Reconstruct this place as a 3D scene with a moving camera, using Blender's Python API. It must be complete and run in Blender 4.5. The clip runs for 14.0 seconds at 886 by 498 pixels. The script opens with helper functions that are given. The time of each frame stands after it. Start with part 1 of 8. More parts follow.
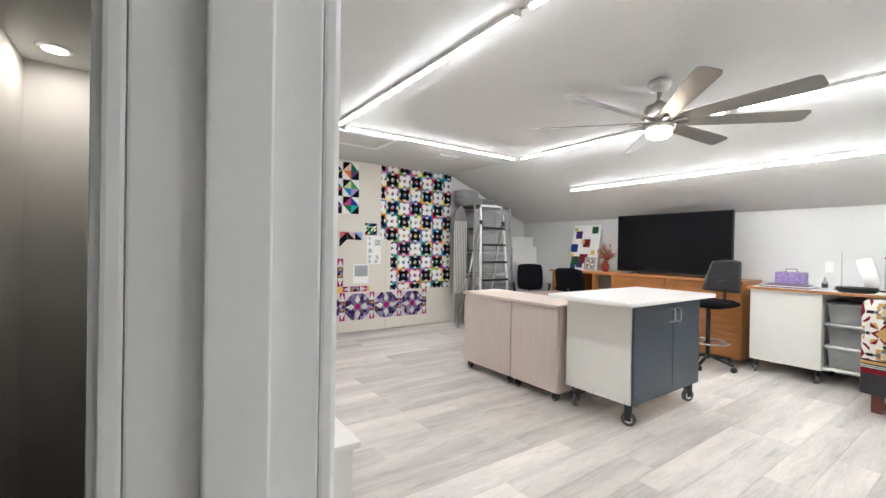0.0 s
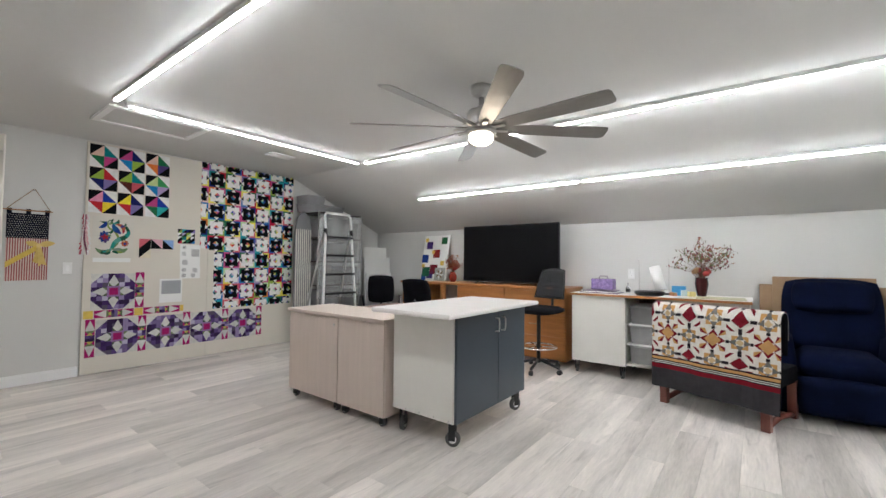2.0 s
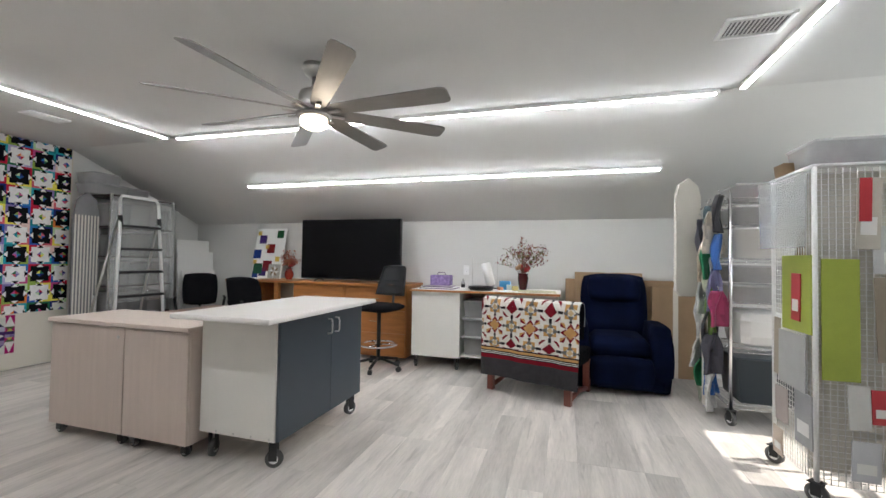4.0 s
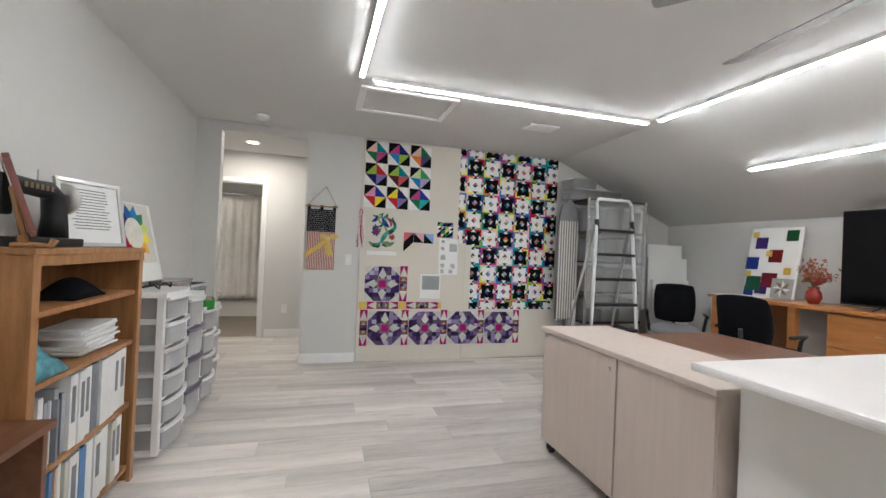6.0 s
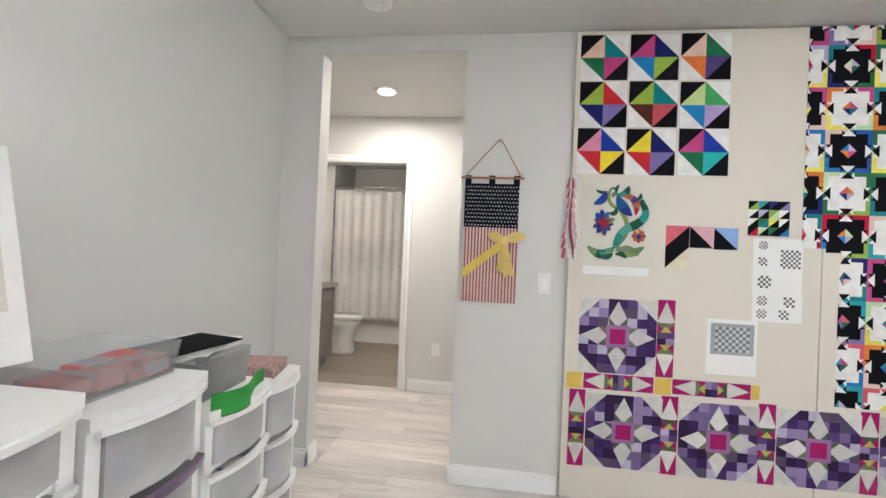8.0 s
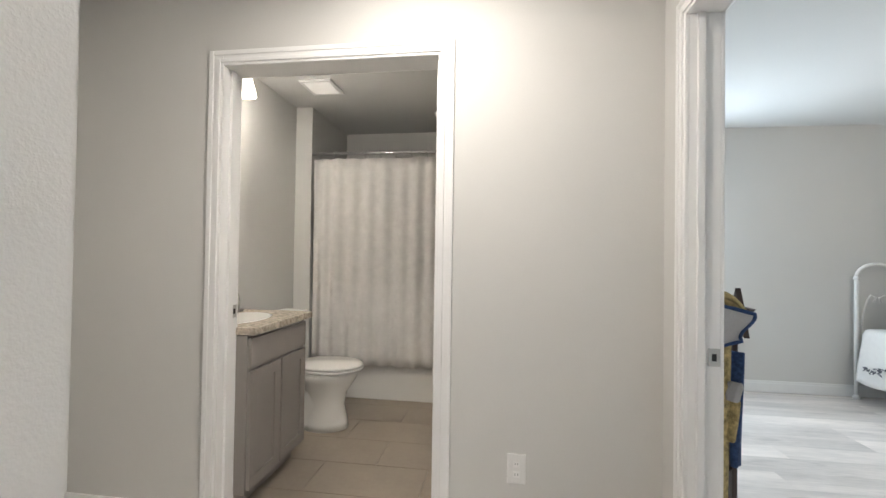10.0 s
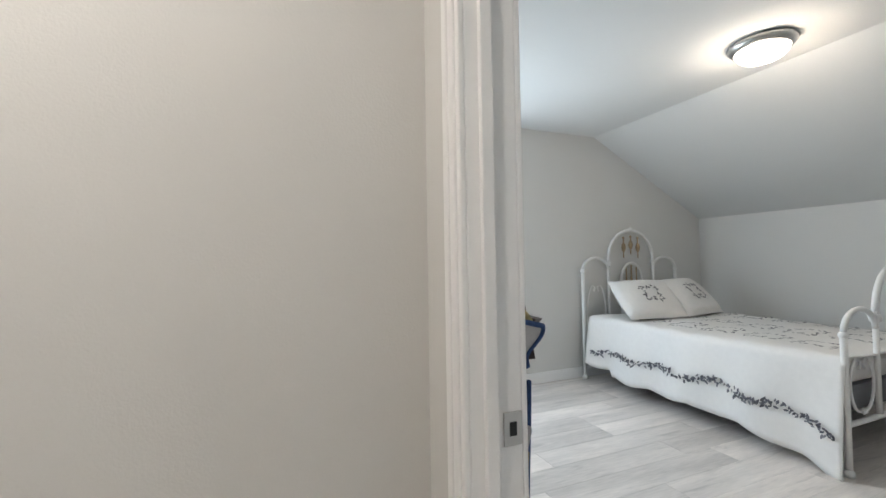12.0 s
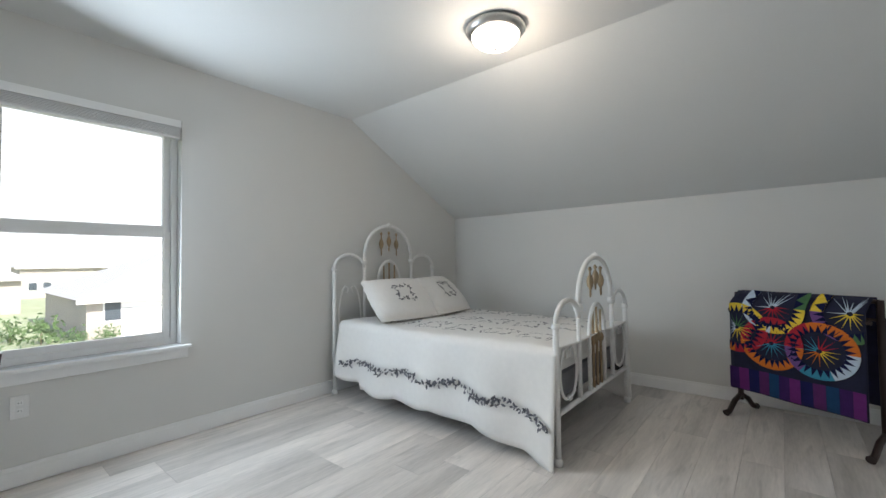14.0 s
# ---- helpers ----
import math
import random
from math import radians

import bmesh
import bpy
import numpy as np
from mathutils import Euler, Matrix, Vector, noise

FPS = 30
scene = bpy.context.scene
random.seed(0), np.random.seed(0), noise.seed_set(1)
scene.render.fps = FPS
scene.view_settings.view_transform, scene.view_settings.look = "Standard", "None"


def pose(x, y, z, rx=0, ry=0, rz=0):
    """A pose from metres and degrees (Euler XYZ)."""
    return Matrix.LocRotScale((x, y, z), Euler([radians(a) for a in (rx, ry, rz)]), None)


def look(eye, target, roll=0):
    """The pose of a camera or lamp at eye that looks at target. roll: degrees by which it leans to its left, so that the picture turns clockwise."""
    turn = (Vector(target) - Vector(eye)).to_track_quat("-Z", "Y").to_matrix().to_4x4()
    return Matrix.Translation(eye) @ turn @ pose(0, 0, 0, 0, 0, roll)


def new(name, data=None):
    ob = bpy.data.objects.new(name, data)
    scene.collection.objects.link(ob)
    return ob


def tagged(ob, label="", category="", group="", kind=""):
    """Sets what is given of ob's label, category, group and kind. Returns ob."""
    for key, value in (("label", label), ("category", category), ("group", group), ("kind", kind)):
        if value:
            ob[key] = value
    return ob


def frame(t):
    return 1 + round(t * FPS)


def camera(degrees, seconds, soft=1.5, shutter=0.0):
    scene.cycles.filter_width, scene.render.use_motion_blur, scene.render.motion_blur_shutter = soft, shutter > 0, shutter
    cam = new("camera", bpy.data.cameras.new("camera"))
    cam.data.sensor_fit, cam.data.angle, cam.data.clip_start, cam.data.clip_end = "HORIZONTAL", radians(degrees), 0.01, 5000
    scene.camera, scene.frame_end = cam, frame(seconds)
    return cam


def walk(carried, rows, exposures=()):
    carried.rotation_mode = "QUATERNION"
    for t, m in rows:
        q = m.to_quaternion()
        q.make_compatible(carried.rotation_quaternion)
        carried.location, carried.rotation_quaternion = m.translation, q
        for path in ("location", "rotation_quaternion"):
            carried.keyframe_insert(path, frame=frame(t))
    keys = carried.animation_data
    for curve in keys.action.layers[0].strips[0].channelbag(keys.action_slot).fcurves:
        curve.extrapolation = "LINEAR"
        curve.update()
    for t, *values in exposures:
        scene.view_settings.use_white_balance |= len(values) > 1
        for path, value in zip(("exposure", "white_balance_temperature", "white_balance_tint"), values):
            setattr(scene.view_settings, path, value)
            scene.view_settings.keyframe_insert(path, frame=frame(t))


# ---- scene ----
cam = camera(94.5, 14.0)
PATH = [
    (0, (0.26, 0.971, 1.228), (1.408, 2.608, 1.222), 0.9),
    (0.5, (0.382, 1.029, 1.251), (1.752, 2.485, 1.274), 0.7),
    (1, (0.509, 1.073, 1.223), (1.955, 2.453, 1.263), 0.7),
    (1.5, (0.668, 1.056, 1.213), (2.126, 2.424, 1.264), 0.6),
    (2, (0.778, 0.967, 1.205), (2.365, 2.183, 1.269), 0.6),
    (2.2, (0.8, 0.939, 1.211), (2.51, 1.975, 1.279), 0.3),
    (4.3, (1.036, 0.959, 1.214), (2.951, 1.531, 1.267), 0.9),
    (4.5, (1.103, 1.046, 1.188), (2.946, 1.821, 1.243), 1.1),
    (5, (1.28, 1.291, 1.208), (2.854, 2.524, 1.26), 1.7),
    (5.5, (1.466, 1.583, 1.202), (2.574, 3.248, 1.239), 2.3),
    (6, (1.501, 1.967, 1.231), (2.059, 3.888, 1.246), 2.5),
    (6.5, (1.497, 2.474, 1.254), (1.636, 4.47, 1.257), 2.4),
    (7, (1.581, 3.053, 1.249), (1.473, 5.05, 1.248), 2.2),
    (7.5, (1.57, 3.624, 1.287), (1.373, 5.615, 1.29), 2.3),
    (8, (1.474, 4.262, 1.253), (1.238, 6.248, 1.263), 2.5),
    (8.5, (1.279, 4.914, 1.271), (0.977, 6.891, 1.243), 1.0),
    (10.8, (0.906, 6.615, 1.187), (0.733, 8.607, 1.248), 0.1),
    (11, (0.947, 6.701, 1.191), (0.897, 8.7, 1.252), -0.1),
    (11.5, (1.08, 6.902, 1.217), (1.41, 8.874, 1.255), -0.5),
    (12, (1.262, 7.037, 1.182), (2.015, 8.889, 1.24), -0.9),
    (12.5, (1.467, 7.094, 1.175), (2.618, 8.729, 1.228), -1.2),
    (13, (1.622, 7.196, 1.2), (3.021, 8.624, 1.252), -1.1),
    (13.5, (1.859, 7.29, 1.158), (3.362, 8.609, 1.21), -1.1),
    (14, (1.953, 7.314, 1.112), (3.494, 8.587, 1.175), -0.8),
]

EXPOSURES = [(0, 1.35), (0.6, 0.93), (2.2, 0.83), (4.5, 0.62), (5.2, 0.75), (6, 0.9), (7.5, 1.4), (8.7, 1.35), (10.8, 1.15), (12.0, 1.0), (13.0, 0.9), (14, 0.85)]
walk(cam, [(t, look(eye, target, roll)) for t, eye, target, roll in PATH], EXPOSURES)

# ---- world, sun, large lights ----
world = bpy.data.worlds.new("sky")
scene.world = world
world.use_nodes = True
wn = world.node_tree
sky = wn.nodes.new("ShaderNodeTexSky")
sky.sky_type = "NISHITA"
sky.sun_disc = False
sky.sun_elevation = radians(42)
sky.sun_rotation = radians(176)
wn.nodes["Background"].inputs[1].default_value = 0.15
wn.links.new(sky.outputs[0], wn.nodes["Background"].inputs[0])

sun = new("sun", bpy.data.lights.new("sun", "SUN"))
sun.data.energy, sun.data.angle, sun.data.color = 5.0, radians(0.5), (1, 0.95, 0.87)
sun.matrix_world = look((0, 0, 0), (-0.07, 0.74, -0.67))


def area(name, x, y, z, target, w, h, energy, color=(1, 1, 1)):
    ob = new(name, bpy.data.lights.new(name, "AREA"))
    ob.data.shape, ob.data.size, ob.data.size_y = "RECTANGLE", w, h
    ob.data.energy, ob.data.color = energy, color
    ob.matrix_world = look((x, y, z), target)
    return ob


# daylight in the two window openings
area("bedroom_window_daylight", 2.49, 10.22, 1.36, (4.0, 6, 1.15), 0.8, 1.25, 17, (0.74, 0.87, 1.0))
area("back_window_daylight", 4.2, -2.17, 1.5, (4.2, 3, 1.2), 0.8, 1.0, 10, (0.9, 0.95, 1.0))


def bulb(name, x, y, z, energy, color, size=0.05):
    ob = new(name, bpy.data.lights.new(name, "POINT"))
    ob.data.energy, ob.data.color, ob.data.shadow_soft_size = energy, color, size
    ob.location = (x, y, z)
    return ob


WARM = (1.0, 0.92, 0.84)


def downward(name, x, y, z, energy, size):
    ob = new(name, bpy.data.lights.new(name, "AREA"))
    ob.data.shape, ob.data.size, ob.data.energy, ob.data.color = "DISK", size, energy, WARM
    ob.location = (x, y, z)
    return ob


downward("hall_downlight_bulb", 0.64, 7.25, 2.418, 8.5, 0.12)
downward("stair_downlight_bulb", -0.27, 4.48, 2.418, 1.3, 0.12)
bulb("bedroom_lamp_bulb", 3.92, 8.53, 2.22, 5, (1.0, 0.86, 0.72), 0.09)
bulb("bathroom_sconce_bulb", -0.58, 8.50, 2.13, 2.6, (1.0, 0.93, 0.85), 0.06)
bulb("bathroom_sconce_bulb_b", -0.58, 8.16, 2.13, 2.2, (1.0, 0.93, 0.85), 0.06)
bulb("fan_lamp_bulb", 3.19, 2.49, 2.0, 1.6, (1.0, 0.86, 0.7), 0.07)


# ---- materials ----
def mat(name, color, rough=0.5, metal=0.0, var=0.12, scale=6.0, bump=0.02, fine=180.0, stretch=(1, 1, 1), emit=0.0, random_tint=0.0, attr=False, alpha=None, trans=0.0, shift=False):
    m = bpy.data.materials.new(name)
    m.use_nodes = True
    nt = m.node_tree
    n, l = nt.nodes, nt.links
    b = n["Principled BSDF"]
    b.inputs["Roughness"].default_value = rough
    b.inputs["Metallic"].default_value = metal
    co = n.new("ShaderNodeTexCoord")
    mp = n.new("ShaderNodeMapping")
    mp.inputs["Scale"].default_value = stretch
    l.new(co.outputs["Object"], mp.inputs[0])
    if shift:
        own = n.new("ShaderNodeObjectInfo")
        far = n.new("ShaderNodeVectorMath")
        far.operation = "SCALE"
        far.inputs[0].default_value = (37, 91, 13)
        l.new(own.outputs["Random"], far.inputs["Scale"])
        l.new(far.outputs[0], mp.inputs["Location"])
    big = n.new("ShaderNodeTexNoise")
    big.inputs["Scale"].default_value = scale
    big.inputs["Detail"].default_value = 6
    small = n.new("ShaderNodeTexNoise")
    small.inputs["Scale"].default_value = fine
    small.inputs["Detail"].default_value = 2
    l.new(mp.outputs[0], big.inputs[0])
    l.new(mp.outputs[0], small.inputs[0])
    mix = n.new("ShaderNodeMath")
    mix.operation = "MULTIPLY_ADD"
    l.new(small.outputs[0], mix.inputs[0])
    mix.inputs[1].default_value = 0.35
    l.new(big.outputs[0], mix.inputs[2])
    last = mix
    if random_tint:
        info = n.new("ShaderNodeObjectInfo")
        add = n.new("ShaderNodeMath")
        add.operation = "MULTIPLY_ADD"
        l.new(info.outputs["Random"], add.inputs[0])
        add.inputs[1].default_value = random_tint
        l.new(mix.outputs[0], add.inputs[2])
        last = add
    rng = n.new("ShaderNodeMapRange")
    rng.inputs[1].default_value, rng.inputs[2].default_value = 0.35, 1.0 + random_tint
    rng.inputs[3].default_value, rng.inputs[4].default_value = 1 - var, 1 + var
    l.new(last.outputs[0], rng.inputs[0])
    mul = n.new("ShaderNodeVectorMath")
    mul.operation = "SCALE"
    if attr:
        at = n.new("ShaderNodeAttribute")
        at.attribute_name = "col"
        l.new(at.outputs["Color"], mul.inputs[0])
    else:
        mul.inputs[0].default_value = color
    l.new(rng.outputs[0], mul.inputs["Scale"])
    l.new(mul.outputs[0], b.inputs["Base Color"])
    if bump:
        bp = n.new("ShaderNodeBump")
        bp.inputs["Strength"].default_value = min(1, bump * 10)
        bp.inputs["Distance"].default_value = 0.002
        l.new(small.outputs[0], bp.inputs["Height"])
        l.new(bp.outputs[0], b.inputs["Normal"])
    if emit:
        b.inputs["Emission Color"].default_value = (*color, 1)
        b.inputs["Emission Strength"].default_value = emit
    if trans:
        b.inputs["Transmission Weight"].default_value = trans
    if alpha is not None:
        b.inputs["Alpha"].default_value = alpha
    return m


M = {}
M["wall"] = mat("wall_paint", (0.67, 0.665, 0.645), 0.7, var=0.03, scale=1.2, bump=0.03, fine=220)
M["ceiling"] = mat("ceiling_paint", (0.68, 0.68, 0.665), 0.85, var=0.035, scale=1.0, bump=0.05, fine=130)
M["white"] = mat("white_trim_paint", (0.86, 0.86, 0.855), 0.35, var=0.03, bump=0.006)
M["led"] = mat("led_tube", (0.935, 0.965, 1.0), 0.4, var=0, bump=0, emit=29)
M["lamp"] = mat("lamp_glass", (1.0, 0.9, 0.77), 0.4, var=0, bump=0, emit=3.2)
M["fanlamp"] = mat("fan_lamp_glass", (1.0, 0.86, 0.68), 0.4, var=0, bump=0, emit=4)
M["plank"] = mat("vinyl_plank", (0.66, 0.615, 0.575), 0.36, var=0.46, scale=2.6, fine=30, stretch=(0.4, 3.2, 1), bump=0.008, random_tint=0.35, shift=True)
pn = M["plank"].node_tree
grain = pn.nodes.new("ShaderNodeTexNoise")
grain.inputs["Scale"].default_value, grain.inputs["Detail"].default_value, grain.inputs["Distortion"].default_value = 4.5, 8, 1.6
streak = pn.nodes.new("ShaderNodeMapRange")
streak.inputs[1].default_value, streak.inputs[2].default_value, streak.inputs[3].default_value, streak.inputs[4].default_value = 0.56, 0.74, 1.0, 0.76
tint = pn.nodes.new("ShaderNodeVectorMath")
tint.operation = "SCALE"
into = pn.nodes["Principled BSDF"].inputs["Base Color"]
before = into.links[0].from_socket
spread = [n for n in pn.nodes if n.bl_idname == "ShaderNodeMapping"][0]
pn.links.new(spread.outputs[0], grain.inputs[0])
pn.links.new(grain.outputs[0], streak.inputs[0])
pn.links.new(before, tint.inputs[0])
pn.links.new(streak.outputs[0], tint.inputs["Scale"])
pn.links.new(tint.outputs[0], into)
M["tile"] = mat("bath_tile", (0.36, 0.31, 0.25), 0.45, var=0.14, scale=4, fine=40, bump=0.01, random_tint=0.15)
M["grout"] = mat("floor_joint", (0.44, 0.41, 0.38), 0.8, var=0.1)
M["steel"] = mat("brushed_steel", (0.55, 0.54, 0.52), 0.32, 1.0, var=0.05, stretch=(1, 1, 8), bump=0.004)
M["chrome"] = mat("chrome", (0.75, 0.75, 0.76), 0.12, 1.0, var=0.02, bump=0)
M["blade"] = mat("fan_blade", (0.23, 0.22, 0.205), 0.4, 0.35, var=0.08, stretch=(1, 6, 1))
M["black"] = mat("black_plastic", (0.012, 0.012, 0.013), 0.45, var=0.2)
M["blackfab"] = mat("black_fabric", (0.007, 0.007, 0.009), 0.9, var=0.3, bump=0.06, fine=400)
M["screen"] = mat("tv_screen", (0.004, 0.004, 0.005), 0.16, var=0.0, bump=0)
M["screen"].node_tree.nodes["Principled BSDF"].inputs["Specular IOR Level"].default_value = 0.2
M["rubber"] = mat("grey_rubber", (0.09, 0.09, 0.09), 0.6)
M["melamine"] = mat("white_melamine", (0.76, 0.745, 0.70), 0.38, var=0.03, bump=0.004)
M["top"] = mat("white_worktop", (0.83, 0.80, 0.78), 0.28, var=0.03, bump=0.003)
M["pale"] = mat("pale_maple_laminate", (0.62, 0.52, 0.46), 0.45, var=0.07, scale=5, fine=90, stretch=(6, 6, 0.5), bump=0.006)
M["slate"] = mat("slate_blue_laminate", (0.052, 0.068, 0.085), 0.38, var=0.06, bump=0.004)
M["oak"] = mat("oak_wood", (0.36, 0.17, 0.065), 0.42, var=0.35, scale=7, fine=70, stretch=(5, 5, 0.5), bump=0.012)
M["orange"] = mat("honey_wood", (0.42, 0.17, 0.05), 0.4, var=0.25, scale=6, fine=60, stretch=(5, 0.6, 5), bump=0.01)
M["walnut"] = mat("brown_wood", (0.15, 0.062, 0.032), 0.38, var=0.3, scale=6, fine=60, stretch=(5, 0.6, 5), bump=0.01)
M["darkwood"] = mat("dark_wood", (0.035, 0.018, 0.016), 0.35, var=0.3, stretch=(4, 4, 0.6))
M["redwood"] = mat("cherry_wood", (0.17, 0.05, 0.035), 0.35, var=0.25, stretch=(4, 4, 0.6))
M["card"] = mat("cardboard", (0.36, 0.24, 0.14), 0.85, var=0.12, bump=0.03)
M["plaque_tan"] = mat("tan_felt_board", (0.42, 0.25, 0.13), 0.8, var=0.15)
M["velvet"] = mat("navy_velvet", (0.003, 0.006, 0.022), 0.95, var=0.5, scale=5, bump=0.06, fine=300)
for soft_cloth in ("velvet", "blackfab"):
    M[soft_cloth].node_tree.nodes["Principled BSDF"].inputs["Specular IOR Level"].default_value = 0.08
M["greyfab"] = mat("grey_fabric", (0.22, 0.22, 0.23), 0.9, var=0.15, bump=0.06, fine=350)
M["cream"] = mat("cream_cloth", (0.68, 0.65, 0.58), 0.85, var=0.05, bump=0.04, fine=300)
M["foamboard"] = mat("design_wall_board", (0.70, 0.655, 0.575), 0.9, var=0.035, scale=2, bump=0.03, fine=250)
M["paper"] = mat("white_paper", (0.82, 0.82, 0.80), 0.7, var=0.02, bump=0.005)
M["cloth"] = mat("patch_cloth", (1, 1, 1), 0.88, var=0.14, scale=25, bump=0.05, fine=420, attr=True)
M["cloth"].node_tree.nodes["Principled BSDF"].inputs["Specular IOR Level"].default_value = 0.08
M["paint"] = mat("coloured_surface", (1, 1, 1), 0.5, var=0.08, scale=12, bump=0.01, attr=True)
M["linen"] = mat("white_coverlet", (0.80, 0.785, 0.76), 0.9, var=0.03, scale=30, bump=0.07, fine=160)
M["iron"] = mat("white_enamel_iron", (0.78, 0.775, 0.76), 0.4, var=0.07, scale=20, bump=0.01)
M["brass"] = mat("antique_brass", (0.36, 0.27, 0.17), 0.35, 0.9, var=0.2, scale=20)
M["curtain"] = mat("shower_curtain", (0.72, 0.70, 0.68), 0.8, var=0.08, scale=18, bump=0.03, fine=90)
M["ceramic"] = mat("white_ceramic", (0.82, 0.81, 0.78), 0.12, var=0.01, bump=0)
M["vanity"] = mat("taupe_cabinet_paint", (0.30, 0.275, 0.255), 0.45, var=0.05)
M["granite"] = mat("granite", (0.5, 0.44, 0.36), 0.25, var=0.6, scale=45, fine=160, bump=0.002)
M["mirror"] = mat("mirror_glass", (0.9, 0.9, 0.9), 0.01, 1.0, var=0, bump=0)
M["plastic"] = mat("translucent_plastic", (0.74, 0.74, 0.75), 0.3, var=0.12, scale=9, bump=0.008, alpha=0.45)
M["whiteplastic"] = mat("white_plastic", (0.80, 0.80, 0.79), 0.35, var=0.03, bump=0.004)
M["purpleplastic"] = mat("purple_plastic", (0.16, 0.11, 0.18), 0.35)
M["clear"] = mat("clear_film", (0.8, 0.82, 0.82), 0.12, var=0.05, bump=0.01, alpha=0.28)
M["glass"] = mat("window_glass", (1, 1, 1), 0.0, var=0, bump=0, alpha=0.06)
M["roof"] = mat("roof_shingle", (0.42, 0.42, 0.44), 0.9, var=0.15, scale=3, fine=12)
M["brick"] = mat("pale_brick", (0.45, 0.40, 0.36), 0.9, var=0.2, scale=4, fine=14)
# lawn green lightened to put the washed-out outdoor glare into its colour
M["grass"] = mat("lawn", (0.34, 0.38, 0.24), 0.95, var=0.3, scale=0.8, fine=9)
M["concrete"] = mat("concrete", (0.66, 0.64, 0.60), 0.9, var=0.1, scale=1)
M["leaf"] = mat("leaves", (1, 1, 1), 0.7, var=0.25, scale=30, bump=0.02, attr=True)


# ---- building helpers ----
def add_box(bm, x0, x1, y0, y1, z0, z1, bev=0.0, rot=None, at=None):
    m = Matrix.LocRotScale(((x0 + x1) / 2, (y0 + y1) / 2, (z0 + z1) / 2), None, (abs(x1 - x0), abs(y1 - y0), abs(z1 - z0)))
    if rot is not None:
        m = rot @ m
    r = bmesh.ops.create_cube(bm, size=1, matrix=m)
    if bev:
        edges = list({e for v in r["verts"] for e in v.link_edges})
        bmesh.ops.bevel(bm, geom=edges, offset=bev, segments=2, affect="EDGES", profile=0.6)
    return bm


def box(x0, x1, y0, y1, z0, z1, bev=0.0):
    return add_box(bmesh.new(), x0, x1, y0, y1, z0, z1, bev)


def add_tube(bm, pts, r, seg=10, closed=False, radii=None):
    pts = [Vector(p) for p in pts]
    rings, side = [], None
    for i, p in enumerate(pts):
        a = pts[i - 1] if i or closed else p
        b = pts[(i + 1) % len(pts)] if i < len(pts) - 1 or closed else p
        d = (b - a).normalized()
        if side is None:
            side = d.orthogonal().normalized()
        side = (side - d * side.dot(d))
        side = side.normalized() if side.length > 1e-6 else d.orthogonal().normalized()
        up = d.cross(side)
        rr = radii[i] if radii else r
        rings.append([bm.verts.new(p + rr * (math.cos(k * 2 * math.pi / seg) * side + math.sin(k * 2 * math.pi / seg) * up)) for k in range(seg)])
    n = len(rings)
    for i in range(n if closed else n - 1):
        a, b = rings[i], rings[(i + 1) % n]
        for k in range(seg):
            f = bm.faces.new((a[k], a[(k + 1) % seg], b[(k + 1) % seg], b[k]))
            f.smooth = True
    if not closed:
        bm.faces.new(rings[0][::-1])
        bm.faces.new(rings[-1])
    return bm


def tube(pts, r, seg=10, closed=False, radii=None):
    return add_tube(bmesh.new(), pts, r, seg, closed, radii)


def add_lathe(bm, profile, cx=0, cy=0, cz=0, seg=24, m=None):
    rings = []
    for r, z in profile:
        ring = []
        for k in range(seg):
            a = 2 * math.pi * k / seg
            p = Vector((cx + r * math.cos(a), cy + r * math.sin(a), cz + z))
            ring.append(bm.verts.new(m @ p if m else p))
        rings.append(ring)
    for a, b in zip(rings, rings[1:]):
        for k in range(seg):
            f = bm.faces.new((a[k], a[(k + 1) % seg], b[(k + 1) % seg], b[k]))
            f.smooth = True
    bm.faces.new(rings[0][::-1])
    bm.faces.new(rings[-1])
    return bm


def lathe(profile, cx=0, cy=0, cz=0, seg=24, m=None):
    return add_lathe(bmesh.new(), profile, cx, cy, cz, seg, m)


def mesh_of(name, bm, material):
    bmesh.ops.recalc_face_normals(bm, faces=bm.faces[:])
    me = bpy.data.meshes.new(name)
    bm.to_mesh(me)
    bm.free()
    for m in material if isinstance(material, (list, tuple)) else [material]:
        me.materials.append(M[m] if isinstance(m, str) else m)
    return me


def part(name, bm, material, parent=None, label=""):
    ob = new(name, mesh_of(name, bm, material))
    if parent is not None:
        ob.parent = parent
    if label:
        tagged(ob, label)
    return ob


def thing(name, label, category, at=(0, 0, 0), rz=0.0, group="", kind=""):
    ob = new(name)
    ob.empty_display_size = 0.1
    ob.matrix_basis = pose(*at, 0, 0, rz)
    return tagged(ob, label, category, group, kind)


def single(name, bm, material, label, category, group="", kind=""):
    return tagged(part(name, bm, material), label, category, group, kind)


def structure(name, bm, material, label, category="wall"):
    return tagged(part(name, bm, material), label, category, "", "structure")


def grid_cloth(fn, nu, nv, thick=0.006):
    """A sheet fn(u, v) with u, v from 0 to 1, given thickness."""
    bm = bmesh.new()
    vs = [[bm.verts.new(fn(i / nu, j / nv)) for j in range(nv + 1)] for i in range(nu + 1)]
    for i in range(nu):
        for j in range(nv):
            bm.faces.new((vs[i][j], vs[i + 1][j], vs[i + 1][j + 1], vs[i][j + 1])).smooth = True
    bmesh.ops.recalc_face_normals(bm, faces=bm.faces[:])
    if thick:
        bmesh.ops.solidify(bm, geom=bm.faces[:], thickness=thick)
    return bm


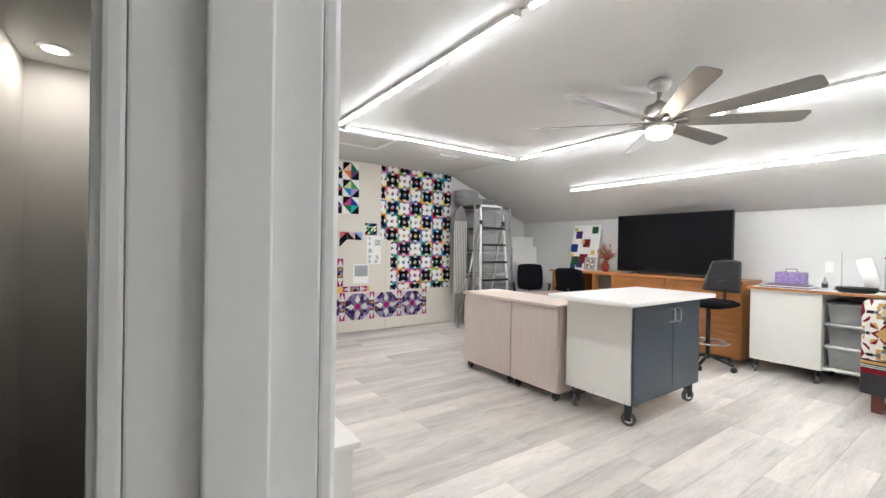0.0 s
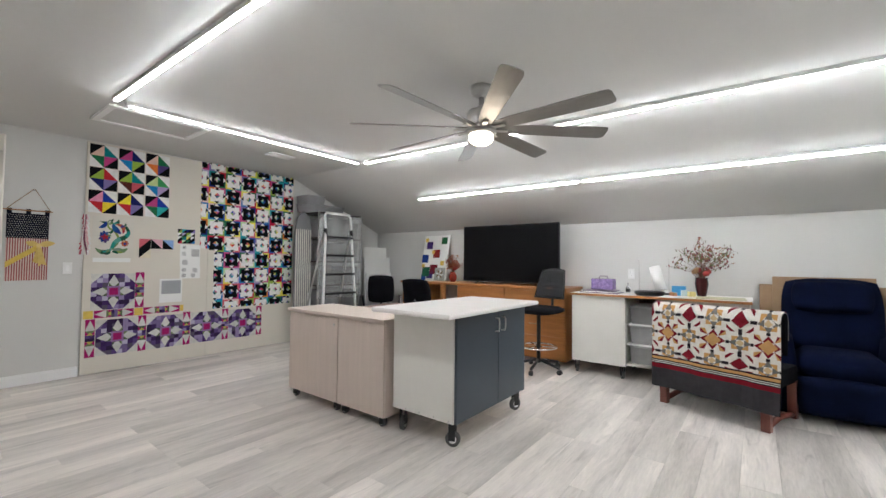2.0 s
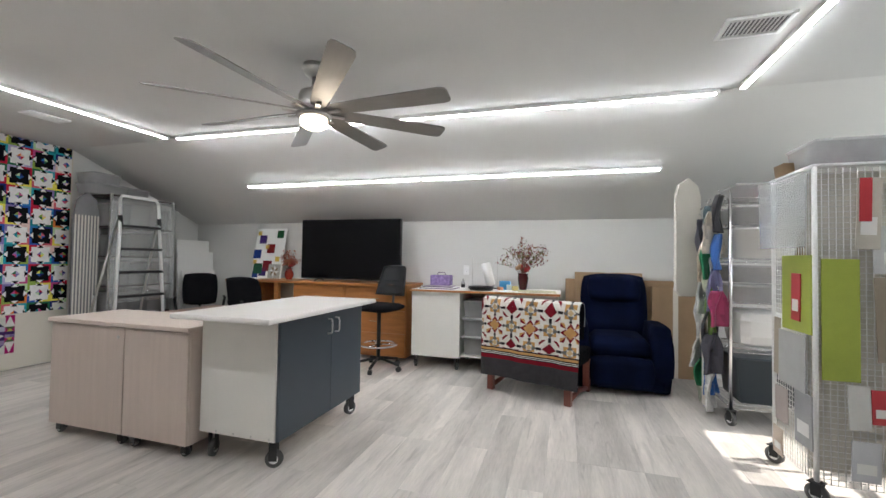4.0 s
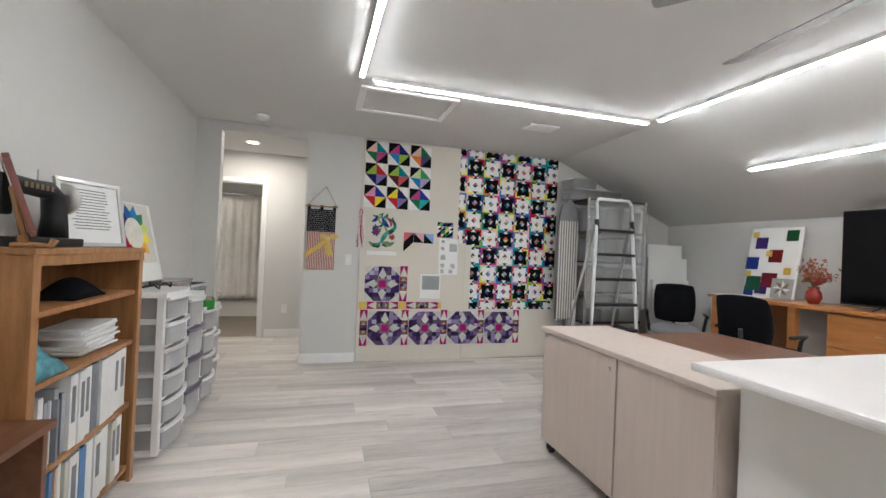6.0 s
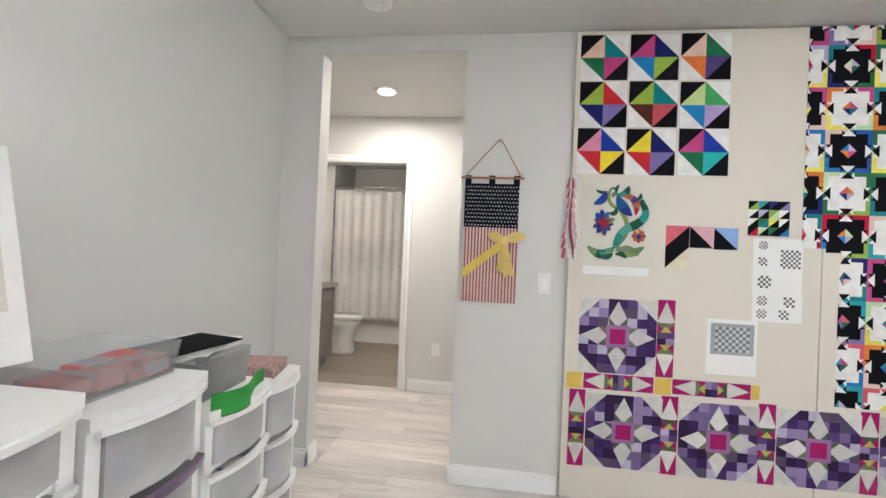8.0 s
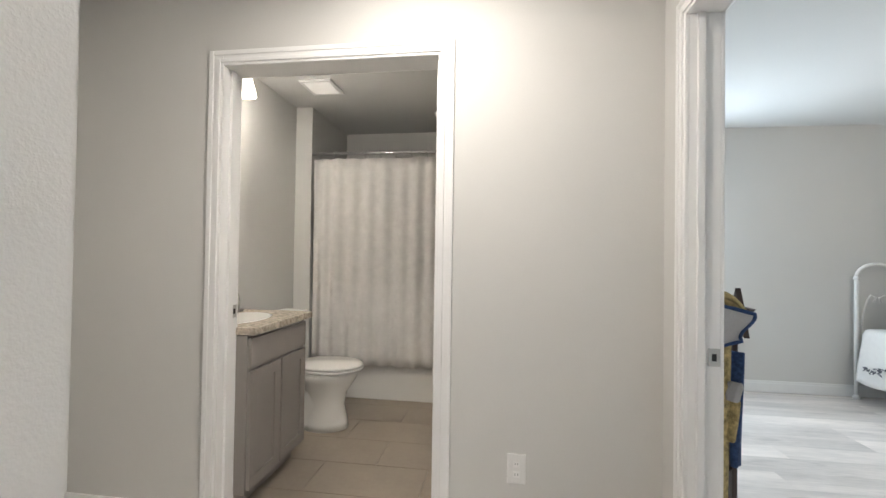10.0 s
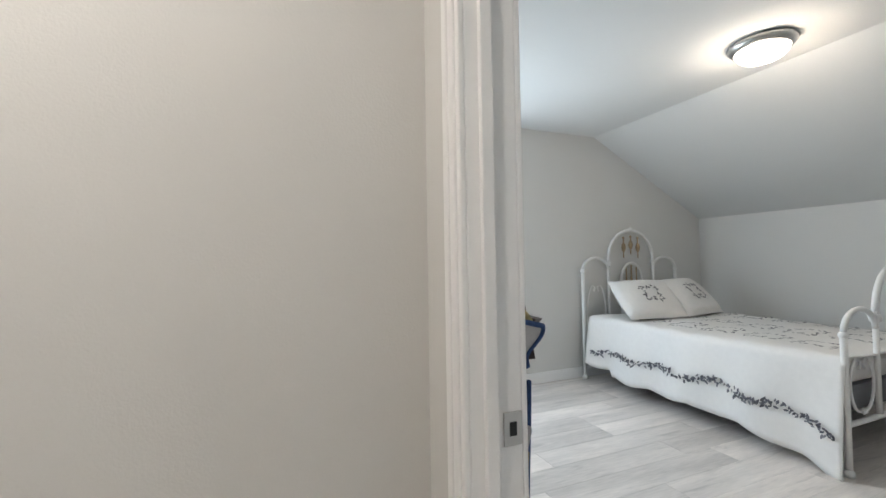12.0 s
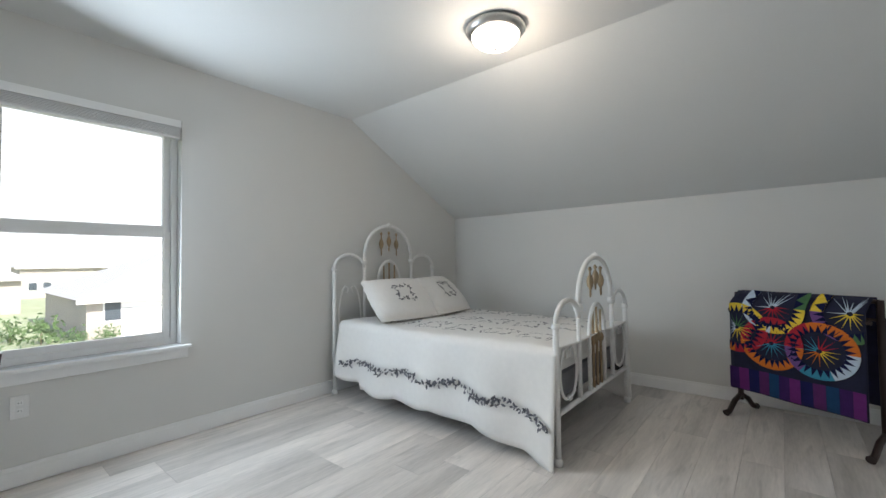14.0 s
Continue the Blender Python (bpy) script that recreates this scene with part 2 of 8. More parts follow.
def patches(name, polys, place, parent, material="cloth", label="", lift=0.0008, cut=0):
    """Flat coloured patches. polys: (points (u, v), colour, layer); place(u, v, height) gives the point."""
    verts, faces, cols = [], [], []
    for pts, c, layer in polys:
        base = len(verts)
        h = 0.001 + lift * layer
        verts += [place(u, v, h) for u, v in pts]
        faces.append(tuple(range(base, base + len(pts))))
        cols.append(c)
    me = bpy.data.meshes.new(name)
    me.from_pydata([tuple(v) for v in verts], [], faces)
    ca = me.color_attributes.new("col", "FLOAT_COLOR", "CORNER")
    k = 0
    for f, c in zip(me.polygons, cols):
        for _ in range(f.loop_total):
            ca.data[k].color = (*c, 1)
            k += 1
    me.materials.append(M[material])
    ob = new(name, me)
    if parent is not None:
        ob.parent = parent
    if label:
        tagged(ob, label)
    return ob


def rect(u0, v0, u1, v1, c, layer=0):
    return ([(u0, v0), (u1, v0), (u1, v1), (u0, v1)], c, layer)


def coloured(bm, fn):
    """Gives every face of bm the colour fn(centre)."""
    lay = bm.loops.layers.float_color.new("col")
    for f in bm.faces:
        c = fn(f.calc_center_median())
        for lp in f.loops:
            lp[lay] = (*c, 1)
    return bm


# ---- structure ----
H = 2.44
NORTH, WEST, KNEE = 6.48, 0.26, 6.0


def wall(name, boxes, label="off-white painted drywall wall"):
    bm = bmesh.new()
    for b in boxes:
        add_box(bm, *b)
    return structure(name, bm, "wall", label)


wall("wall_west", [(0.232, WEST, 1.35, NORTH, -2.7, H)])
wall("wall_west_door", [(0.245, 0.362, -2.2, 0.42, 0, H), (0.245, 0.362, 1.29, 1.35, 0, H), (0.245, 0.362, 0.42, 1.29, 2.06, H)])
wall("wall_north", [(-1.0, 0.48, NORTH, 6.6, 0, H), (1.295, 6.1, NORTH, 6.6, 0, 2.6), (0.48, 1.295, NORTH, 6.6, 2.35, H)])
wall("wall_knee", [(KNEE, 6.1, -2.2, NORTH, 0, 1.75)])
wall("wall_south", [(0.14, 3.75, -2.32, -2.2, 0, H), (4.66, 6.1, -2.32, -2.2, 0, 2.6), (3.75, 4.66, -2.32, -2.2, 0, 0.9), (3.75, 4.66, -2.32, -2.2, 2.1, H)])
wall("wall_hall_north", [(-1.0, -0.275, 7.857, 7.97, 0, H), (0.70, 1.56, 7.857, 7.97, 0, H), (-0.275, 0.70, 7.857, 7.97, 2.04, H)])
wall("wall_hall_east", [(1.56, 1.66, 6.6, 6.80, 0, H), (1.56, 1.66, 7.675, 10.35, 0, H), (1.56, 1.66, 6.80, 7.675, 2.04, H)])
wall("wall_hall_west", [(-1.1, -1.0, 6.48, 7.97, 0, H)])
wall("wall_bath_west", [(-0.88, -0.762, 7.97, 10.3, 0, H), (-0.762, -0.62, 9.46, 10.3, 0, H)])
wall("wall_bath_east", [(0.95, 1.05, 7.97, 10.3, 0, H)])
wall("wall_bath_north", [(-0.88, 1.05, 10.25, 10.35, 0, H)])
wall("wall_bed_north", [(1.56, 2.05, 10.35, 10.5, 0, H), (2.93, 5.98, 10.35, 10.5, 0, 2.6), (2.05, 2.93, 10.35, 10.5, 0, 0.60), (2.05, 2.93, 10.35, 10.5, 2.07, H)])
wall("wall_bed_knee", [(5.86, 5.98, 6.6, 10.35, 0, 1.67)])
wall("wall_stairs", [(-0.57, -0.47, -2.2, 4.9, -2.7, H), (-0.47, 0.232, 4.8, 4.9, -2.7, H), (-0.57, 0.245, -2.3, -2.2, -2.7, H), (0.14, 0.26, -2.2, 1.35, -2.7, -0.14)], "grey-white painted stairwell wall")


def slope(name, x0, z0, x1, z1, y0, y1, label):
    bm = bmesh.new()
    d = 0.1
    a = [bm.verts.new(p) for p in ((x0, y0, z0), (x1, y0, z1), (x1, y0, z1 + d), (x0, y0, z0 + d))]
    b = [bm.verts.new((v.co.x, y1, v.co.z)) for v in a]
    bm.faces.new(a[::-1]), bm.faces.new(b)
    for k in range(4):
        bm.faces.new((a[k], a[(k + 1) % 4], b[(k + 1) % 4], b[k]))
    return structure(name, bm, "ceiling", label, "ceiling")


structure("ceiling", box(-0.57, 4.25, -2.3, 6.48, H, H + 0.1), "ceiling", "flat off-white painted drywall ceiling", "ceiling")
slope("ceiling_slope", 4.25, H, 6.04, 1.695, -2.2, NORTH, "sloping off-white painted attic ceiling above the knee wall")
structure("ceiling_hall", box(-1.0, 1.63, 6.48, 10.35, H, H + 0.1), "ceiling", "flat painted ceiling over hall and bathroom", "ceiling")
structure("ceiling_bedroom", box(1.63, 4.32, 6.6, 10.35, H, H + 0.1), "ceiling", "flat off-white bedroom ceiling", "ceiling")
slope("ceiling_bedroom_slope", 4.32, H, 5.90, 1.605, 6.6, 10.35, "sloping off-white bedroom ceiling")


def base(name, segs, label="white painted baseboard"):
    """segs: (x0, y0, x1, y1, nx, ny), n pointing into the room."""
    bm = bmesh.new()
    for x0, y0, x1, y1, nx, ny in segs:
        for dz, t in ((0.085, 0.015), (0.105, 0.009)):
            add_box(bm, min(x0, x1, x0 + nx * t, x1 + nx * t), max(x0, x1, x0 + nx * t, x1 + nx * t), min(y0, y1, y0 + ny * t, y1 + ny * t), max(y0, y1, y0 + ny * t, y1 + ny * t), 0.004, dz)
    return structure(name, bm, "white", label, "baseboard")


base("baseboard_main", [(WEST, 1.36, WEST, NORTH, 1, 0), (0.262, NORTH, 0.48, NORTH, 0, -1), (1.295, NORTH, 1.86, NORTH, 0, -1), (4.6, NORTH, KNEE, NORTH, 0, -1), (KNEE, -2.2, KNEE, NORTH, -1, 0)])
base("baseboard_hall", [(0.78, 7.857, 1.56, 7.857, 0, -1), (1.56, 7.74, 1.56, 7.84, -1, 0), (-1.0, 7.857, -0.34, 7.857, 0, -1), (1.295, 6.482, 1.295, 6.598, -1, 0), (0.48, 6.482, 0.48, 6.598, 1, 0)])
base("baseboard_bedroom", [(1.68, 10.35, 5.86, 10.35, 0, -1), (5.86, 6.6, 5.86, 10.33, -1, 0), (1.66, 7.74, 1.66, 10.33, 1, 0), (1.68, 6.6, 5.86, 6.6, 0, 1)])


def casing_x(name, xface, n, y0, y1, top, label):
    """Door casing on a wall x = const, round an opening from y0 to y1."""
    bm = bmesh.new()
    for t, w0, w1 in ((0.012, 0.0, 0.066), (0.018, 0.012, 0.03), (0.016, 0.045, 0.066)):
        xa, xb = sorted((xface, xface + n * t))
        add_box(bm, xa, xb, y0 - w1, y0 - w0, 0, top + w1, 0.003)
        add_box(bm, xa, xb, y1 + w0, y1 + w1, 0, top + w1, 0.003)
        add_box(bm, xa, xb, y0 - w0, y1 + w0, top + w0, top + w1, 0.003)
    return structure(name, bm, "white", label, "door casing")


def casing_y(name, yface, n, x0, x1, top, label):
    bm = bmesh.new()
    for t, w0, w1 in ((0.012, 0.0, 0.066), (0.018, 0.012, 0.03), (0.016, 0.045, 0.066)):
        ya, yb = sorted((yface, yface + n * t))
        add_box(bm, x0 - w1, x0 - w0, ya, yb, 0, top + w1, 0.003)
        add_box(bm, x1 + w0, x1 + w1, ya, yb, 0, top + w1, 0.003)
        add_box(bm, x0 - w0, x1 + w0, ya, yb, top + w0, top + w1, 0.003)
    return structure(name, bm, "white", label, "door casing")


casing_x("trim_studio_door_inner", 0.362, 1, 0.435, 1.276, 2.045, "white moulded door casing in the studio")
casing_x("trim_studio_door_outer", 0.245, -1, 0.435, 1.276, 2.045, "white moulded door casing on the stair side")
casing_x("trim_bedroom_door_hall", 1.56, -1, 6.815, 7.66, 2.025, "white moulded bedroom door casing")
casing_x("trim_bedroom_door_room", 1.66, 1, 6.815, 7.66, 2.025, "white moulded bedroom door casing")
casing_y("trim_bath_door", 7.857, -1, -0.26, 0.69, 2.025, "white moulded bathroom door casing")
casing_y("trim_bath_door_inner", 7.97, 1, -0.26, 0.69, 2.025, "white moulded bathroom door casing")


def jamb(name, boxes, strike=None, label="white painted door jamb with stop"):
    bm = bmesh.new()
    for b in boxes:
        add_box(bm, *b, 0.002)
    ob = structure(name, bm, "white", label, "door jamb")
    if strike:
        x0, x1, y0, y1, z, n = strike
        part("strike_plate", box(x0, x1, y0, y1, z - 0.029, z + 0.029, 0.001), "steel", ob, "brushed steel strike plate")
        e = 0.011
        part("latch_hole", box(x0 + (e if x1 - x0 > 0.01 else -0.001), x1 - (e if x1 - x0 > 0.01 else -0.001), y0 + (e if y1 - y0 > 0.01 else -0.001), y1 - (e if y1 - y0 > 0.01 else -0.001), z - 0.012, z + 0.012), "black", ob)
    return ob


jamb("door_jamb_studio", [(0.245, 0.362, 1.276, 1.29, 0, 2.06), (0.245, 0.362, 0.42, 0.435, 0, 2.06), (0.245, 0.362, 0.435, 1.276, 2.045, 2.06), (0.285, 0.325, 1.264, 1.276, 0, 2.045), (0.285, 0.325, 0.435, 0.447, 0, 2.045)])
jamb("door_jamb_bedroom", [(1.56, 1.66, 7.66, 7.675, 0, 2.04), (1.56, 1.66, 6.80, 6.815, 0, 2.04), (1.56, 1.66, 6.815, 7.66, 2.025, 2.04), (1.585, 1.608, 7.648, 7.66, 0, 2.025), (1.585, 1.608, 6.815, 6.827, 0, 2.025)], (1.622, 1.658, 7.657, 7.66, 0.89, -1))
jamb("door_jamb_bath", [(-0.275, -0.26, 7.857, 7.97, 0, 2.04), (0.69, 0.70, 7.857, 7.97, 0, 2.04), (-0.26, 0.69, 7.857, 7.97, 2.025, 2.04), (-0.26, -0.248, 7.895, 7.93, 0, 2.025), (0.678, 0.69, 7.895, 7.93, 0, 2.025)], (-0.2595, -0.2565, 7.932, 7.968, 0.94, 1))

structure("subfloor", box(0.24, 6.1, -2.3, 6.6, -0.14, -0.008), "grout", "dark floor joints under the planks", "floor")
structure("stair_landing", box(-0.47, 0.26, -2.2, 1.55, -0.14, 0.0), "plank", "grey wood-look stair landing", "floor")
structure("stair_lower_floor", box(-0.6, 0.26, -2.3, 4.9, -2.8, -2.7), "plank", "grey wood-look lower stair floor", "floor")
structure("subfloor_hall", box(-1.1, 6.0, 6.6, 10.5, -0.14, -0.008), "grout", "floor joints under hall and bedroom planks", "floor")

# ---- ceiling fixtures ----
def led(y0, y1, x0, x1, z, tilt=0.0):
    t = thing("led_tube_light", "bright white LED tube light clipped to the ceiling", "light", group="LED tubes")
    along = abs(y1 - y0) > abs(x1 - x0)
    length = math.hypot(y1 - y0, x1 - x0)
    t.matrix_basis = Matrix.Translation(((x0 + x1) / 2, (y0 + y1) / 2, z)) @ Euler((0, radians(tilt), math.atan2(y1 - y0, x1 - x0) if not along else radians(90) + math.atan2(x0 - x1, y1 - y0))).to_matrix().to_4x4()
    h = length / 2
    part("housing", add_box(add_box(box(-h, h, -0.019, 0.019, -0.024, 0.0, 0.002), -h, h, -0.019, -0.0145, -0.031, -0.0245), -h, h, 0.0145, 0.019, -0.031, -0.0245), "whiteplastic", t)
    part("diffuser", box(-h + 0.012, h - 0.012, -0.014, 0.014, -0.0405, -0.0265, 0.004), "led", t, "glowing white diffuser")
    for s in (-1, 1):
        part("end_cap", box(s * h - 0.012, s * h + 0.012, -0.02, 0.02, -0.044, -0.002, 0.003), "whiteplastic", t)
    return t


led(2.46, 4.82, 1.74, 1.70, H)
led(0.02, 2.38, 1.77, 1.74, H)
led(4.88, 4.86, 1.79, 4.12, H)
led(2.44, 4.77, 4.19, 4.16, H)
led(-0.06, 2.36, 4.22, 4.19, H)
led(-0.20, -0.19, 1.95, 4.16, H)
SL = math.degrees(math.atan2(H - 1.695, 6.04 - 4.25))


def led_slope(y0, y1):
    t = led(y0, y1, 5.07, 5.07, 0)
    z = H - (5.07 - 4.25) * math.tan(radians(SL)) - 0.001
    t.matrix_basis = Matrix.Translation((5.07, (y0 + y1) / 2, z)) @ Euler((0, radians(SL), 0)).to_matrix().to_4x4() @ Euler((0, 0, radians(90))).to_matrix().to_4x4()


led_slope(2.44, 4.68)
led_slope(0.13, 2.42)
for k, pts in enumerate([[(1.74, 2.46, 2.43), (1.75, 2.42, 2.425), (1.76, 2.38, 2.43)], [(1.70, 4.83, 2.43), (1.73, 4.87, 2.425), (1.79, 4.88, 2.43)], [(4.12, 4.86, 2.43), (4.15, 4.84, 2.425), (4.16, 4.78, 2.43)], [(4.22, -0.07, 2.43), (4.21, -0.14, 2.422), (4.17, -0.19, 2.43)]]):
    single("light_cable", tube(pts, 0.004, 6), "whiteplastic", "short white cable joining two LED tubes", "cable", "LED cables")


def ceiling_fan():
    t = thing("ceiling_fan", "brushed nickel ceiling fan with eight grey blades and lit lamp", "ceiling fan", (3.19, 2.49, 0))
    part("canopy", lathe([(0.0, 2.438), (0.075, 2.438), (0.078, 2.41), (0.06, 2.375), (0.03, 2.36)][::-1]), "steel", t)
    part("downrod", lathe([(0.018, 2.25), (0.018, 2.37)], seg=14), "steel", t)
    part("motor", lathe([(0.04, 2.13), (0.092, 2.14), (0.098, 2.17), (0.098, 2.235), (0.088, 2.262), (0.05, 2.275), (0.022, 2.30)]), "steel", t)
    part("hub_plate", lathe([(0.06, 2.098), (0.108, 2.104), (0.108, 2.126), (0.05, 2.132)]), "steel", t)
    part("lamp_glass", lathe([(0.0, 2.03), (0.055, 2.034), (0.078, 2.05), (0.085, 2.075), (0.083, 2.098)]), "fanlamp", t, "round frosted lamp glass, lit")
    prof = [(0.10, 0.035), (0.16, 0.045), (0.28, 0.052), (0.6, 0.06), (0.86, 0.064), (0.895, 0.055), (0.905, 0.035)]
    bm = bmesh.new()
    lo, hi = [], []
    for r, w in prof:
        for s in (-1, 1):
            for zz, lst in ((-0.003, lo), (0.003, hi)):
                lst.append(bm.verts.new((r, s * w, zz - s * w * 0.28)))
    for i in range(len(prof) - 1):
        a, b, c, d = 2 * i, 2 * i + 1, 2 * i + 3, 2 * i + 2
        bm.faces.new([hi[k] for k in (a, b, c, d)])
        bm.faces.new([lo[k] for k in (d, c, b, a)])
        bm.faces.new((lo[a], hi[a], hi[d], lo[d]))
        bm.faces.new((lo[b], lo[c], hi[c], hi[b]))
    e = 2 * (len(prof) - 1)
    bm.faces.new((lo[0], lo[1], hi[1], hi[0]))
    bm.faces.new((lo[e], hi[e], hi[e + 1], lo[e + 1]))
    me = mesh_of("blade", bm, "blade")
    for k in range(8):
        b = new("blade", me)
        b.parent = t
        b.matrix_basis = pose(0, 0, 2.145, 0, 0, -3 + 45 * k)
        br = part("blade_bracket", add_box(bmesh.new(), 0.06, 0.19, -0.016, 0.016, 2.124, 2.134, 0.003), "steel", t)
        br.matrix_basis = pose(0, 0, 0, 0, 0, -3 + 45 * k)


ceiling_fan()


def attic_hatch():
    t = thing("attic_hatch", "white framed attic hatch panel in the ceiling", "hatch", (0, 0, 0))
    part("panel", box(1.76, 2.43, 5.08, 5.54, 2.43, 2.438), "ceiling", t)
    for b in ((1.71, 2.48, 5.54, 5.585), (1.71, 2.48, 5.035, 5.08), (1.71, 1.76, 5.08, 5.54), (2.43, 2.48, 5.08, 5.54)):
        part("frame", box(*b, 2.42, 2.439, 0.004), "white", t)


attic_hatch()


def vent(name, cx, cy, w, d, n, label, rz=0):
    t = thing(name, label, "vent", (cx, cy, 0), rz)
    part("backing", box(-w / 2 + 0.02, w / 2 - 0.02, -d / 2 + 0.02, d / 2 - 0.02, 2.434, 2.438), "greyfab", t)
    for b in ((-w / 2, w / 2, -d / 2, -d / 2 + 0.025), (-w / 2, w / 2, d / 2 - 0.025, d / 2), (-w / 2, -w / 2 + 0.025, -d / 2 + 0.025, d / 2 - 0.025), (w / 2 - 0.025, w / 2, -d / 2 + 0.025, d / 2 - 0.025)):
        part("frame", box(*b, 2.424, 2.439, 0.003), "white", t)
    for k in range(n):
        y = -d / 2 + 0.03 + (d - 0.06) * (k + 0.5) / n
        s = part("slat", box(-w / 2 + 0.025, w / 2 - 0.025, -0.004, 0.004, -0.006, 0.006), "white", t)
        s.matrix_basis = pose(0, y, 2.43, 40)


vent("ceiling_vent", 3.40, 5.40, 0.30, 0.17, 7, "white louvred air vent in the ceiling")
vent("ceiling_vent", 3.38, 0.04, 0.20, 0.30, 12, "white louvred air vent in the ceiling", 0)
vent("bathroom_fan_grille", -0.36, 9.06, 0.24, 0.25, 10, "white square bathroom exhaust fan grille", 0)


def smoke(x, y):
    t = thing("smoke_detector", "round white ceiling smoke detector", "smoke detector", (x, y, 0))
    part("body", lathe([(0.0, 2.398), (0.045, 2.4), (0.066, 2.412), (0.07, 2.425), (0.07, 2.439)]), "whiteplastic", t)
    part("button", lathe([(0.0, 2.394), (0.02, 2.394), (0.022, 2.402)]), "white", t)


smoke(0.885, 6.145)
smoke(0.45, 9.7)


def downlight(x, y, label):
    t = thing("recessed_light", label, "light", (x, y, 0), group="recessed lights")
    part("trim_ring", lathe([(0.062, 2.428), (0.09, 2.43), (0.095, 2.439), (0.06, 2.439)], seg=28), "white", t)
    part("lens", lathe([(0.0, 2.421), (0.06, 2.423), (0.062, 2.4275)], seg=28), "lamp", t, "glowing round lens")


downlight(0.64, 7.25, "lit round recessed light in the hall ceiling")
downlight(-0.27, 4.48, "lit round recessed light over the stairs")

# ---- caster ----
def caster(parent, x, y, r=0.045, top=0.15, rz=0.0):
    c = part("caster", bmesh.new(), "steel", parent)
    bm = bmesh.new()
    add_box(bm, -0.03, 0.03, -0.03, 0.03, top - 0.006, top, 0.001)
    add_box(bm, -0.026, 0.02, -0.021, -0.017, r * 0.8, top - 0.006)
    add_box(bm, -0.026, 0.02, 0.017, 0.021, r * 0.8, top - 0.006)
    c.data = mesh_of("caster", bm, "black")
    c.matrix_basis = pose(x, y, 0, 0, 0, rz)
    m = pose(0, 0, r, 90)
    w = part("tyre", lathe([(r * 0.6, -0.015), (r, -0.012), (r, 0.012), (r * 0.6, 0.015)], seg=20, m=m), "rubber", c)
    part("hub", lathe([(0.0, -0.017), (r * 0.55, -0.016), (r * 0.55, 0.016), (0.0, 0.017)], seg=16, m=m), "whiteplastic", c)
    return c


# ---- island ----
def island():
    t = thing("kitchen_island", "rolling island with white side, slate doors and white top", "island")
    x0, x1, y0, y1, z0, z1 = 2.935, 3.905, 2.50, 3.06, 0.16, 0.862
    part("body", box(x0, x1, y0 + 0.022, y1, z0, z1, 0.003), "melamine", t)
    mx = (x0 + x1) / 2 + 0.05
    for a, b, hx in ((x0 + 0.004, mx - 0.002, mx - 0.045), (mx + 0.002, x1 - 0.004, mx + 0.045)):
        d = part("door", box(a, b, y0, y0 + 0.02, z0 + 0.004, z1 - 0.012, 0.003), "slate", t, "slate blue laminate door")
        part("handle", tube([(hx, y0, 0.70), (hx, y0 - 0.028, 0.703), (hx, y0 - 0.034, 0.72), (hx, y0 - 0.034, 0.78), (hx, y0 - 0.028, 0.797), (hx, y0, 0.80)], 0.006), "steel", d, "curved brushed steel pull handle")
    bm = bmesh.new()
    add_box(bm, 2.73, 3.98, 2.41, 3.085, 0.86, 0.892, 0.012)
    part("worktop", bm, "top", t, "white laminate worktop with rounded edges")
    for x, y, r in ((2.985, 2.56, -70), (2.985, 3.0, 20), (3.85, 2.56, 160), (3.85, 3.0, 100)):
        caster(t, x, y, 0.05, 0.16, r)
    for k in range(5):
        part("screw", lathe([(0.0, 0.0), (0.006, 0.0), (0.006, 0.002)], seg=10, m=pose(x0, y0 + 0.06 + k * 0.125, z0 + 0.015, 0, -90)), "steel", t)


island()
for k, (cab_y, cab_w) in enumerate(((3.105, 0.52), (3.63, 0.67))):
    t = thing("storage_cabinet", "pale maple laminate cabinet on small casters, doors closed", "cabinet", (0, cab_y, 0), group="pale cabinets")
    part("body", box(2.90, 3.34, 0.0, cab_w, 0.075, 0.755, 0.002), "pale", t)
    d = part("door", box(2.882, 2.899, 0.003, cab_w - 0.003, 0.078, 0.75, 0.002), "pale", t)
    if k:
        part("lock", lathe([(0.0, 0), (0.011, 0), (0.009, 0.004), (0.0, 0.005)], seg=14, m=pose(2.882, 0.05, 0.69, 0, -90)), "steel", d)
    for x in (2.93, 3.29):
        for y in (0.05, cab_w - 0.05):
            caster(t, x, y, 0.028, 0.078, 90)
single("counter_slab", box(2.865, 3.36, 3.092, 4.315, 0.756, 0.784, 0.006), "pale", "pale maple laminate top spanning the cabinets", "worktop")


def low_table():
    t = thing("work_table", "brown wooden work table behind the cabinets", "table")
    part("tabletop", box(3.55, 4.25, 3.45, 4.3, 0.70, 0.73, 0.005), "walnut", t)
    for x in (3.60, 4.20):
        for y in (3.5, 4.25):
            part("leg", box(x - 0.025, x + 0.025, y - 0.025, y + 0.025, 0, 0.70, 0.003), "walnut", t)


low_table()


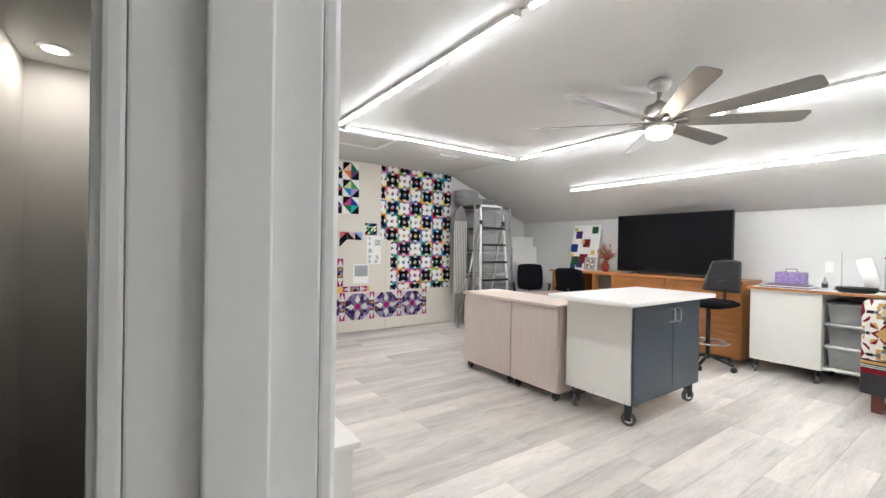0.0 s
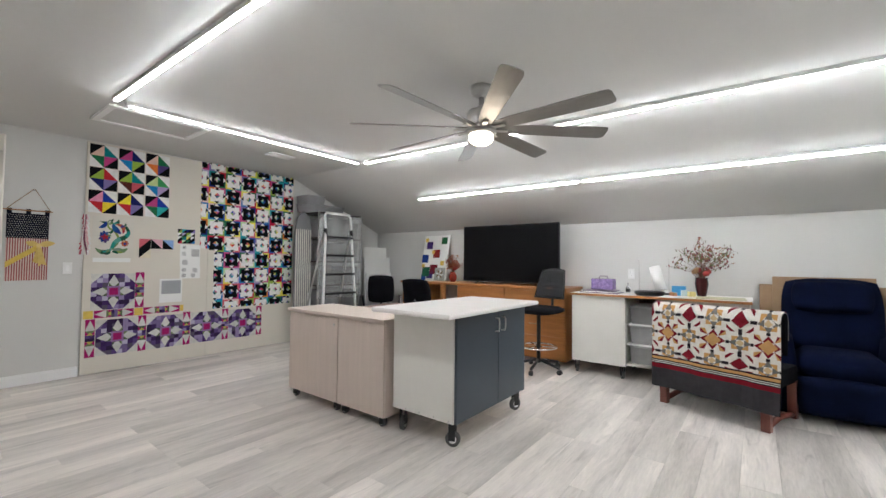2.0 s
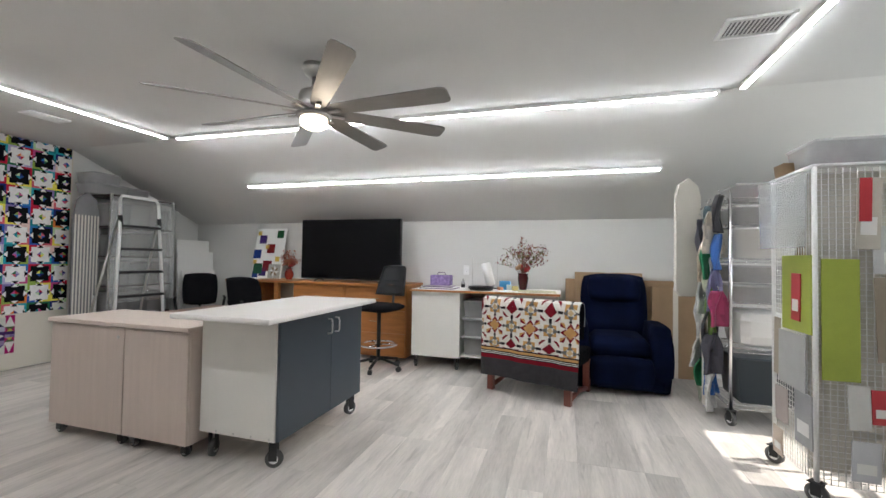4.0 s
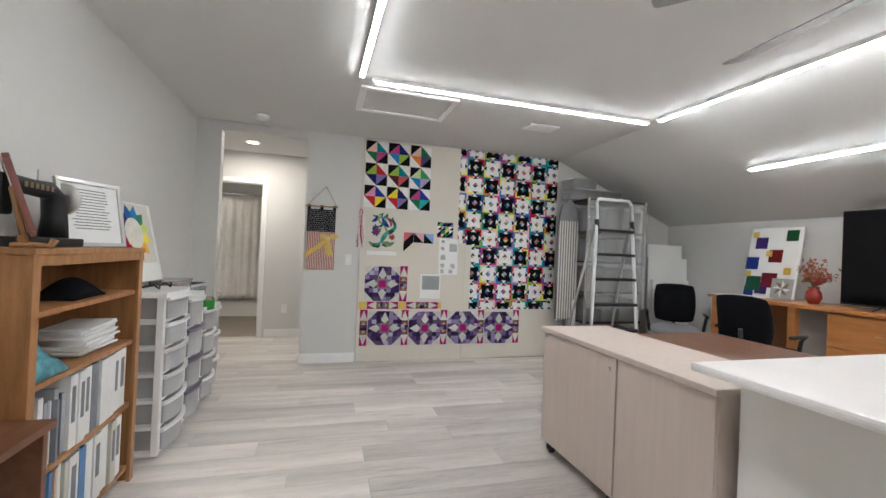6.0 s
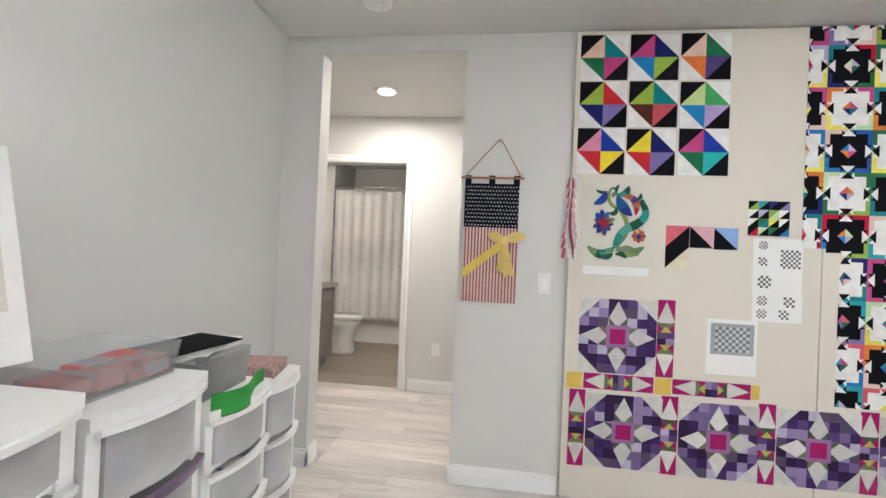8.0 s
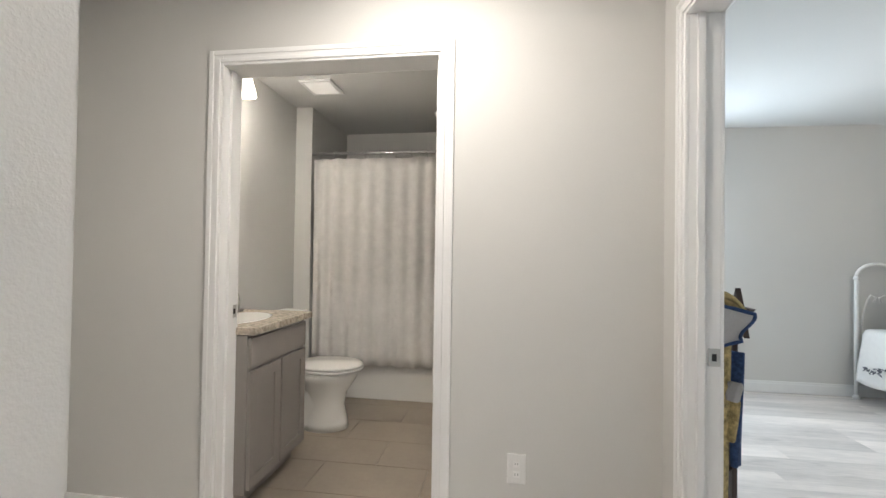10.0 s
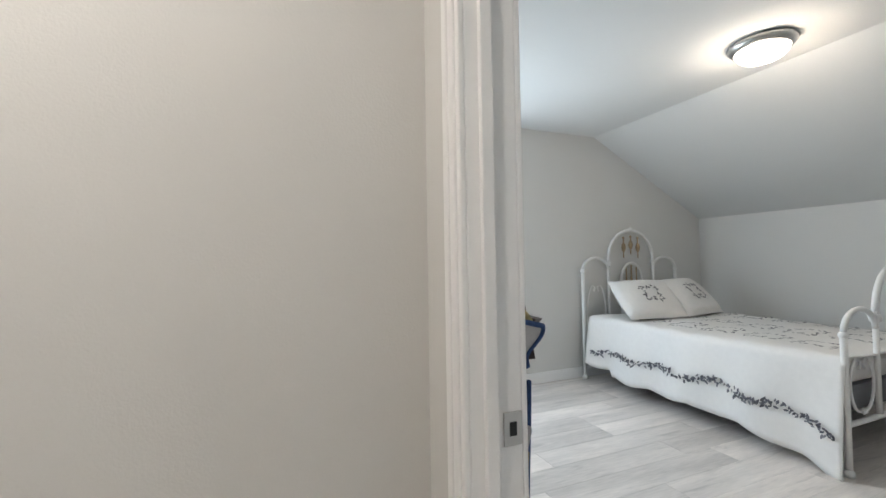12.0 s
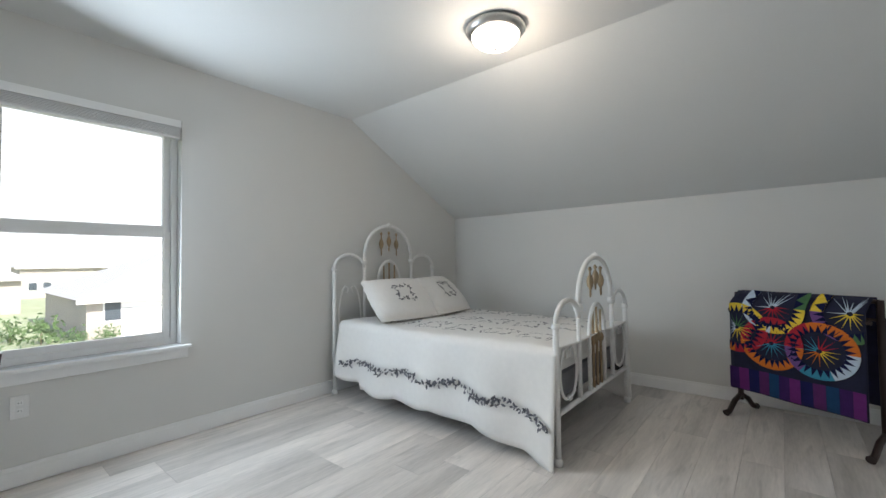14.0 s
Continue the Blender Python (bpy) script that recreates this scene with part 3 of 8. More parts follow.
def clear_tower(x0, x1, y0, y1, n, top, name="drawer_tower", label="white plastic drawer tower with clear drawers", face="x+", trims=None, group="", fill=None, seed=0):
    """Plastic drawer tower whose drawers face +x (or -x)."""
    rnd = random.Random(seed)
    t = thing(name, label, "drawer unit", group=group)
    s = 1 if face == "x+" else -1
    xf, xb = (x1, x0) if s > 0 else (x0, x1)
    bm = bmesh.new()
    for x in (xf - s * 0.03, xb + s * 0.02):
        for y in (y0 + 0.018, y1 - 0.018):
            add_box(bm, x - 0.018, x + 0.018, y - 0.018, y + 0.018, 0.02, top - 0.02, 0.004)
    hh = (top - 0.05) / n
    for k in range(n + 1):
        z = 0.03 + k * hh
        add_box(bm, min(xb, xf - s * 0.02), max(xb, xf - s * 0.02), y0 + 0.004, y1 - 0.004, z - 0.012, z + 0.006, 0.002)
    part("frame", bm, "whiteplastic", t)
    def bow(u, w, xx):
        return xx + s * 0.035 * (1 - (2 * u - 1) ** 2)
    b2 = bmesh.new()
    N = 10
    for lo, hi in ((top - 0.03, top),):
        v = []
        for i in range(N + 1):
            u = i / N
            y = y0 - 0.004 + u * (y1 - y0 + 0.008)
            v.append([b2.verts.new((bow(u, 0, xf), y, zz)) for zz in (lo, hi)] + [b2.verts.new((xb, y, zz)) for zz in (hi, lo)])
        for a, b in zip(v, v[1:]):
            for q in range(4):
                b2.faces.new((a[q], a[(q + 1) % 4], b[(q + 1) % 4], b[q]))
        b2.faces.new(v[0]), b2.faces.new(v[-1])
    part("top", b2, "whiteplastic", t)
    for k in range(n):
        z0d, z1d = 0.045 + k * hh, 0.03 + (k + 1) * hh - 0.018
        bd = bmesh.new()
        cols = []
        for i in range(N + 1):
            u = i / N
            y = y0 + 0.038 + u * (y1 - y0 - 0.076)
            cols.append([bd.verts.new((bow(u, 0, xf - s * 0.004), y, zz)) for zz in (z0d, z1d)])
        for a, b in zip(cols, cols[1:]):
            bd.faces.new((a[0], b[0], b[1], a[1])).smooth = True
        bk = [[bd.verts.new((xb + s * 0.03, yy, zz)) for zz in (z0d, z1d)] for yy in (y0 + 0.038, y1 - 0.038)]
        bd.faces.new((cols[0][0], cols[0][1], bk[0][1], bk[0][0]))
        bd.faces.new((cols[-1][0], cols[-1][1], bk[1][1], bk[1][0]))
        bd.faces.new((bk[0][0], bk[0][1], bk[1][1], bk[1][0]))
        d = part("drawer", bd, "plastic", t, "clear plastic drawer with craft supplies inside")
        lip = bmesh.new()
        v = []
        for i in range(N + 1):
            u = i / N
            y = y0 + 0.012 + u * (y1 - y0 - 0.024)
            xx = bow(u, 0, xf)
            v.append([lip.verts.new(p) for p in ((xx, y, z1d - 0.012), (xx + s * 0.012, y, z1d - 0.006), (xx + s * 0.012, y, z1d + 0.01), (xx - s * 0.01, y, z1d + 0.01))])
        for a, b in zip(v, v[1:]):
            for q in range(4):
                lip.faces.new((a[q], a[(q + 1) % 4], b[(q + 1) % 4], b[q]))
        lip.faces.new(v[0]), lip.faces.new(v[-1])
        part("lip", lip, (trims or ["whiteplastic"])[k % len(trims or [1])], d)
        ct = bmesh.new()
        for _ in range(5):
            w = rnd.uniform(0.03, 0.09)
            cy = rnd.uniform(y0 + 0.10, y1 - 0.10)
            cx = rnd.uniform(min(xb, xf) + 0.10, max(xb, xf) - 0.08)
            add_box(ct, cx - w * 0.8, cx + w * 0.8, cy - w * 0.5, cy + w * 0.5, z0d + 0.003, z0d + 0.003 + (z1d - z0d) * rnd.uniform(0.3, 0.75), 0.008)
        pal = [(0.6, 0.58, 0.52), (0.35, 0.1, 0.12), (0.45, 0.43, 0.4), (0.12, 0.25, 0.35), (0.7, 0.69, 0.66), (0.2, 0.2, 0.22)]
        part("contents", coloured(ct, lambda c: pal[int(c.x * 37 + c.y * 53 + c.z * 11) % 6]), "paint", d, "folded fabric and notions")
    return t


clear_tower(0.28, 0.67, 4.60, 5.0, 6, 0.935, group="drawer towers", label="white plastic six-drawer tower with clear drawers", seed=1)
clear_tower(0.28, 0.66, 5.03, 5.38, 4, 0.87, group="drawer towers", trims=["purpleplastic", "purpleplastic", "purpleplastic", "whiteplastic"], label="plastic drawer tower with purple drawer rims", seed=2)
clear_tower(0.28, 0.66, 5.40, 5.74, 4, 0.74, group="drawer towers", label="white plastic four-drawer tower with clear drawers", seed=3)
clear_tower(0.28, 0.62, 5.77, 6.06, 3, 0.70, group="drawer towers", label="white plastic drawer cart with clear drawers", seed=4)


# ---- bookcase ----
def bookcase():
    t = thing("bookcase", "honey oak bookcase with adjustable shelves", "bookcase")
    x0, x1, y0, y1, z1 = 0.275, 0.607, 3.60, 4.435, 1.185
    for a in ((y0, y0 + 0.022), (y1 - 0.022, y1)):
        part("side_panel", box(x0, x1 - 0.016, *a, 0, z1 - 0.022, 0.002), "oak", t)
    part("top", box(x0, x1 + 0.006, y0 - 0.006, y1 + 0.006, z1 - 0.022, z1, 0.004), "oak", t)
    part("back_panel", box(x0 - 0.008, x0, y0, y1, 0.02, z1 - 0.022), "oak", t)
    for a in ((y0, y0 + 0.04), (y1 - 0.04, y1)):
        part("stile", box(x1 - 0.016, x1, *a, 0, z1 - 0.022, 0.002), "oak", t)
    part("top_rail", box(x1 - 0.015, x1 - 0.001, y0 + 0.04, y1 - 0.04, z1 - 0.06, z1 - 0.022, 0.002), "oak", t)
    for z in (0.08, 0.40, 0.72, 0.97):
        part("shelf", box(x0, x1 - 0.017, y0 + 0.022, y1 - 0.022, z - 0.02, z, 0.002), "oak", t)


bookcase()
rb = random.Random(5)
PAL = [(0.75, 0.74, 0.72), (0.05, 0.10, 0.28), (0.02, 0.02, 0.025), (0.35, 0.37, 0.4), (0.08, 0.2, 0.42), (0.6, 0.58, 0.5), (0.78, 0.77, 0.75), (0.2, 0.22, 0.25), (0.55, 0.35, 0.22)]
for shelf_z, hmin, hmax, lim in ((0.401, 0.22, 0.27, 4.39), (0.081, 0.24, 0.29, 4.39)):
    y = 3.635
    while y < lim:
        w = rb.uniform(0.012, 0.03) if y < 3.87 else rb.uniform(0.045, 0.075)
        if y + w > lim + 0.02:
            break
        big = w > 0.04
        c = (0.78, 0.775, 0.76) if big and rb.random() < 0.75 else rb.choice(PAL)
        h = 0.285 if big else rb.uniform(hmin, hmax)
        b = thing("ring_binder" if big else "book", ("white ring binder upright on the bookcase shelf" if c[0] > 0.7 else "coloured ring binder upright on the bookcase shelf") if big else "thin paperback standing on the bookcase shelf", "binder" if big else "book", (0, y, shelf_z), group="binders and books")
        d = 0.592 - rb.uniform(0, 0.02)
        bm = bmesh.new()
        add_box(bm, 0.285, d, 0, 0.003, 0, h)
        add_box(bm, 0.285, d, w - 0.005, w - 0.002, 0, h)
        add_box(bm, d - 0.003, d, 0.003, w - 0.005, 0, h)
        part("cover", coloured(bm, lambda p, c=c: c), "paint", b)
        part("pages", box(0.29, d - 0.012, 0.004, w - 0.006, 0.003, h - 0.012), "paper", b)
        if big and rb.random() < 0.5:
            part("spine_label", box(d, d + 0.001, w * 0.25, w * 0.7, h * 0.35, h * 0.85), "greyfab", b, "printed spine label")
        y += w + 0.003
single("plastic_tray", add_lathe(bmesh.new(), [(0.0, 0.0), (0.12, 0.0), (0.15, 0.10), (0.158, 0.108), (0.158, 0.112), (0.146, 0.112), (0.118, 0.012), (0.0, 0.012)], seg=4, m=Matrix.Translation((0.47, 4.17, 0.721)) @ Matrix.Diagonal((0.75, 1.35, 1, 1)) @ pose(0, 0, 0, 0, 0, 45)), "whiteplastic", "white plastic tray full of papers on the shelf", "tray")
for k in range(9):
    o = single("paper_sheaf", box(-0.085, 0.085, -0.14, 0.14, 0, 0.008), "paper", "loose white papers piled in a plastic tray", "paper", "papers")
    o.matrix_basis = pose(0.47 + rb.uniform(-.01, .01), 4.17 + rb.uniform(-.02, .02), 0.735 + k * 0.0125, 0, 0, rb.uniform(-5, 5))
single("cloth_bag", grid_cloth(lambda u, v: Vector((0.40 + 0.18 * u, 3.66 + 0.22 * v, 0.722 + 0.11 * math.sin(math.pi * u) ** 0.5 * math.sin(math.pi * v) ** 0.5 * (1 + 0.15 * math.sin(9 * u + 13 * v)))), 16, 16, 0.004), mat("teal_print", (0.10, 0.30, 0.36), 0.8, var=0.6, scale=30), "crumpled teal printed cloth bag on the shelf", "bag")
single("black_cap", grid_cloth(lambda u, v: Vector((0.40 + 0.15 * u, 3.95 + 0.26 * v, 0.972 + 0.085 * math.sin(math.pi * u) ** 0.6 * math.sin(math.pi * v) ** 0.6)), 14, 14, 0.004), "blackfab", "black fabric pouch lying on the top shelf", "bag")


# ---- things on the bookcase ----
def sewing_machine():
    t = thing("antique_sewing_machine", "black antique sewing machine with gold decals", "sewing machine", (0.42, 3.90, 1.185), 90)
    bm = box(-0.2, 0.2, -0.085, 0.085, 0, 0.035, 0.006)
    part("bed", bm, "black", t)
    arm = tube([(0.15, 0, 0.035), (0.155, 0, 0.12), (0.14, 0, 0.2), (0.10, 0, 0.225), (0, 0, 0.225), (-0.10, 0, 0.228), (-0.16, 0, 0.22)], 0.04, 14, radii=[0.05, 0.042, 0.04, 0.036, 0.031, 0.032, 0.03])
    part("arm", arm, "black", t)
    part("head", box(-0.19, -0.13, -0.03, 0.03, 0.11, 0.255, 0.012), "black", t)
    part("needle_bar", tube([(-0.16, 0, 0.04), (-0.16, 0, 0.12)], 0.005), "steel", t)
    part("hand_wheel", lathe([(0.02, -0.012), (0.062, -0.012), (0.068, 0), (0.062, 0.012), (0.02, 0.012)], m=pose(0.205, 0, 0.2, 0, 90)), "steel", t)
    for k in range(6):
        part("decal", box(-0.09 + k * 0.03, -0.072 + k * 0.03, -0.0345, -0.0335, 0.218, 0.238), "brass", t, "gold lettering band")
    part("spool_pin", tube([(0.04, 0, 0.25), (0.04, 0, 0.30)], 0.003), "steel", t)


sewing_machine()


def picture_frame(name, at, rz, lean, w, h, frame_m, label, art):
    t = thing(name, label, "picture frame")
    t.matrix_basis = Matrix.Translation(at) @ Euler((0, 0, radians(rz))).to_matrix().to_4x4() @ Euler((radians(-lean), 0, 0)).to_matrix().to_4x4()
    f = 0.018
    for b in ((-w / 2, w / 2, 0, f), (-w / 2, w / 2, h - f, h), (-w / 2, -w / 2 + f, f, h - f), (w / 2 - f, w / 2, f, h - f)):
        part("frame", box(b[0], b[1], -0.012, 0.006, b[2], b[3], 0.003), frame_m, t)
    part("print", box(-w / 2 + f, w / 2 - f, -0.002, 0.002, f, h - f), "paper", t)
    bm = bmesh.new()
    art(bm, w, h)
    part("printing", bm, "greyfab", t, "lines of small print")
    return t


def text_art(bm, w, h):
    rr = random.Random(3)
    for k in range(14):
        l = w * rr.uniform(0.22, 0.30)
        add_box(bm, -l, l, -0.0035, -0.002, h * 0.85 - k * h * 0.045, h * 0.85 - k * h * 0.045 + 0.004)


picture_frame("silver_picture_frame", (0.50, 4.20, 1.186), 66, 10, 0.30, 0.30, "steel", "silver framed printed letter leaning on the bookcase", text_art)


def red_art(bm, w, h):
    add_lathe(bm, [(0.0, 0), (0.03, 0), (0.03, 0.001)], seg=10, m=pose(0, -0.002, h * 0.7, 90))
    for k in range(4):
        add_box(bm, -0.05, 0.05, -0.0035, -0.002, h * 0.25 + k * 0.02, h * 0.25 + k * 0.02 + 0.004)


picture_frame("red_picture_frame", (0.54, 3.70, 1.222), 122, 16, 0.20, 0.27, "redwood", "red wooden framed certificate on a small easel", red_art)
ea = thing("frame_easel", "small pale wooden easel holding a picture frame", "easel", (0.54, 3.70, 1.185), 122)
for s in (-1, 1):
    part("foot", tube([(s * 0.05, -0.06, 0.03), (s * 0.05, -0.05, 0.006), (s * 0.05, 0.0, 0.012), (s * 0.05, 0.05, 0.008)], 0.009, 8), "oak", ea)
    part("upright", tube([(s * 0.05, 0.012, 0.01), (s * 0.03, 0.05, 0.2)], 0.008, 8), "oak", ea)
part("crossbar", box(-0.06, 0.06, 0.02, 0.034, 0.02, 0.04, 0.003), "oak", ea)


# ---- colour wheel board ----
def colour_wheel():
    t = thing("colour_wheel_board", "white foam board with appliqued rainbow colour wheel", "craft board")
    t.matrix_basis = Matrix.Translation((0.48, 4.80, 0.978)) @ Euler((0, 0, radians(84))).to_matrix().to_4x4() @ Euler((radians(-13), 0, 0)).to_matrix().to_4x4() @ Matrix.Scale(1.02, 4)
    part("board", box(-0.235, 0.235, 0, 0.03, 0, 0.47, 0.004), "paper", t)
    part("cloth", box(-0.19, 0.20, -0.003, 0.0, 0.11, 0.46), "cream", t)
    cols = [(0.03, 0.12, 0.34), (0.03, 0.2, 0.42), (0.05, 0.22, 0.13), (0.62, 0.68, 0.2), (0.85, 0.72, 0.12), (0.85, 0.45, 0.06), (0.8, 0.16, 0.04), (0.62, 0.08, 0.07), (0.45, 0.01, 0.03), (0.28, 0.02, 0.08), (0.12, 0.07, 0.3), (0.06, 0.03, 0.14)]
    polys = []
    for k, c in enumerate(cols):
        a = radians(105 - 30 * k)
        def P(r, da):
            return (r * math.cos(a + radians(da)), 0.285 + r * math.sin(a + radians(da)))
        polys.append(([P(0.085, -15), P(0.13, -15), P(0.172, 0), P(0.13, 15), P(0.085, 15)], c, 1))
    polys.append(([(0.092 * math.cos(q * math.pi / 18) * (1 + 0.03 * math.cos(q * 4)), 0.285 + 0.092 * math.sin(q * math.pi / 18)) for q in range(36)], (0.72, 0.69, 0.6), 3))
    patches("petals", polys, lambda u, v, h: Vector((u, -0.003 - h, v)), t, label="rainbow cloth petals")


colour_wheel()
ez = thing("plate_easel", "small black plastic plate easel on the drawer tower", "easel", (0.54, 4.80, 0.936), 84)
for s in (-0.07, 0.07):
    part("foot", tube([(s, -0.06, 0.04), (s, -0.055, 0.01), (s, -0.03, 0.03), (s, 0.05, 0.012)], 0.008, 8), "black", ez)
part("crossbar", box(-0.07, 0.07, -0.01, 0.004, 0.02, 0.05, 0.006), "black", ez)


# ---- things on the drawer towers ----
def tote(name, x, y, z, w, d, h, label, rz=0, material="plastic", fill=None, lid=True):
    t = thing(name, label, "storage box", (x, y, z), rz, group="storage boxes")
    q = 1 / math.sqrt(2)
    m = Matrix.Diagonal((w, d, 1, 1)) @ pose(0, 0, 0, 0, 0, 45)
    part("body", lathe([(0.0, 0.0), (q * 0.92, 0.0), (q, h), (q * 1.03, h), (q * 0.97, h - 0.004), (q * 0.89, 0.006), (0.0, 0.006)], seg=4, m=m), material, t)
    if lid:
        part("lid", box(-w / 2 - 0.006, w / 2 + 0.006, -d / 2 - 0.006, d / 2 + 0.006, h + 0.001, h + 0.014, 0.004), material, t)
    if fill:
        rr = random.Random(int(x * 100 + y * 1000))
        bm = bmesh.new()
        for k in range(7):
            a, b = rr.uniform(-0.28, 0.28) * w, rr.uniform(-0.28, 0.28) * d
            add_box(bm, a - 0.2 * w, a + 0.2 * w, b - 0.15 * d, b + 0.15 * d, 0.008, h * rr.uniform(0.4, 0.85), 0.01)
        part("contents", coloured(bm, lambda c: fill[int(c.x * 91 + c.y * 57 + c.z * 29) % len(fill)]), "paint", t, "assorted craft contents")
    return t


tote("scrap_box", 0.45, 5.20, 0.871, 0.28, 0.32, 0.09, "clear plastic box of red fabric scraps", material="clear", fill=[(0.45, 0.1, 0.1), (0.5, 0.2, 0.2), (0.3, 0.3, 0.35)], lid=False)
tote("paper_box", 0.46, 5.56, 0.742, 0.28, 0.28, 0.13, "clear plastic box heaped with papers", material="plastic", fill=[(0.7, 0.7, 0.7), (0.5, 0.5, 0.52)], lid=False)
single("green_cloth", grid_cloth(lambda u, v: Vector((0.655 + 0.02 * math.sin(6 * v) + 0.035 * (1 - (2 * v - 1) ** 2), 5.41 + 0.3 * v, 0.79 - 0.075 * u)), 6, 16, 0.004), mat("green_cloth", (0.03, 0.30, 0.05), 0.85), "bright green cloth hanging over the drawer tower", "cloth")
for k in range(6):
    o = single("paper_sheet", box(-0.1, 0.1, -0.13, 0.13, 0, 0.004), "paper" if k < 5 else "blackfab", "loose papers and black fabric heaped in a box", "paper", "papers")
    o.matrix_basis = pose(0.46 + rb.uniform(-.02, .02), 5.55 + rb.uniform(-.03, .03), 0.872 + k * 0.006, rb.uniform(-1, 1), 0, rb.uniform(-20, 20))
o = single("fabric_packet", box(-0.1, 0.12, -0.1, 0.1, 0, 0.05, 0.012), mat("floral_print", (0.35, 0.22, 0.2), 0.7, var=0.8, scale=60), "packet of folded floral fabric on the drawer cart", "fabric")
o.matrix_basis = pose(0.48, 5.91, 0.70, 0, 0, 12)

# ---- white cabinet and bench by the door ----
wc = thing("white_cabinet", "low white cabinet beside the doorway", "cabinet")
part("body", box(0.27, 0.69, 1.98, 2.74, 0, 0.70, 0.003), "melamine", wc)
part("top", box(0.268, 0.705, 1.965, 2.755, 0.701, 0.72, 0.004), "top", wc)
bn = thing("brown_bench", "brown wooden side table with solid ends", "side table")
part("tabletop", box(0.27, 0.70, 2.77, 3.585, 0.615, 0.64, 0.004), "walnut", bn)
for y in (2.79, 3.565):
    part("end_panel", box(0.28, 0.68, y - 0.012, y + 0.012, 0, 0.615, 0.003), "walnut", bn)
part("back_rail", box(0.28, 0.30, 2.803, 3.552, 0.42, 0.615, 0.003), "walnut", bn)


def flower_vase():
    t = thing("white_vase", "tall white ceramic vase with pale silk flowers", "vase", (0.43, 2.40, 0.72))
    part("body", lathe([(0.0, 0.0), (0.042, 0.0), (0.052, 0.03), (0.056, 0.12), (0.048, 0.2), (0.032, 0.245), (0.034, 0.27), (0.028, 0.268), (0.026, 0.24)]), "ceramic", t)
    rr = random.Random(8)
    bm = bmesh.new()
    for k in range(12):
        a, l = rr.uniform(0, 6.28), rr.uniform(0.04, 0.09)
        add_tube(bm, [(0, 0, 0.24), (0.4 * l * math.cos(a), 0.4 * l * math.sin(a), 0.30), (l * math.cos(a), l * math.sin(a), 0.33 + rr.uniform(0, 0.11))], 0.002, 5)
    part("stems", bm, mat("stem_green", (0.09, 0.14, 0.06), 0.7), t)
    rose = bmesh.new()
    for k in range(26):
        a, r0, z = k * 2.4, 0.008 + 0.0017 * k, 0.39 - 0.0008 * k
        c = Vector((0.085 + r0 * math.cos(a), -0.03 + r0 * math.sin(a), z))
        bmesh.ops.create_uvsphere(rose, u_segments=8, v_segments=5, radius=1, matrix=Matrix.Translation(c) @ Euler((0.6, 0, a)).to_matrix().to_4x4() @ Matrix.Diagonal((0.026, 0.007, 0.022, 1)))
    part("rose", rose, mat("peach_petal", (0.82, 0.68, 0.55), 0.7), t, "large pale peach rose")
    fl = bmesh.new()
    for k in range(150):
        a, r, z = rr.uniform(0, 6.28), rr.uniform(0.02, 0.10), rr.uniform(0.27, 0.40)
        c = Vector((r * math.cos(a) - 0.02, r * math.sin(a) + 0.02, z))
        s = rr.uniform(0.006, 0.014)
        bmesh.ops.create_icosphere(fl, subdivisions=1, radius=1, matrix=Matrix.Translation(c) @ Euler((rr.random() * 3, rr.random() * 3, 0)).to_matrix().to_4x4() @ Matrix.Diagonal((s, s * 0.4, s * 1.3, 1)))
    pal = [(0.28, 0.22, 0.38), (0.5, 0.3, 0.36), (0.14, 0.2, 0.12), (0.35, 0.38, 0.5)]
    part("small_flowers", coloured(fl, lambda c: pal[int(c.x * 130 + c.y * 77) % 4]), "leaf", t, "small lavender and pink blossoms")


flower_vase()


def keepsake_box():
    t = thing("keepsake_box", "olive brown box topped with shell-like knobs", "box", (0.62, 2.41, 0.721), 6)
    part("body", box(-0.10, 0.10, -0.16, 0.16, 0, 0.075, 0.004), "card", t)
    part("edge", box(-0.104, 0.104, -0.164, 0.164, 0.0755, 0.085, 0.002), "card", t)
    bm = bmesh.new()
    rr = random.Random(2)
    for i in range(9):
        for j in range(15):
            big = i in (0, 8) or j in (0, 14)
            r = 0.010 if big else rr.uniform(0.006, 0.01)
            bmesh.ops.create_icosphere(bm, subdivisions=1, radius=1, matrix=Matrix.Translation((-0.09 + i * 0.0225 + (0 if big else rr.uniform(-.008, .008)), -0.15 + j * 0.0214, 0.087)) @ Matrix.Diagonal((r, r, r * 1.1, 1)))
    part("knobs", bm, mat("olive_knobs", (0.19, 0.15, 0.09), 0.5, 0.2, var=0.4, scale=40), t, "rows of small olive brown knobs")
    for y in (-0.05, 0.05):
        part("clasp", box(0.1005, 0.106, y - 0.018, y + 0.018, 0.03, 0.045, 0.002), "brass", t)


keepsake_box()
rbx = thing("red_box", "dark red lacquered box with a floral card on top", "box", (0.49, 2.24, 0.721), 12)
part("body", box(-0.055, 0.055, -0.05, 0.05, 0, 0.06, 0.006), mat("red_lacquer", (0.14, 0.025, 0.02), 0.3), rbx)
o = single("floral_card", box(-0.05, 0.05, -0.035, 0.035, 0, 0.003), mat("floral_card", (0.62, 0.52, 0.45), 0.6, var=0.5, scale=90), "small cream card with red flowers", "card")
o.matrix_basis = pose(0.50, 2.22, 0.7825, 0, 0, 30)
bt = thing("glass_bottle", "small glass bottle with metal cap", "bottle", (0.475, 2.275, 0.7825))
part("body", box(-0.017, 0.017, -0.017, 0.017, 0, 0.05, 0.006), "clear", bt)
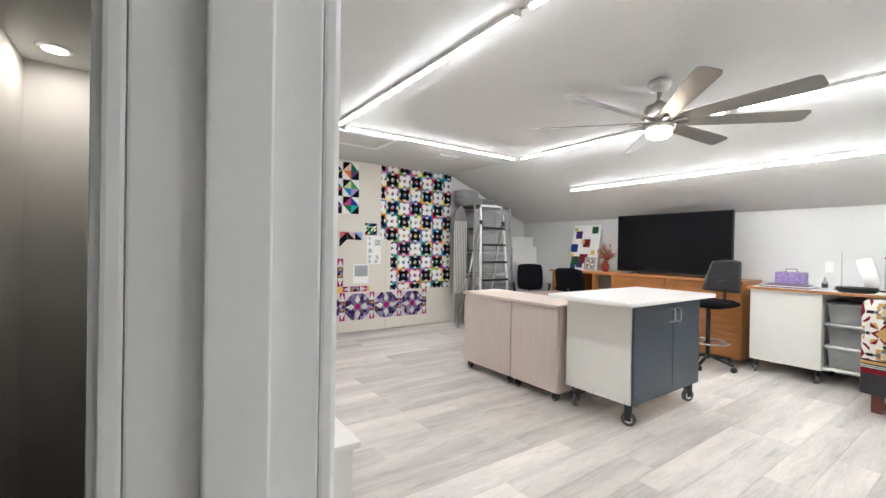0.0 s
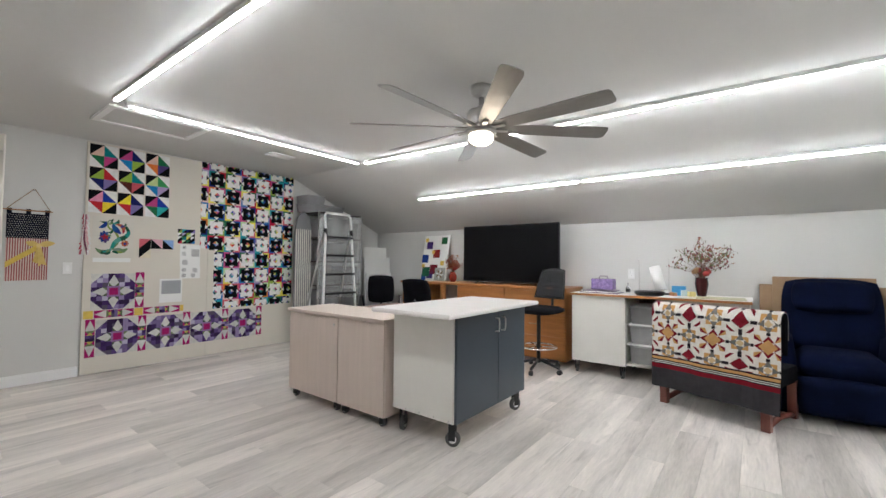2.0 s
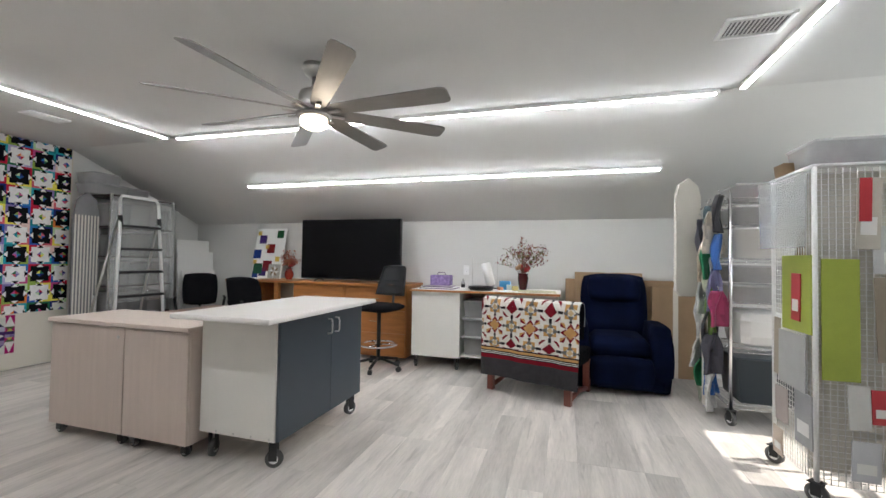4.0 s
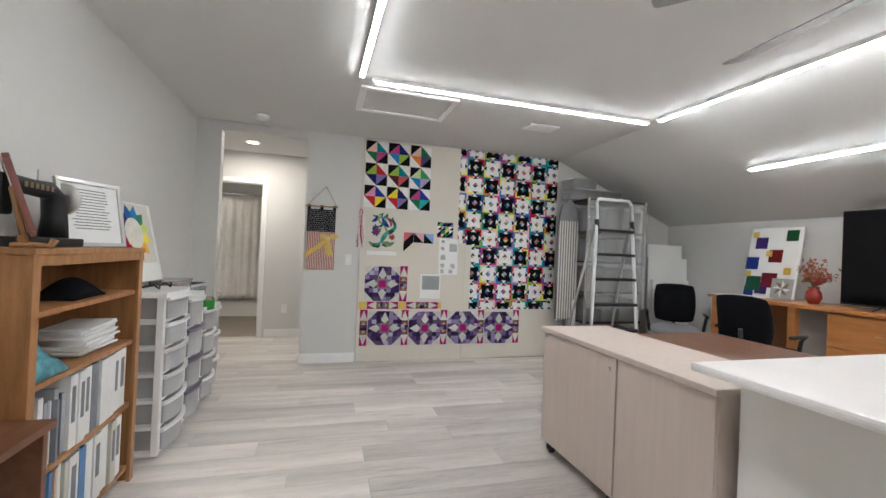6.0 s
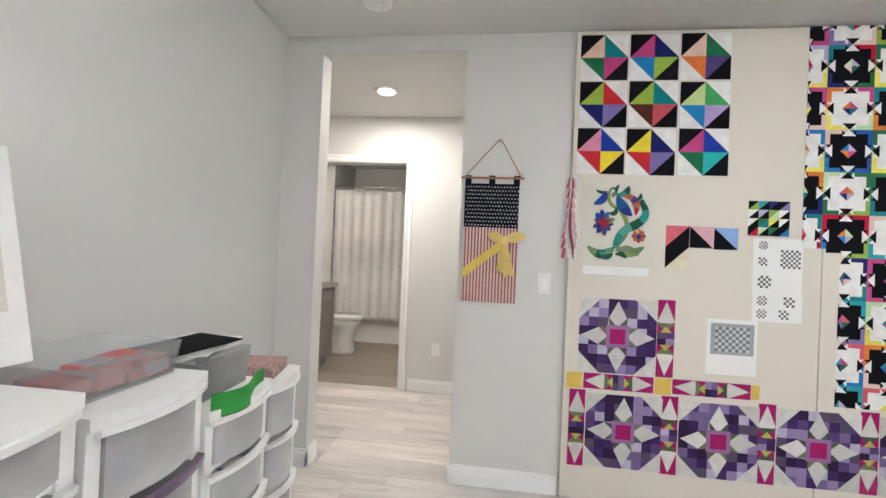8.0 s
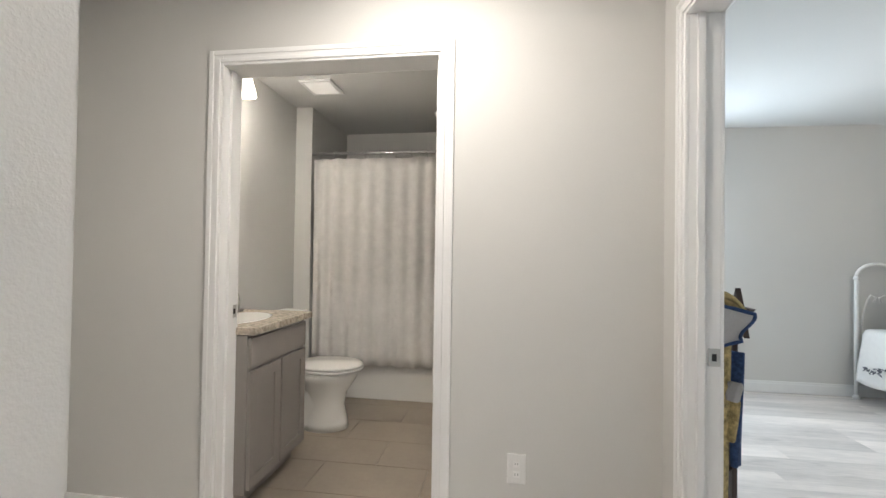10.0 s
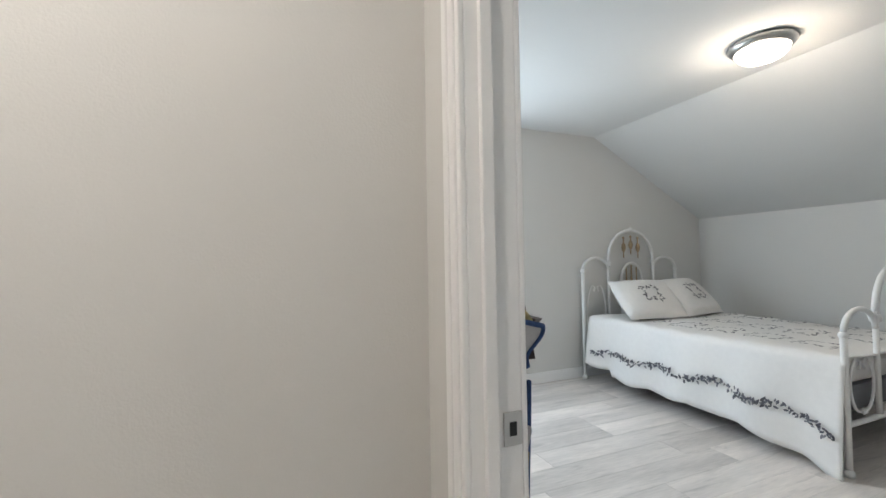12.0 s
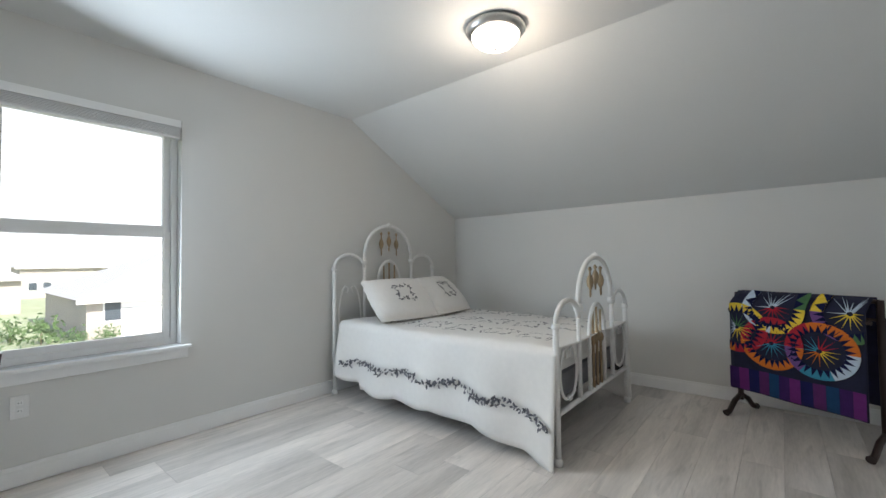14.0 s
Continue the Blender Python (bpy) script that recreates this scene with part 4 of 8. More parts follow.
part("cap", lathe([(0.008, 0.05), (0.012, 0.056), (0.014, 0.068), (0.008, 0.078), (0.0, 0.08)], seg=14), "steel", bt)
part("tag", box(0.0175, 0.0185, -0.012, 0.012, 0.008, 0.038), "paper", bt, "white paper tag")
for k, (y, h, w, rz, m) in enumerate(((3.30, 0.56, 0.20, 40, "oak"), (3.12, 0.40, 0.16, 40, "card"), (2.92, 0.25, 0.17, 28, "plaque_tan"))):
    p = thing("wooden_plaque", "carved wooden keepsake plaque leaning by the wall", "plaque", group="plaques")
    p.matrix_basis = Matrix.Translation((0.36 + 0.10 * k, y, 0.642)) @ Euler((0, 0, radians(rz))).to_matrix().to_4x4() @ Euler((radians(-8), 0, 0)).to_matrix().to_4x4()
    bm = bmesh.new()
    pts = [(-w / 2, 0), (w / 2, 0), (w / 2, h * 0.75), (w * 0.3, h * 0.93), (0, h), (-w * 0.3, h * 0.93), (-w / 2, h * 0.75)]
    f = bm.faces.new([bm.verts.new((a, 0, b)) for a, b in pts])
    r = bmesh.ops.extrude_face_region(bm, geom=[f])
    bmesh.ops.translate(bm, verts=[v for v in r["geom"] if isinstance(v, bmesh.types.BMVert)], vec=(0, 0.016, 0))
    part("board", bm, m, p)
    part("ornament", tube([(0.03 * math.cos(a), -0.005, h * 0.5 + 0.05 * math.sin(a)) for a in [q * 0.6283 for q in range(10)]], 0.006, 6, True), m, p, "carved wooden rosette")
    if m == "plaque_tan":
        for s in (-1, 1):
            part("ornament", tube([(s * 0.004, -0.005, h * 0.42), (s * 0.035, -0.005, h * 0.22), (s * 0.05, -0.005, h * 0.08)], 0.006, 6), "walnut", p, "dark twig ribbon")
            part("ornament", tube([(s * 0.01, -0.005, h * 0.6), (s * 0.045, -0.005, h * 0.72), (s * 0.06, -0.005, h * 0.6)], 0.005, 6), "walnut", p, "dark twig ribbon")

# ---- design wall ----
W = (0.80, 0.795, 0.78)
K = (0.008, 0.008, 0.01)
dw = thing("design_wall", "cream flannel design wall boards fixed to the wall", "board")
for a, b in ((1.872, 3.066), (3.07, 4.262)):
    part("panel", box(a, b, 6.452, 6.478, 0.01, 2.425, 0.003), "foamboard", dw)
FACE = 6.452


def on_wall(y):
    return lambda u, v, h: Vector((u, y - h, v))


pal_bright = [(0.75, 0.55, 0.5), (0.02, 0.22, 0.26), (0.55, 0.08, 0.25), (0.02, 0.03, 0.16), (0.03, 0.16, 0.08), (0.28, 0.42, 0.08), (0.55, 0.02, 0.05), (0.03, 0.20, 0.5), (0.22, 0.18, 0.42), (0.75, 0.22, 0.05), (0.8, 0.72, 0.12), (0.03, 0.1, 0.4), (0.5, 0.7, 0.4), (0.03, 0.35, 0.42), (0.45, 0.4, 0.6), (0.65, 0.12, 0.16)]
rq = random.Random(11)


PIN = {"a": (0.75, 0.52, 0.42), "t": (0.01, 0.22, 0.24), "g": (0.02, 0.16, 0.07), "m": (0.52, 0.06, 0.22), "n": (0.015, 0.02, 0.12), "c": (0.02, 0.22, 0.52), "l": (0.32, 0.48, 0.07), "o": (0.78, 0.2, 0.05), "p": (0.09, 0.06, 0.2), "r": (0.55, 0.03, 0.04), "v": (0.2, 0.16, 0.4), "w": (0.10, 0.025, 0.02), "k": (0.6, 0.1, 0.13), "e": (0.55, 0.68, 0.3), "f": (0.06, 0.34, 0.12), "i": (0.42, 0.32, 0.58), "y": (0.85, 0.68, 0.05), "b": (0.02, 0.05, 0.35), "s": (0.72, 0.28, 0.42), "q": (0.03, 0.42, 0.40)}
PIN_ROWS = (("atgm", "mncl", "agop"), ("lrnv", "ltwk", "efci"), ("sbry", "ynrv", "mbgq"))


def pinwheels():
    polys = []
    s = 0.118
    for i in range(3):
        for j in range(3):
            x, z = 1.892 + i * 0.247 + rq.uniform(-.003, .003), 2.405 - j * 0.242 + rq.uniform(-.003, .003)
            cs = [PIN[q] for q in PIN_ROWS[j][i]]
            c = (x + s, z - s)
            tl, tr, bl, br = (x, z), (x + 2 * s, z), (x, z - 2 * s), (x + 2 * s, z - 2 * s)
            t, b, l, r = (x + s, z), (x + s, z - 2 * s), (x, z - s), (x + 2 * s, z - s)
            polys.append([([tl, t, l], K, 0), ([tr, r, t], W, 0), ([bl, l, b], W, 0), ([br, b, r], K, 0), ([t, c, l], cs[0], 0), ([t, r, c], cs[1], 0), ([l, c, b], cs[2], 0), ([c, r, b], cs[3], 0)])
    return polys


q = thing("pinwheel_quilt_blocks", "nine bright pinwheel quilt blocks pinned to the board", "quilt")
for blk in pinwheels():
    patches("pinwheel_block", blk, on_wall(FACE), q)


def big_quilt():
    polys = []
    p = 0.206
    x0, top = 2.972, 2.428
    for i in range(-1, 7):
        for j in range(10):
            cell = []
            polys.append(cell)
            ux, uz = x0 + (i + 0.42) * p, top - (j - 0.55) * p
            def clip(pts, cu, cv):
                left = x0 if cv > 1.345 else x0 + 0.17
                low = 1.345 if cu < x0 + 0.17 else 0.585
                return [(min(max(u, left), 4.245), min(max(v, low), top)) for u, v in pts]
            def put(pts, c, l):
                cx2 = sum(a for a, _ in pts) / len(pts)
                cz2 = sum(b for _, b in pts) / len(pts)
                if cx2 < x0 - 0.02 or cx2 > 4.27 or cz2 > top + 0.02 or cz2 < 0.57 or (cz2 < 1.345 and cx2 < x0 + 0.165):
                    return
                cell.append((clip(pts, cx2, cz2), c, l))
            h = p / 2
            cx, cz = ux + h, uz - h
            for sx in (-1, 1):
                for sz in (-1, 1):
                    put([(cx, cz), (cx + sx * h, cz), (cx + sx * h, cz + sz * h), (cx, cz + sz * h)], rq.choice(pal_bright), 0)
            dark = (i + j) % 2
            c1, c2 = (K, W) if dark else (W, K)
            s = h * 0.80
            put([(cx - s, cz - s), (cx + s, cz - s), (cx + s, cz + s), (cx - s, cz + s)], c1, 2)
            d = h * 0.34
            cs = rq.sample(pal_bright, 4)
            pts = [(cx, cz + d), (cx + d, cz), (cx, cz - d), (cx - d, cz)]
            for k in range(4):
                put([(cx, cz), pts[k], pts[(k + 1) % 4]], cs[k], 3)
            w = h * 0.30
            for ax, az in ((0, 1), (0, -1), (1, 0), (-1, 0)):
                ex, ez = cx + ax * h, cz + az * h
                ix, iz = cx + ax * (h - w), cz + az * (h - w)
                px, pz = az * w, ax * w
                put([(ex, ez), (ix + px, iz + pz), (ix - px, iz - pz)], c2, 3)
                put([(ix, iz), (ix + px, iz + pz), (ex + px, ez + pz)], c1, 1)
                put([(ix, iz), (ix - px, iz - pz), (ex - px, ez - pz)], c1, 1)
    return polys


q = thing("star_quilt", "large black, white and rainbow patchwork quilt pinned up", "quilt")
for blk in big_quilt():
    if blk:
        patches("quilt_block", blk, on_wall(FACE), q)

VIO = [(0.05, 0.025, 0.10), (0.10, 0.06, 0.19), (0.28, 0.22, 0.40), (0.46, 0.42, 0.56), (0.06, 0.03, 0.12), (0.035, 0.02, 0.06), (0.18, 0.13, 0.28), (0.10, 0.08, 0.13)]
GRN = [(0.10, 0.13, 0.07), (0.16, 0.2, 0.1), (0.08, 0.10, 0.07)]
OFF = [(0.62, 0.61, 0.57), (0.68, 0.67, 0.64), (0.55, 0.55, 0.52)]
MAG = (0.38, 0.02, 0.14)
YEL = (0.72, 0.52, 0.12)


def star_block(x, z, s):
    """A purple star block, lower left corner x, z."""
    P = []
    n = 8
    e = s / n
    for i in range(n):
        for j in range(n):
            P.append(rect(x + i * e, z + j * e, x + (i + 1) * e, z + (j + 1) * e, rq.choice(VIO), 0))
    c = (x + s / 2, z + s / 2)
    def R(a, b, k):
        for _ in range(k):
            a, b = -b, a
        return (c[0] + a * s / 2, c[1] + b * s / 2)
    for k in range(4):
        P.append(([R(-1, 1, k), R(-0.45, 1, k), R(-1, 0.45, k)], rq.choice(OFF), 1))
        P.append(([R(0, 0.95, k), R(0.23, 0.50, k), R(0, 0.24, k), R(-0.23, 0.50, k)], rq.choice(OFF), 2))
        P.append(([R(0.25, 0.52, k), R(0.2, 0.2, k), R(0.02, 0.26, k)], rq.choice(GRN), 3))
        P.append(([R(-0.25, 0.52, k), R(-0.2, 0.2, k), R(-0.02, 0.26, k)], rq.choice(GRN), 3))
    for a, b, cc in ((0.30, 0.30, (0.30, 0.16, 0.34)), (0.2, 0.2, MAG)):
        P.append(rect(c[0] - a * s / 2, c[1] - b * s / 2, c[0] + a * s / 2, c[1] + b * s / 2, cc, 4 if a > 0.25 else 5))
    return P


def sash(x0, z0, x1, z1, vertical=True):
    P = [rect(x0, z0, x1, z1, MAG, 0)]
    m = lambda a, b: (x0 + (x1 - x0) * (a if vertical else b), z0 + (z1 - z0) * (b if vertical else a))
    for f in (0, 1):
        g = lambda b: 1 - b if f else b
        P.append(([m(0.5, g(0.02)), m(1, g(0.28)), m(0.5, g(0.36)), m(0, g(0.28))], rq.choice(OFF), 1))
        P.append(([m(0, g(0.3)), m(1, g(0.3)), m(0.5, g(0.42)), ], rq.choice(GRN), 2))
        P.append(([m(0, g(0.46)), m(1, g(0.46)), m(0.5, g(0.34))], (0.5, 0.42, 0.1), 3))
    for a in (0, 0.5):
        P.append(rect(*m(a, 0.42), *m(a + 0.5, 0.5), rq.choice(VIO), 4))
        P.append(rect(*m(a, 0.5), *m(a + 0.5, 0.58), rq.choice(VIO), 4))
    return P


q = thing("purple_quilt_blocks", "purple star quilt blocks arranged on the design wall", "quilt")
pieces = [("star_block", star_block(1.94, 0.665, 0.38)), ("sashing", sash(2.322, 0.665, 2.405, 1.055))]
pieces += [("sashing", sash(1.972, 0.58, 2.315, 0.66, False)), ("sashing", sash(2.405, 0.585, 2.77, 0.66, False))]
pieces += [("cornerstone", [c]) for c in (rect(1.885, 0.578, 1.965, 0.66, YEL, 1), rect(2.32, 0.578, 2.40, 0.66, YEL, 1), rect(2.772, 0.588, 2.81, 0.66, YEL, 1))]
for k in range(4):
    pieces.append(("star_block", star_block(1.99 + 0.452 * k, 0.185 - 0.004 * k + (0.006 if k > 1 else 0), 0.372)))
for k in range(5):
    pieces.append(("sashing", sash(1.905 + 0.452 * k, 0.18, 1.985 + 0.452 * k, 0.572)))
for nm, pc_ in pieces:
    patches(nm, pc_, on_wall(FACE), q)

q = thing("applique_panel", "cream cloth panel with appliqued blue flowers", "textile")
part("cloth", box(1.932, 2.292, FACE - 0.004, FACE - 0.001, 1.212, 1.652, 0.001), "cream", q)
part("under_sheet", box(1.945, 2.27, FACE - 0.0008, FACE - 0.0002, 1.168, 1.22), "paper", q)


def leafshape(cx, cz, a, l, w, c, layer=1):
    ca, sa = math.cos(a), math.sin(a)
    pts = [(0, 0), (0.25, 0.8), (0.55, 1), (0.85, 0.55), (1, 0), (0.85, -0.5), (0.5, -0.9), (0.2, -0.7)]
    return ([(cx + ca * u * l - sa * v * w / 2, cz + sa * u * l + ca * v * w / 2) for u, v in pts], c, layer)


G1, G2, G3, TQ = (0.02, 0.10, 0.06), (0.16, 0.26, 0.13), (0.24, 0.32, 0.09), (0.03, 0.28, 0.24)
B1, R1, PU, RO = (0.02, 0.05, 0.26), (0.38, 0.03, 0.05), (0.10, 0.06, 0.2), (0.48, 0.13, 0.07)


def ribbon(pts, widths, cols, layer=1):
    """A curved band of cloth through the points, its width and colour changing along it."""
    out = []
    n = len(pts)
    def side(i):
        a, b = pts[max(0, i - 1)], pts[min(n - 1, i + 1)]
        dx, dz = b[0] - a[0], b[1] - a[1]
        d = math.hypot(dx, dz) or 1
        return -dz / d * widths[i] / 2, dx / d * widths[i] / 2
    for i in range(n - 1):
        (ax, az), (bx, bz) = side(i), side(i + 1)
        out.append(([(pts[i][0] + ax, pts[i][1] + az), (pts[i][0] - ax, pts[i][1] - az), (pts[i + 1][0] - bx, pts[i + 1][1] - bz), (pts[i + 1][0] + bx, pts[i + 1][1] + bz)], cols[i * len(cols) // (n - 1)], layer))
    return out


def arc(a, b, bulge, n=9):
    """Points from a to b along a bow that stands out by bulge."""
    dx, dz = b[0] - a[0], b[1] - a[1]
    return [(a[0] + dx * k / n - dz * bulge * math.sin(math.pi * k / n), a[1] + dz * k / n + dx * bulge * math.sin(math.pi * k / n)) for k in range(n + 1)]


def taper(w, n=9):
    return [0.002 + w * math.sin(math.pi * (0.02 + 0.96 * k / n)) ** 0.8 for k in range(n + 1)]


def sewn(name, polys, label):
    patches(name, polys, on_wall(FACE - 0.004), q, label=label)


foot = (2.10, 1.315)
sewn("stem", ribbon(arc(foot, (2.115, 1.505), -0.25) + arc((2.115, 1.505), (2.06, 1.59), 0.22)[1:] + arc((2.06, 1.59), (2.10, 1.598), 0.5)[1:], [0.026 - 0.0007 * k for k in range(28)], [G2, G3, G3, G2, G1], 1), "curved olive green cloth stem")
sewn("stem", ribbon(arc(foot, (2.19, 1.425), 0.16) + arc((2.19, 1.425), (2.215, 1.555), -0.30)[1:], [0.03 + 0.002 * min(k, 8) - 0.0022 * max(0, k - 9) for k in range(19)], [TQ, (0.10, 0.34, 0.28), G1, TQ, G1], 2), "curved turquoise cloth leaf stem")
for a, b, bg, w, cols, lay in ((foot, (1.962, 1.312), 0.30, .045, [TQ, G1, G2], 3), (foot, (2.24, 1.318), -0.22, .045, [G2, G3, G2], 3), ((2.10, 1.29), (2.215, 1.272), 0.22, .03, [(0.2, 0.25, 0.2), G2], 4), ((2.10, 1.275), (2.155, 1.256), 0.2, .022, [G1], 5), ((2.09, 1.28), (2.025, 1.264), 0.2, .024, [G1, (0.06, 0.09, 0.08)], 5), ((2.08, 1.305), (2.02, 1.285), 0.35, .028, [G2, TQ], 4), ((2.10, 1.58), (2.155, 1.625), -0.25, .032, [TQ, G1], 3), ((2.095, 1.59), (2.108, 1.63), 0.15, .016, [G1], 3), ((2.05, 1.598), (1.995, 1.603), 0.2, .014, [G1], 3), ((2.195, 1.555), (2.215, 1.59), -0.2, .018, [G1], 3), ((2.10, 1.515), (2.06, 1.485), 0.35, .024, [G1], 3), ((2.075, 1.565), (2.11, 1.575), 0.4, .024, [G2], 2)):
    sewn("leaf", ribbon(arc(a, b, bg), taper(w), cols, lay), "pointed green cloth leaf")
sewn("bud", ribbon(arc((2.045, 1.597), (1.985, 1.53), 0.18), taper(.036), [B1, (0.02, 0.08, 0.3)], 4), "blue cloth bud")
sewn("flower", ribbon(arc((2.10, 1.575), (2.175, 1.475), -0.08), taper(.05), [(0.02, .10, .28), B1], 4) + ribbon(arc((2.125, 1.578), (2.193, 1.478), 0.30), taper(.034), [RO, PU, RO, R1], 5), "drooping blue and red cloth flower")
blossom = [leafshape(2.038, 1.435, radians(a), l, .034, c, 3 + k % 3) for k, (a, l, c) in enumerate(((100, .07, B1), (70, .06, (.05, .1, .3)), (130, .065, B1), (205, .06, PU), (240, .065, B1), (275, .07, PU), (310, .055, PU), (350, .05, B1), (20, .06, G2), (160, .05, PU)))]
sewn("flower", blossom + [leafshape(2.038, 1.435, radians(a), .035, .02, R1, 7) for a in (20, 95, 170, 245, 320)], "spiky blue flower with red centre")
sewn("flower", [leafshape(2.212, 1.372, radians(a), .036, .03, RO if k % 2 else R1, 3 + k % 2) for k, a in enumerate(range(0, 360, 45))] + [leafshape(2.212, 1.368, radians(a), .016, .012, B1, 6) for a in range(30, 390, 72)] + [leafshape(2.205, 1.385, radians(90), .02, .02, (0.7, 0.5, 0.2), 7)], "round red flower with blue centre")

q = thing("triangle_strip", "pink, black and blue half-square triangle strip pinned up", "quilt")
P = []
for k, (c, z) in enumerate((((0.65, 0.14, 0.18), 1.432), ((0.7, 0.4, 0.46), 1.432), ((0.25, 0.4, 0.7), 1.428), ((0.72, 0.66, 0.5), 1.325))):
    x = 2.345 + (k % 3) * 0.114
    a, b, cc, d = (x, z - 0.108), (x + 0.112, z - 0.108), (x + 0.112, z), (x, z)
    P += [([a, b, cc] if k in (0,) else [a, d, b], K, 0), ([a, cc, d] if k == 0 else [d, cc, b], c, 0)] if k < 3 else [([a, cc, d], K, 0), ([a, b, cc], c, 0)]
patches("patchwork", P, on_wall(FACE), q)
q = thing("sample_block", "small black and multicolour sample quilt block", "quilt")
P = []
for i in range(4):
    for j in range(4):
        x, z = 2.727 + i * 0.047, 1.568 - (j + 1) * 0.043
        c1, c2 = (K, W) if (i + j) % 3 else (rq.choice(pal_bright), K)
        P += [([(x, z), (x + .047, z), (x + .047, z + .043)], c1, 0), ([(x, z), (x + .047, z + .043), (x, z + .043)], c2 if i in (0, 3) else rq.choice(pal_bright), 0)]
patches("patchwork", P, on_wall(FACE), q)
q = thing("pattern_sheet", "white printed quilt pattern sheets pinned to the board", "paper")
part("sheet", box(2.756, 2.98, FACE - 0.0015, FACE - 0.0005, 1.115, 1.385), "paper", q)
part("sheet", box(2.76, 2.985, FACE - 0.003, FACE - 0.002, 0.975, 1.12), "paper", q)
P = []
for x, z, n, s in ((2.78, 1.33, 5, .04), (2.78, 1.25, 4, .04), (2.78, 1.14, 5, .06), (2.88, 1.24, 8, .09), (2.78, 1.055, 5, .045), (2.78, 0.99, 5, .045), (2.88, 0.99, 4, .045), (2.90, 1.05, 4, .05)):
    P += [rect(x + i * s / n, z + j * s / n, x + (i + 1) * s / n, z + (j + 1) * s / n, (0.12, 0.12, 0.13), 0) for i in range(n) for j in range(n) if (i + j) % 2]
patches("print", P, on_wall(FACE - 0.003), q, "paint")
q = thing("pattern_sheet", "white sheet with a grey quilt photograph", "paper")
part("sheet", box(2.555, 2.79, FACE - 0.0015, FACE - 0.0005, 0.70, 0.975), "paper", q)
P = [rect(2.575, .80, 2.775, .955, (0.35, 0.36, 0.38), 0)] + [rect(2.595 + i * .016, .815 + j * .0155, 2.595 + (i + .9) * .016, .815 + (j + .9) * .0155, (0.55, .56, .58) if (i + j) % 2 else (.16, .17, .2), 1) for i in range(10) for j in range(8)]
patches("photo", P, on_wall(FACE - 0.0015), q, "paint")
rbn = thing("ribbon_bundle", "hanging bundle of red and white fabric strips", "ribbon")
for k in range(5):
    c = [(0.5, 0.1, 0.14), (0.75, 0.73, 0.7), (0.2, 0.06, 0.1), (0.7, 0.4, 0.42), (0.72, 0.72, 0.7)][k]
    dx = (k - 2) * 0.007
    patches("strip", [([(1.872 + dx + 0.02 * math.sin(q * 0.7 + k) * (q / 8), 1.66 - q * 0.052), (1.888 + dx + 0.02 * math.sin(q * 0.7 + k) * (q / 8), 1.66 - q * 0.052), (1.888 + dx * 2 + 0.02 * math.sin((q + 1) * 0.7 + k) * ((q + 1) / 8), 1.66 - (q + 1) * 0.052), (1.872 + dx * 2 + 0.02 * math.sin((q + 1) * 0.7 + k) * ((q + 1) / 8), 1.66 - (q + 1) * 0.052)], c, k) for q in range(8)], on_wall(FACE - 0.004), rbn)


def flag_hanging():
    t = thing("wall_hanging", "navy star and red stripe cloth hanging with yellow bow", "wall hanging")
    y = 6.472
    part("dowel", tube([(1.295, y - 0.008, 1.655), (1.63, y - 0.008, 1.655)], 0.006, 8), "oak", t)
    part("cord", tube([(1.315, y - 0.008, 1.66), (1.49, y - 0.004, 1.86), (1.50, y - 0.006, 1.865), (1.615, y - 0.008, 1.66)], 0.003, 6), "card", t)
    part("hook", lathe([(0.0, 0), (0.012, 0), (0.008, 0.012)], seg=10, m=pose(1.495, y + 0.006, 1.86, 90)), "steel", t)
    P = [rect(1.318, 1.39, 1.607, 1.625, (0.012, 0.013, 0.022), 0)]
    for a in (1.318, 1.445, 1.575):
        P.append(rect(a, 1.62, a + 0.033, 1.668, (0.012, 0.013, 0.022), 5))
    for i in range(17):
        for j in range(11):
            u, v = 1.33 + i * 0.0165 + (j % 2) * 0.008, 1.402 + j * 0.0205
            P.append(([(u, v + .004), (u + .004, v), (u, v - .004), (u - .004, v)], (0.7, .68, .62), 1))
    n = 34
    for k in range(n):
        u = 1.318 + 0.289 * k / n
        P.append(rect(u, 0.99, u + 0.289 / n, 1.39, (0.36, 0.10, 0.10) if k % 2 else (0.66, 0.56, 0.5), 0))
    P.append(([(1.32, 1.11), (1.32, 1.165), (1.52, 1.325), (1.545, 1.29)], YEL, 3))
    patches("cloth", P, on_wall(y - 0.004), t, label="navy dotted and red striped cloth")
    bow = [leafshape(1.535, 1.33, radians(10), .12, .06, (.74, .56, .2), 6), leafshape(1.535, 1.33, radians(165), .09, .06, (.7, .52, .18), 6), ([(1.53, 1.33), (1.55, 1.33), (1.60, 1.13), (1.565, 1.145), (1.54, 1.12)], (.72, .54, .19), 5), ([(1.53, 1.33), (1.55, 1.33), (1.565, 1.16), (1.53, 1.15), (1.50, 1.17)], (.66, .48, .16), 4), rect(1.522, 1.305, 1.552, 1.345, (.76, .6, .25), 8)]
    patches("bow", bow, lambda u, v, h: Vector((u, y - 0.006 - 3 * h, v)), t, label="yellow ribbon bow")


flag_hanging()


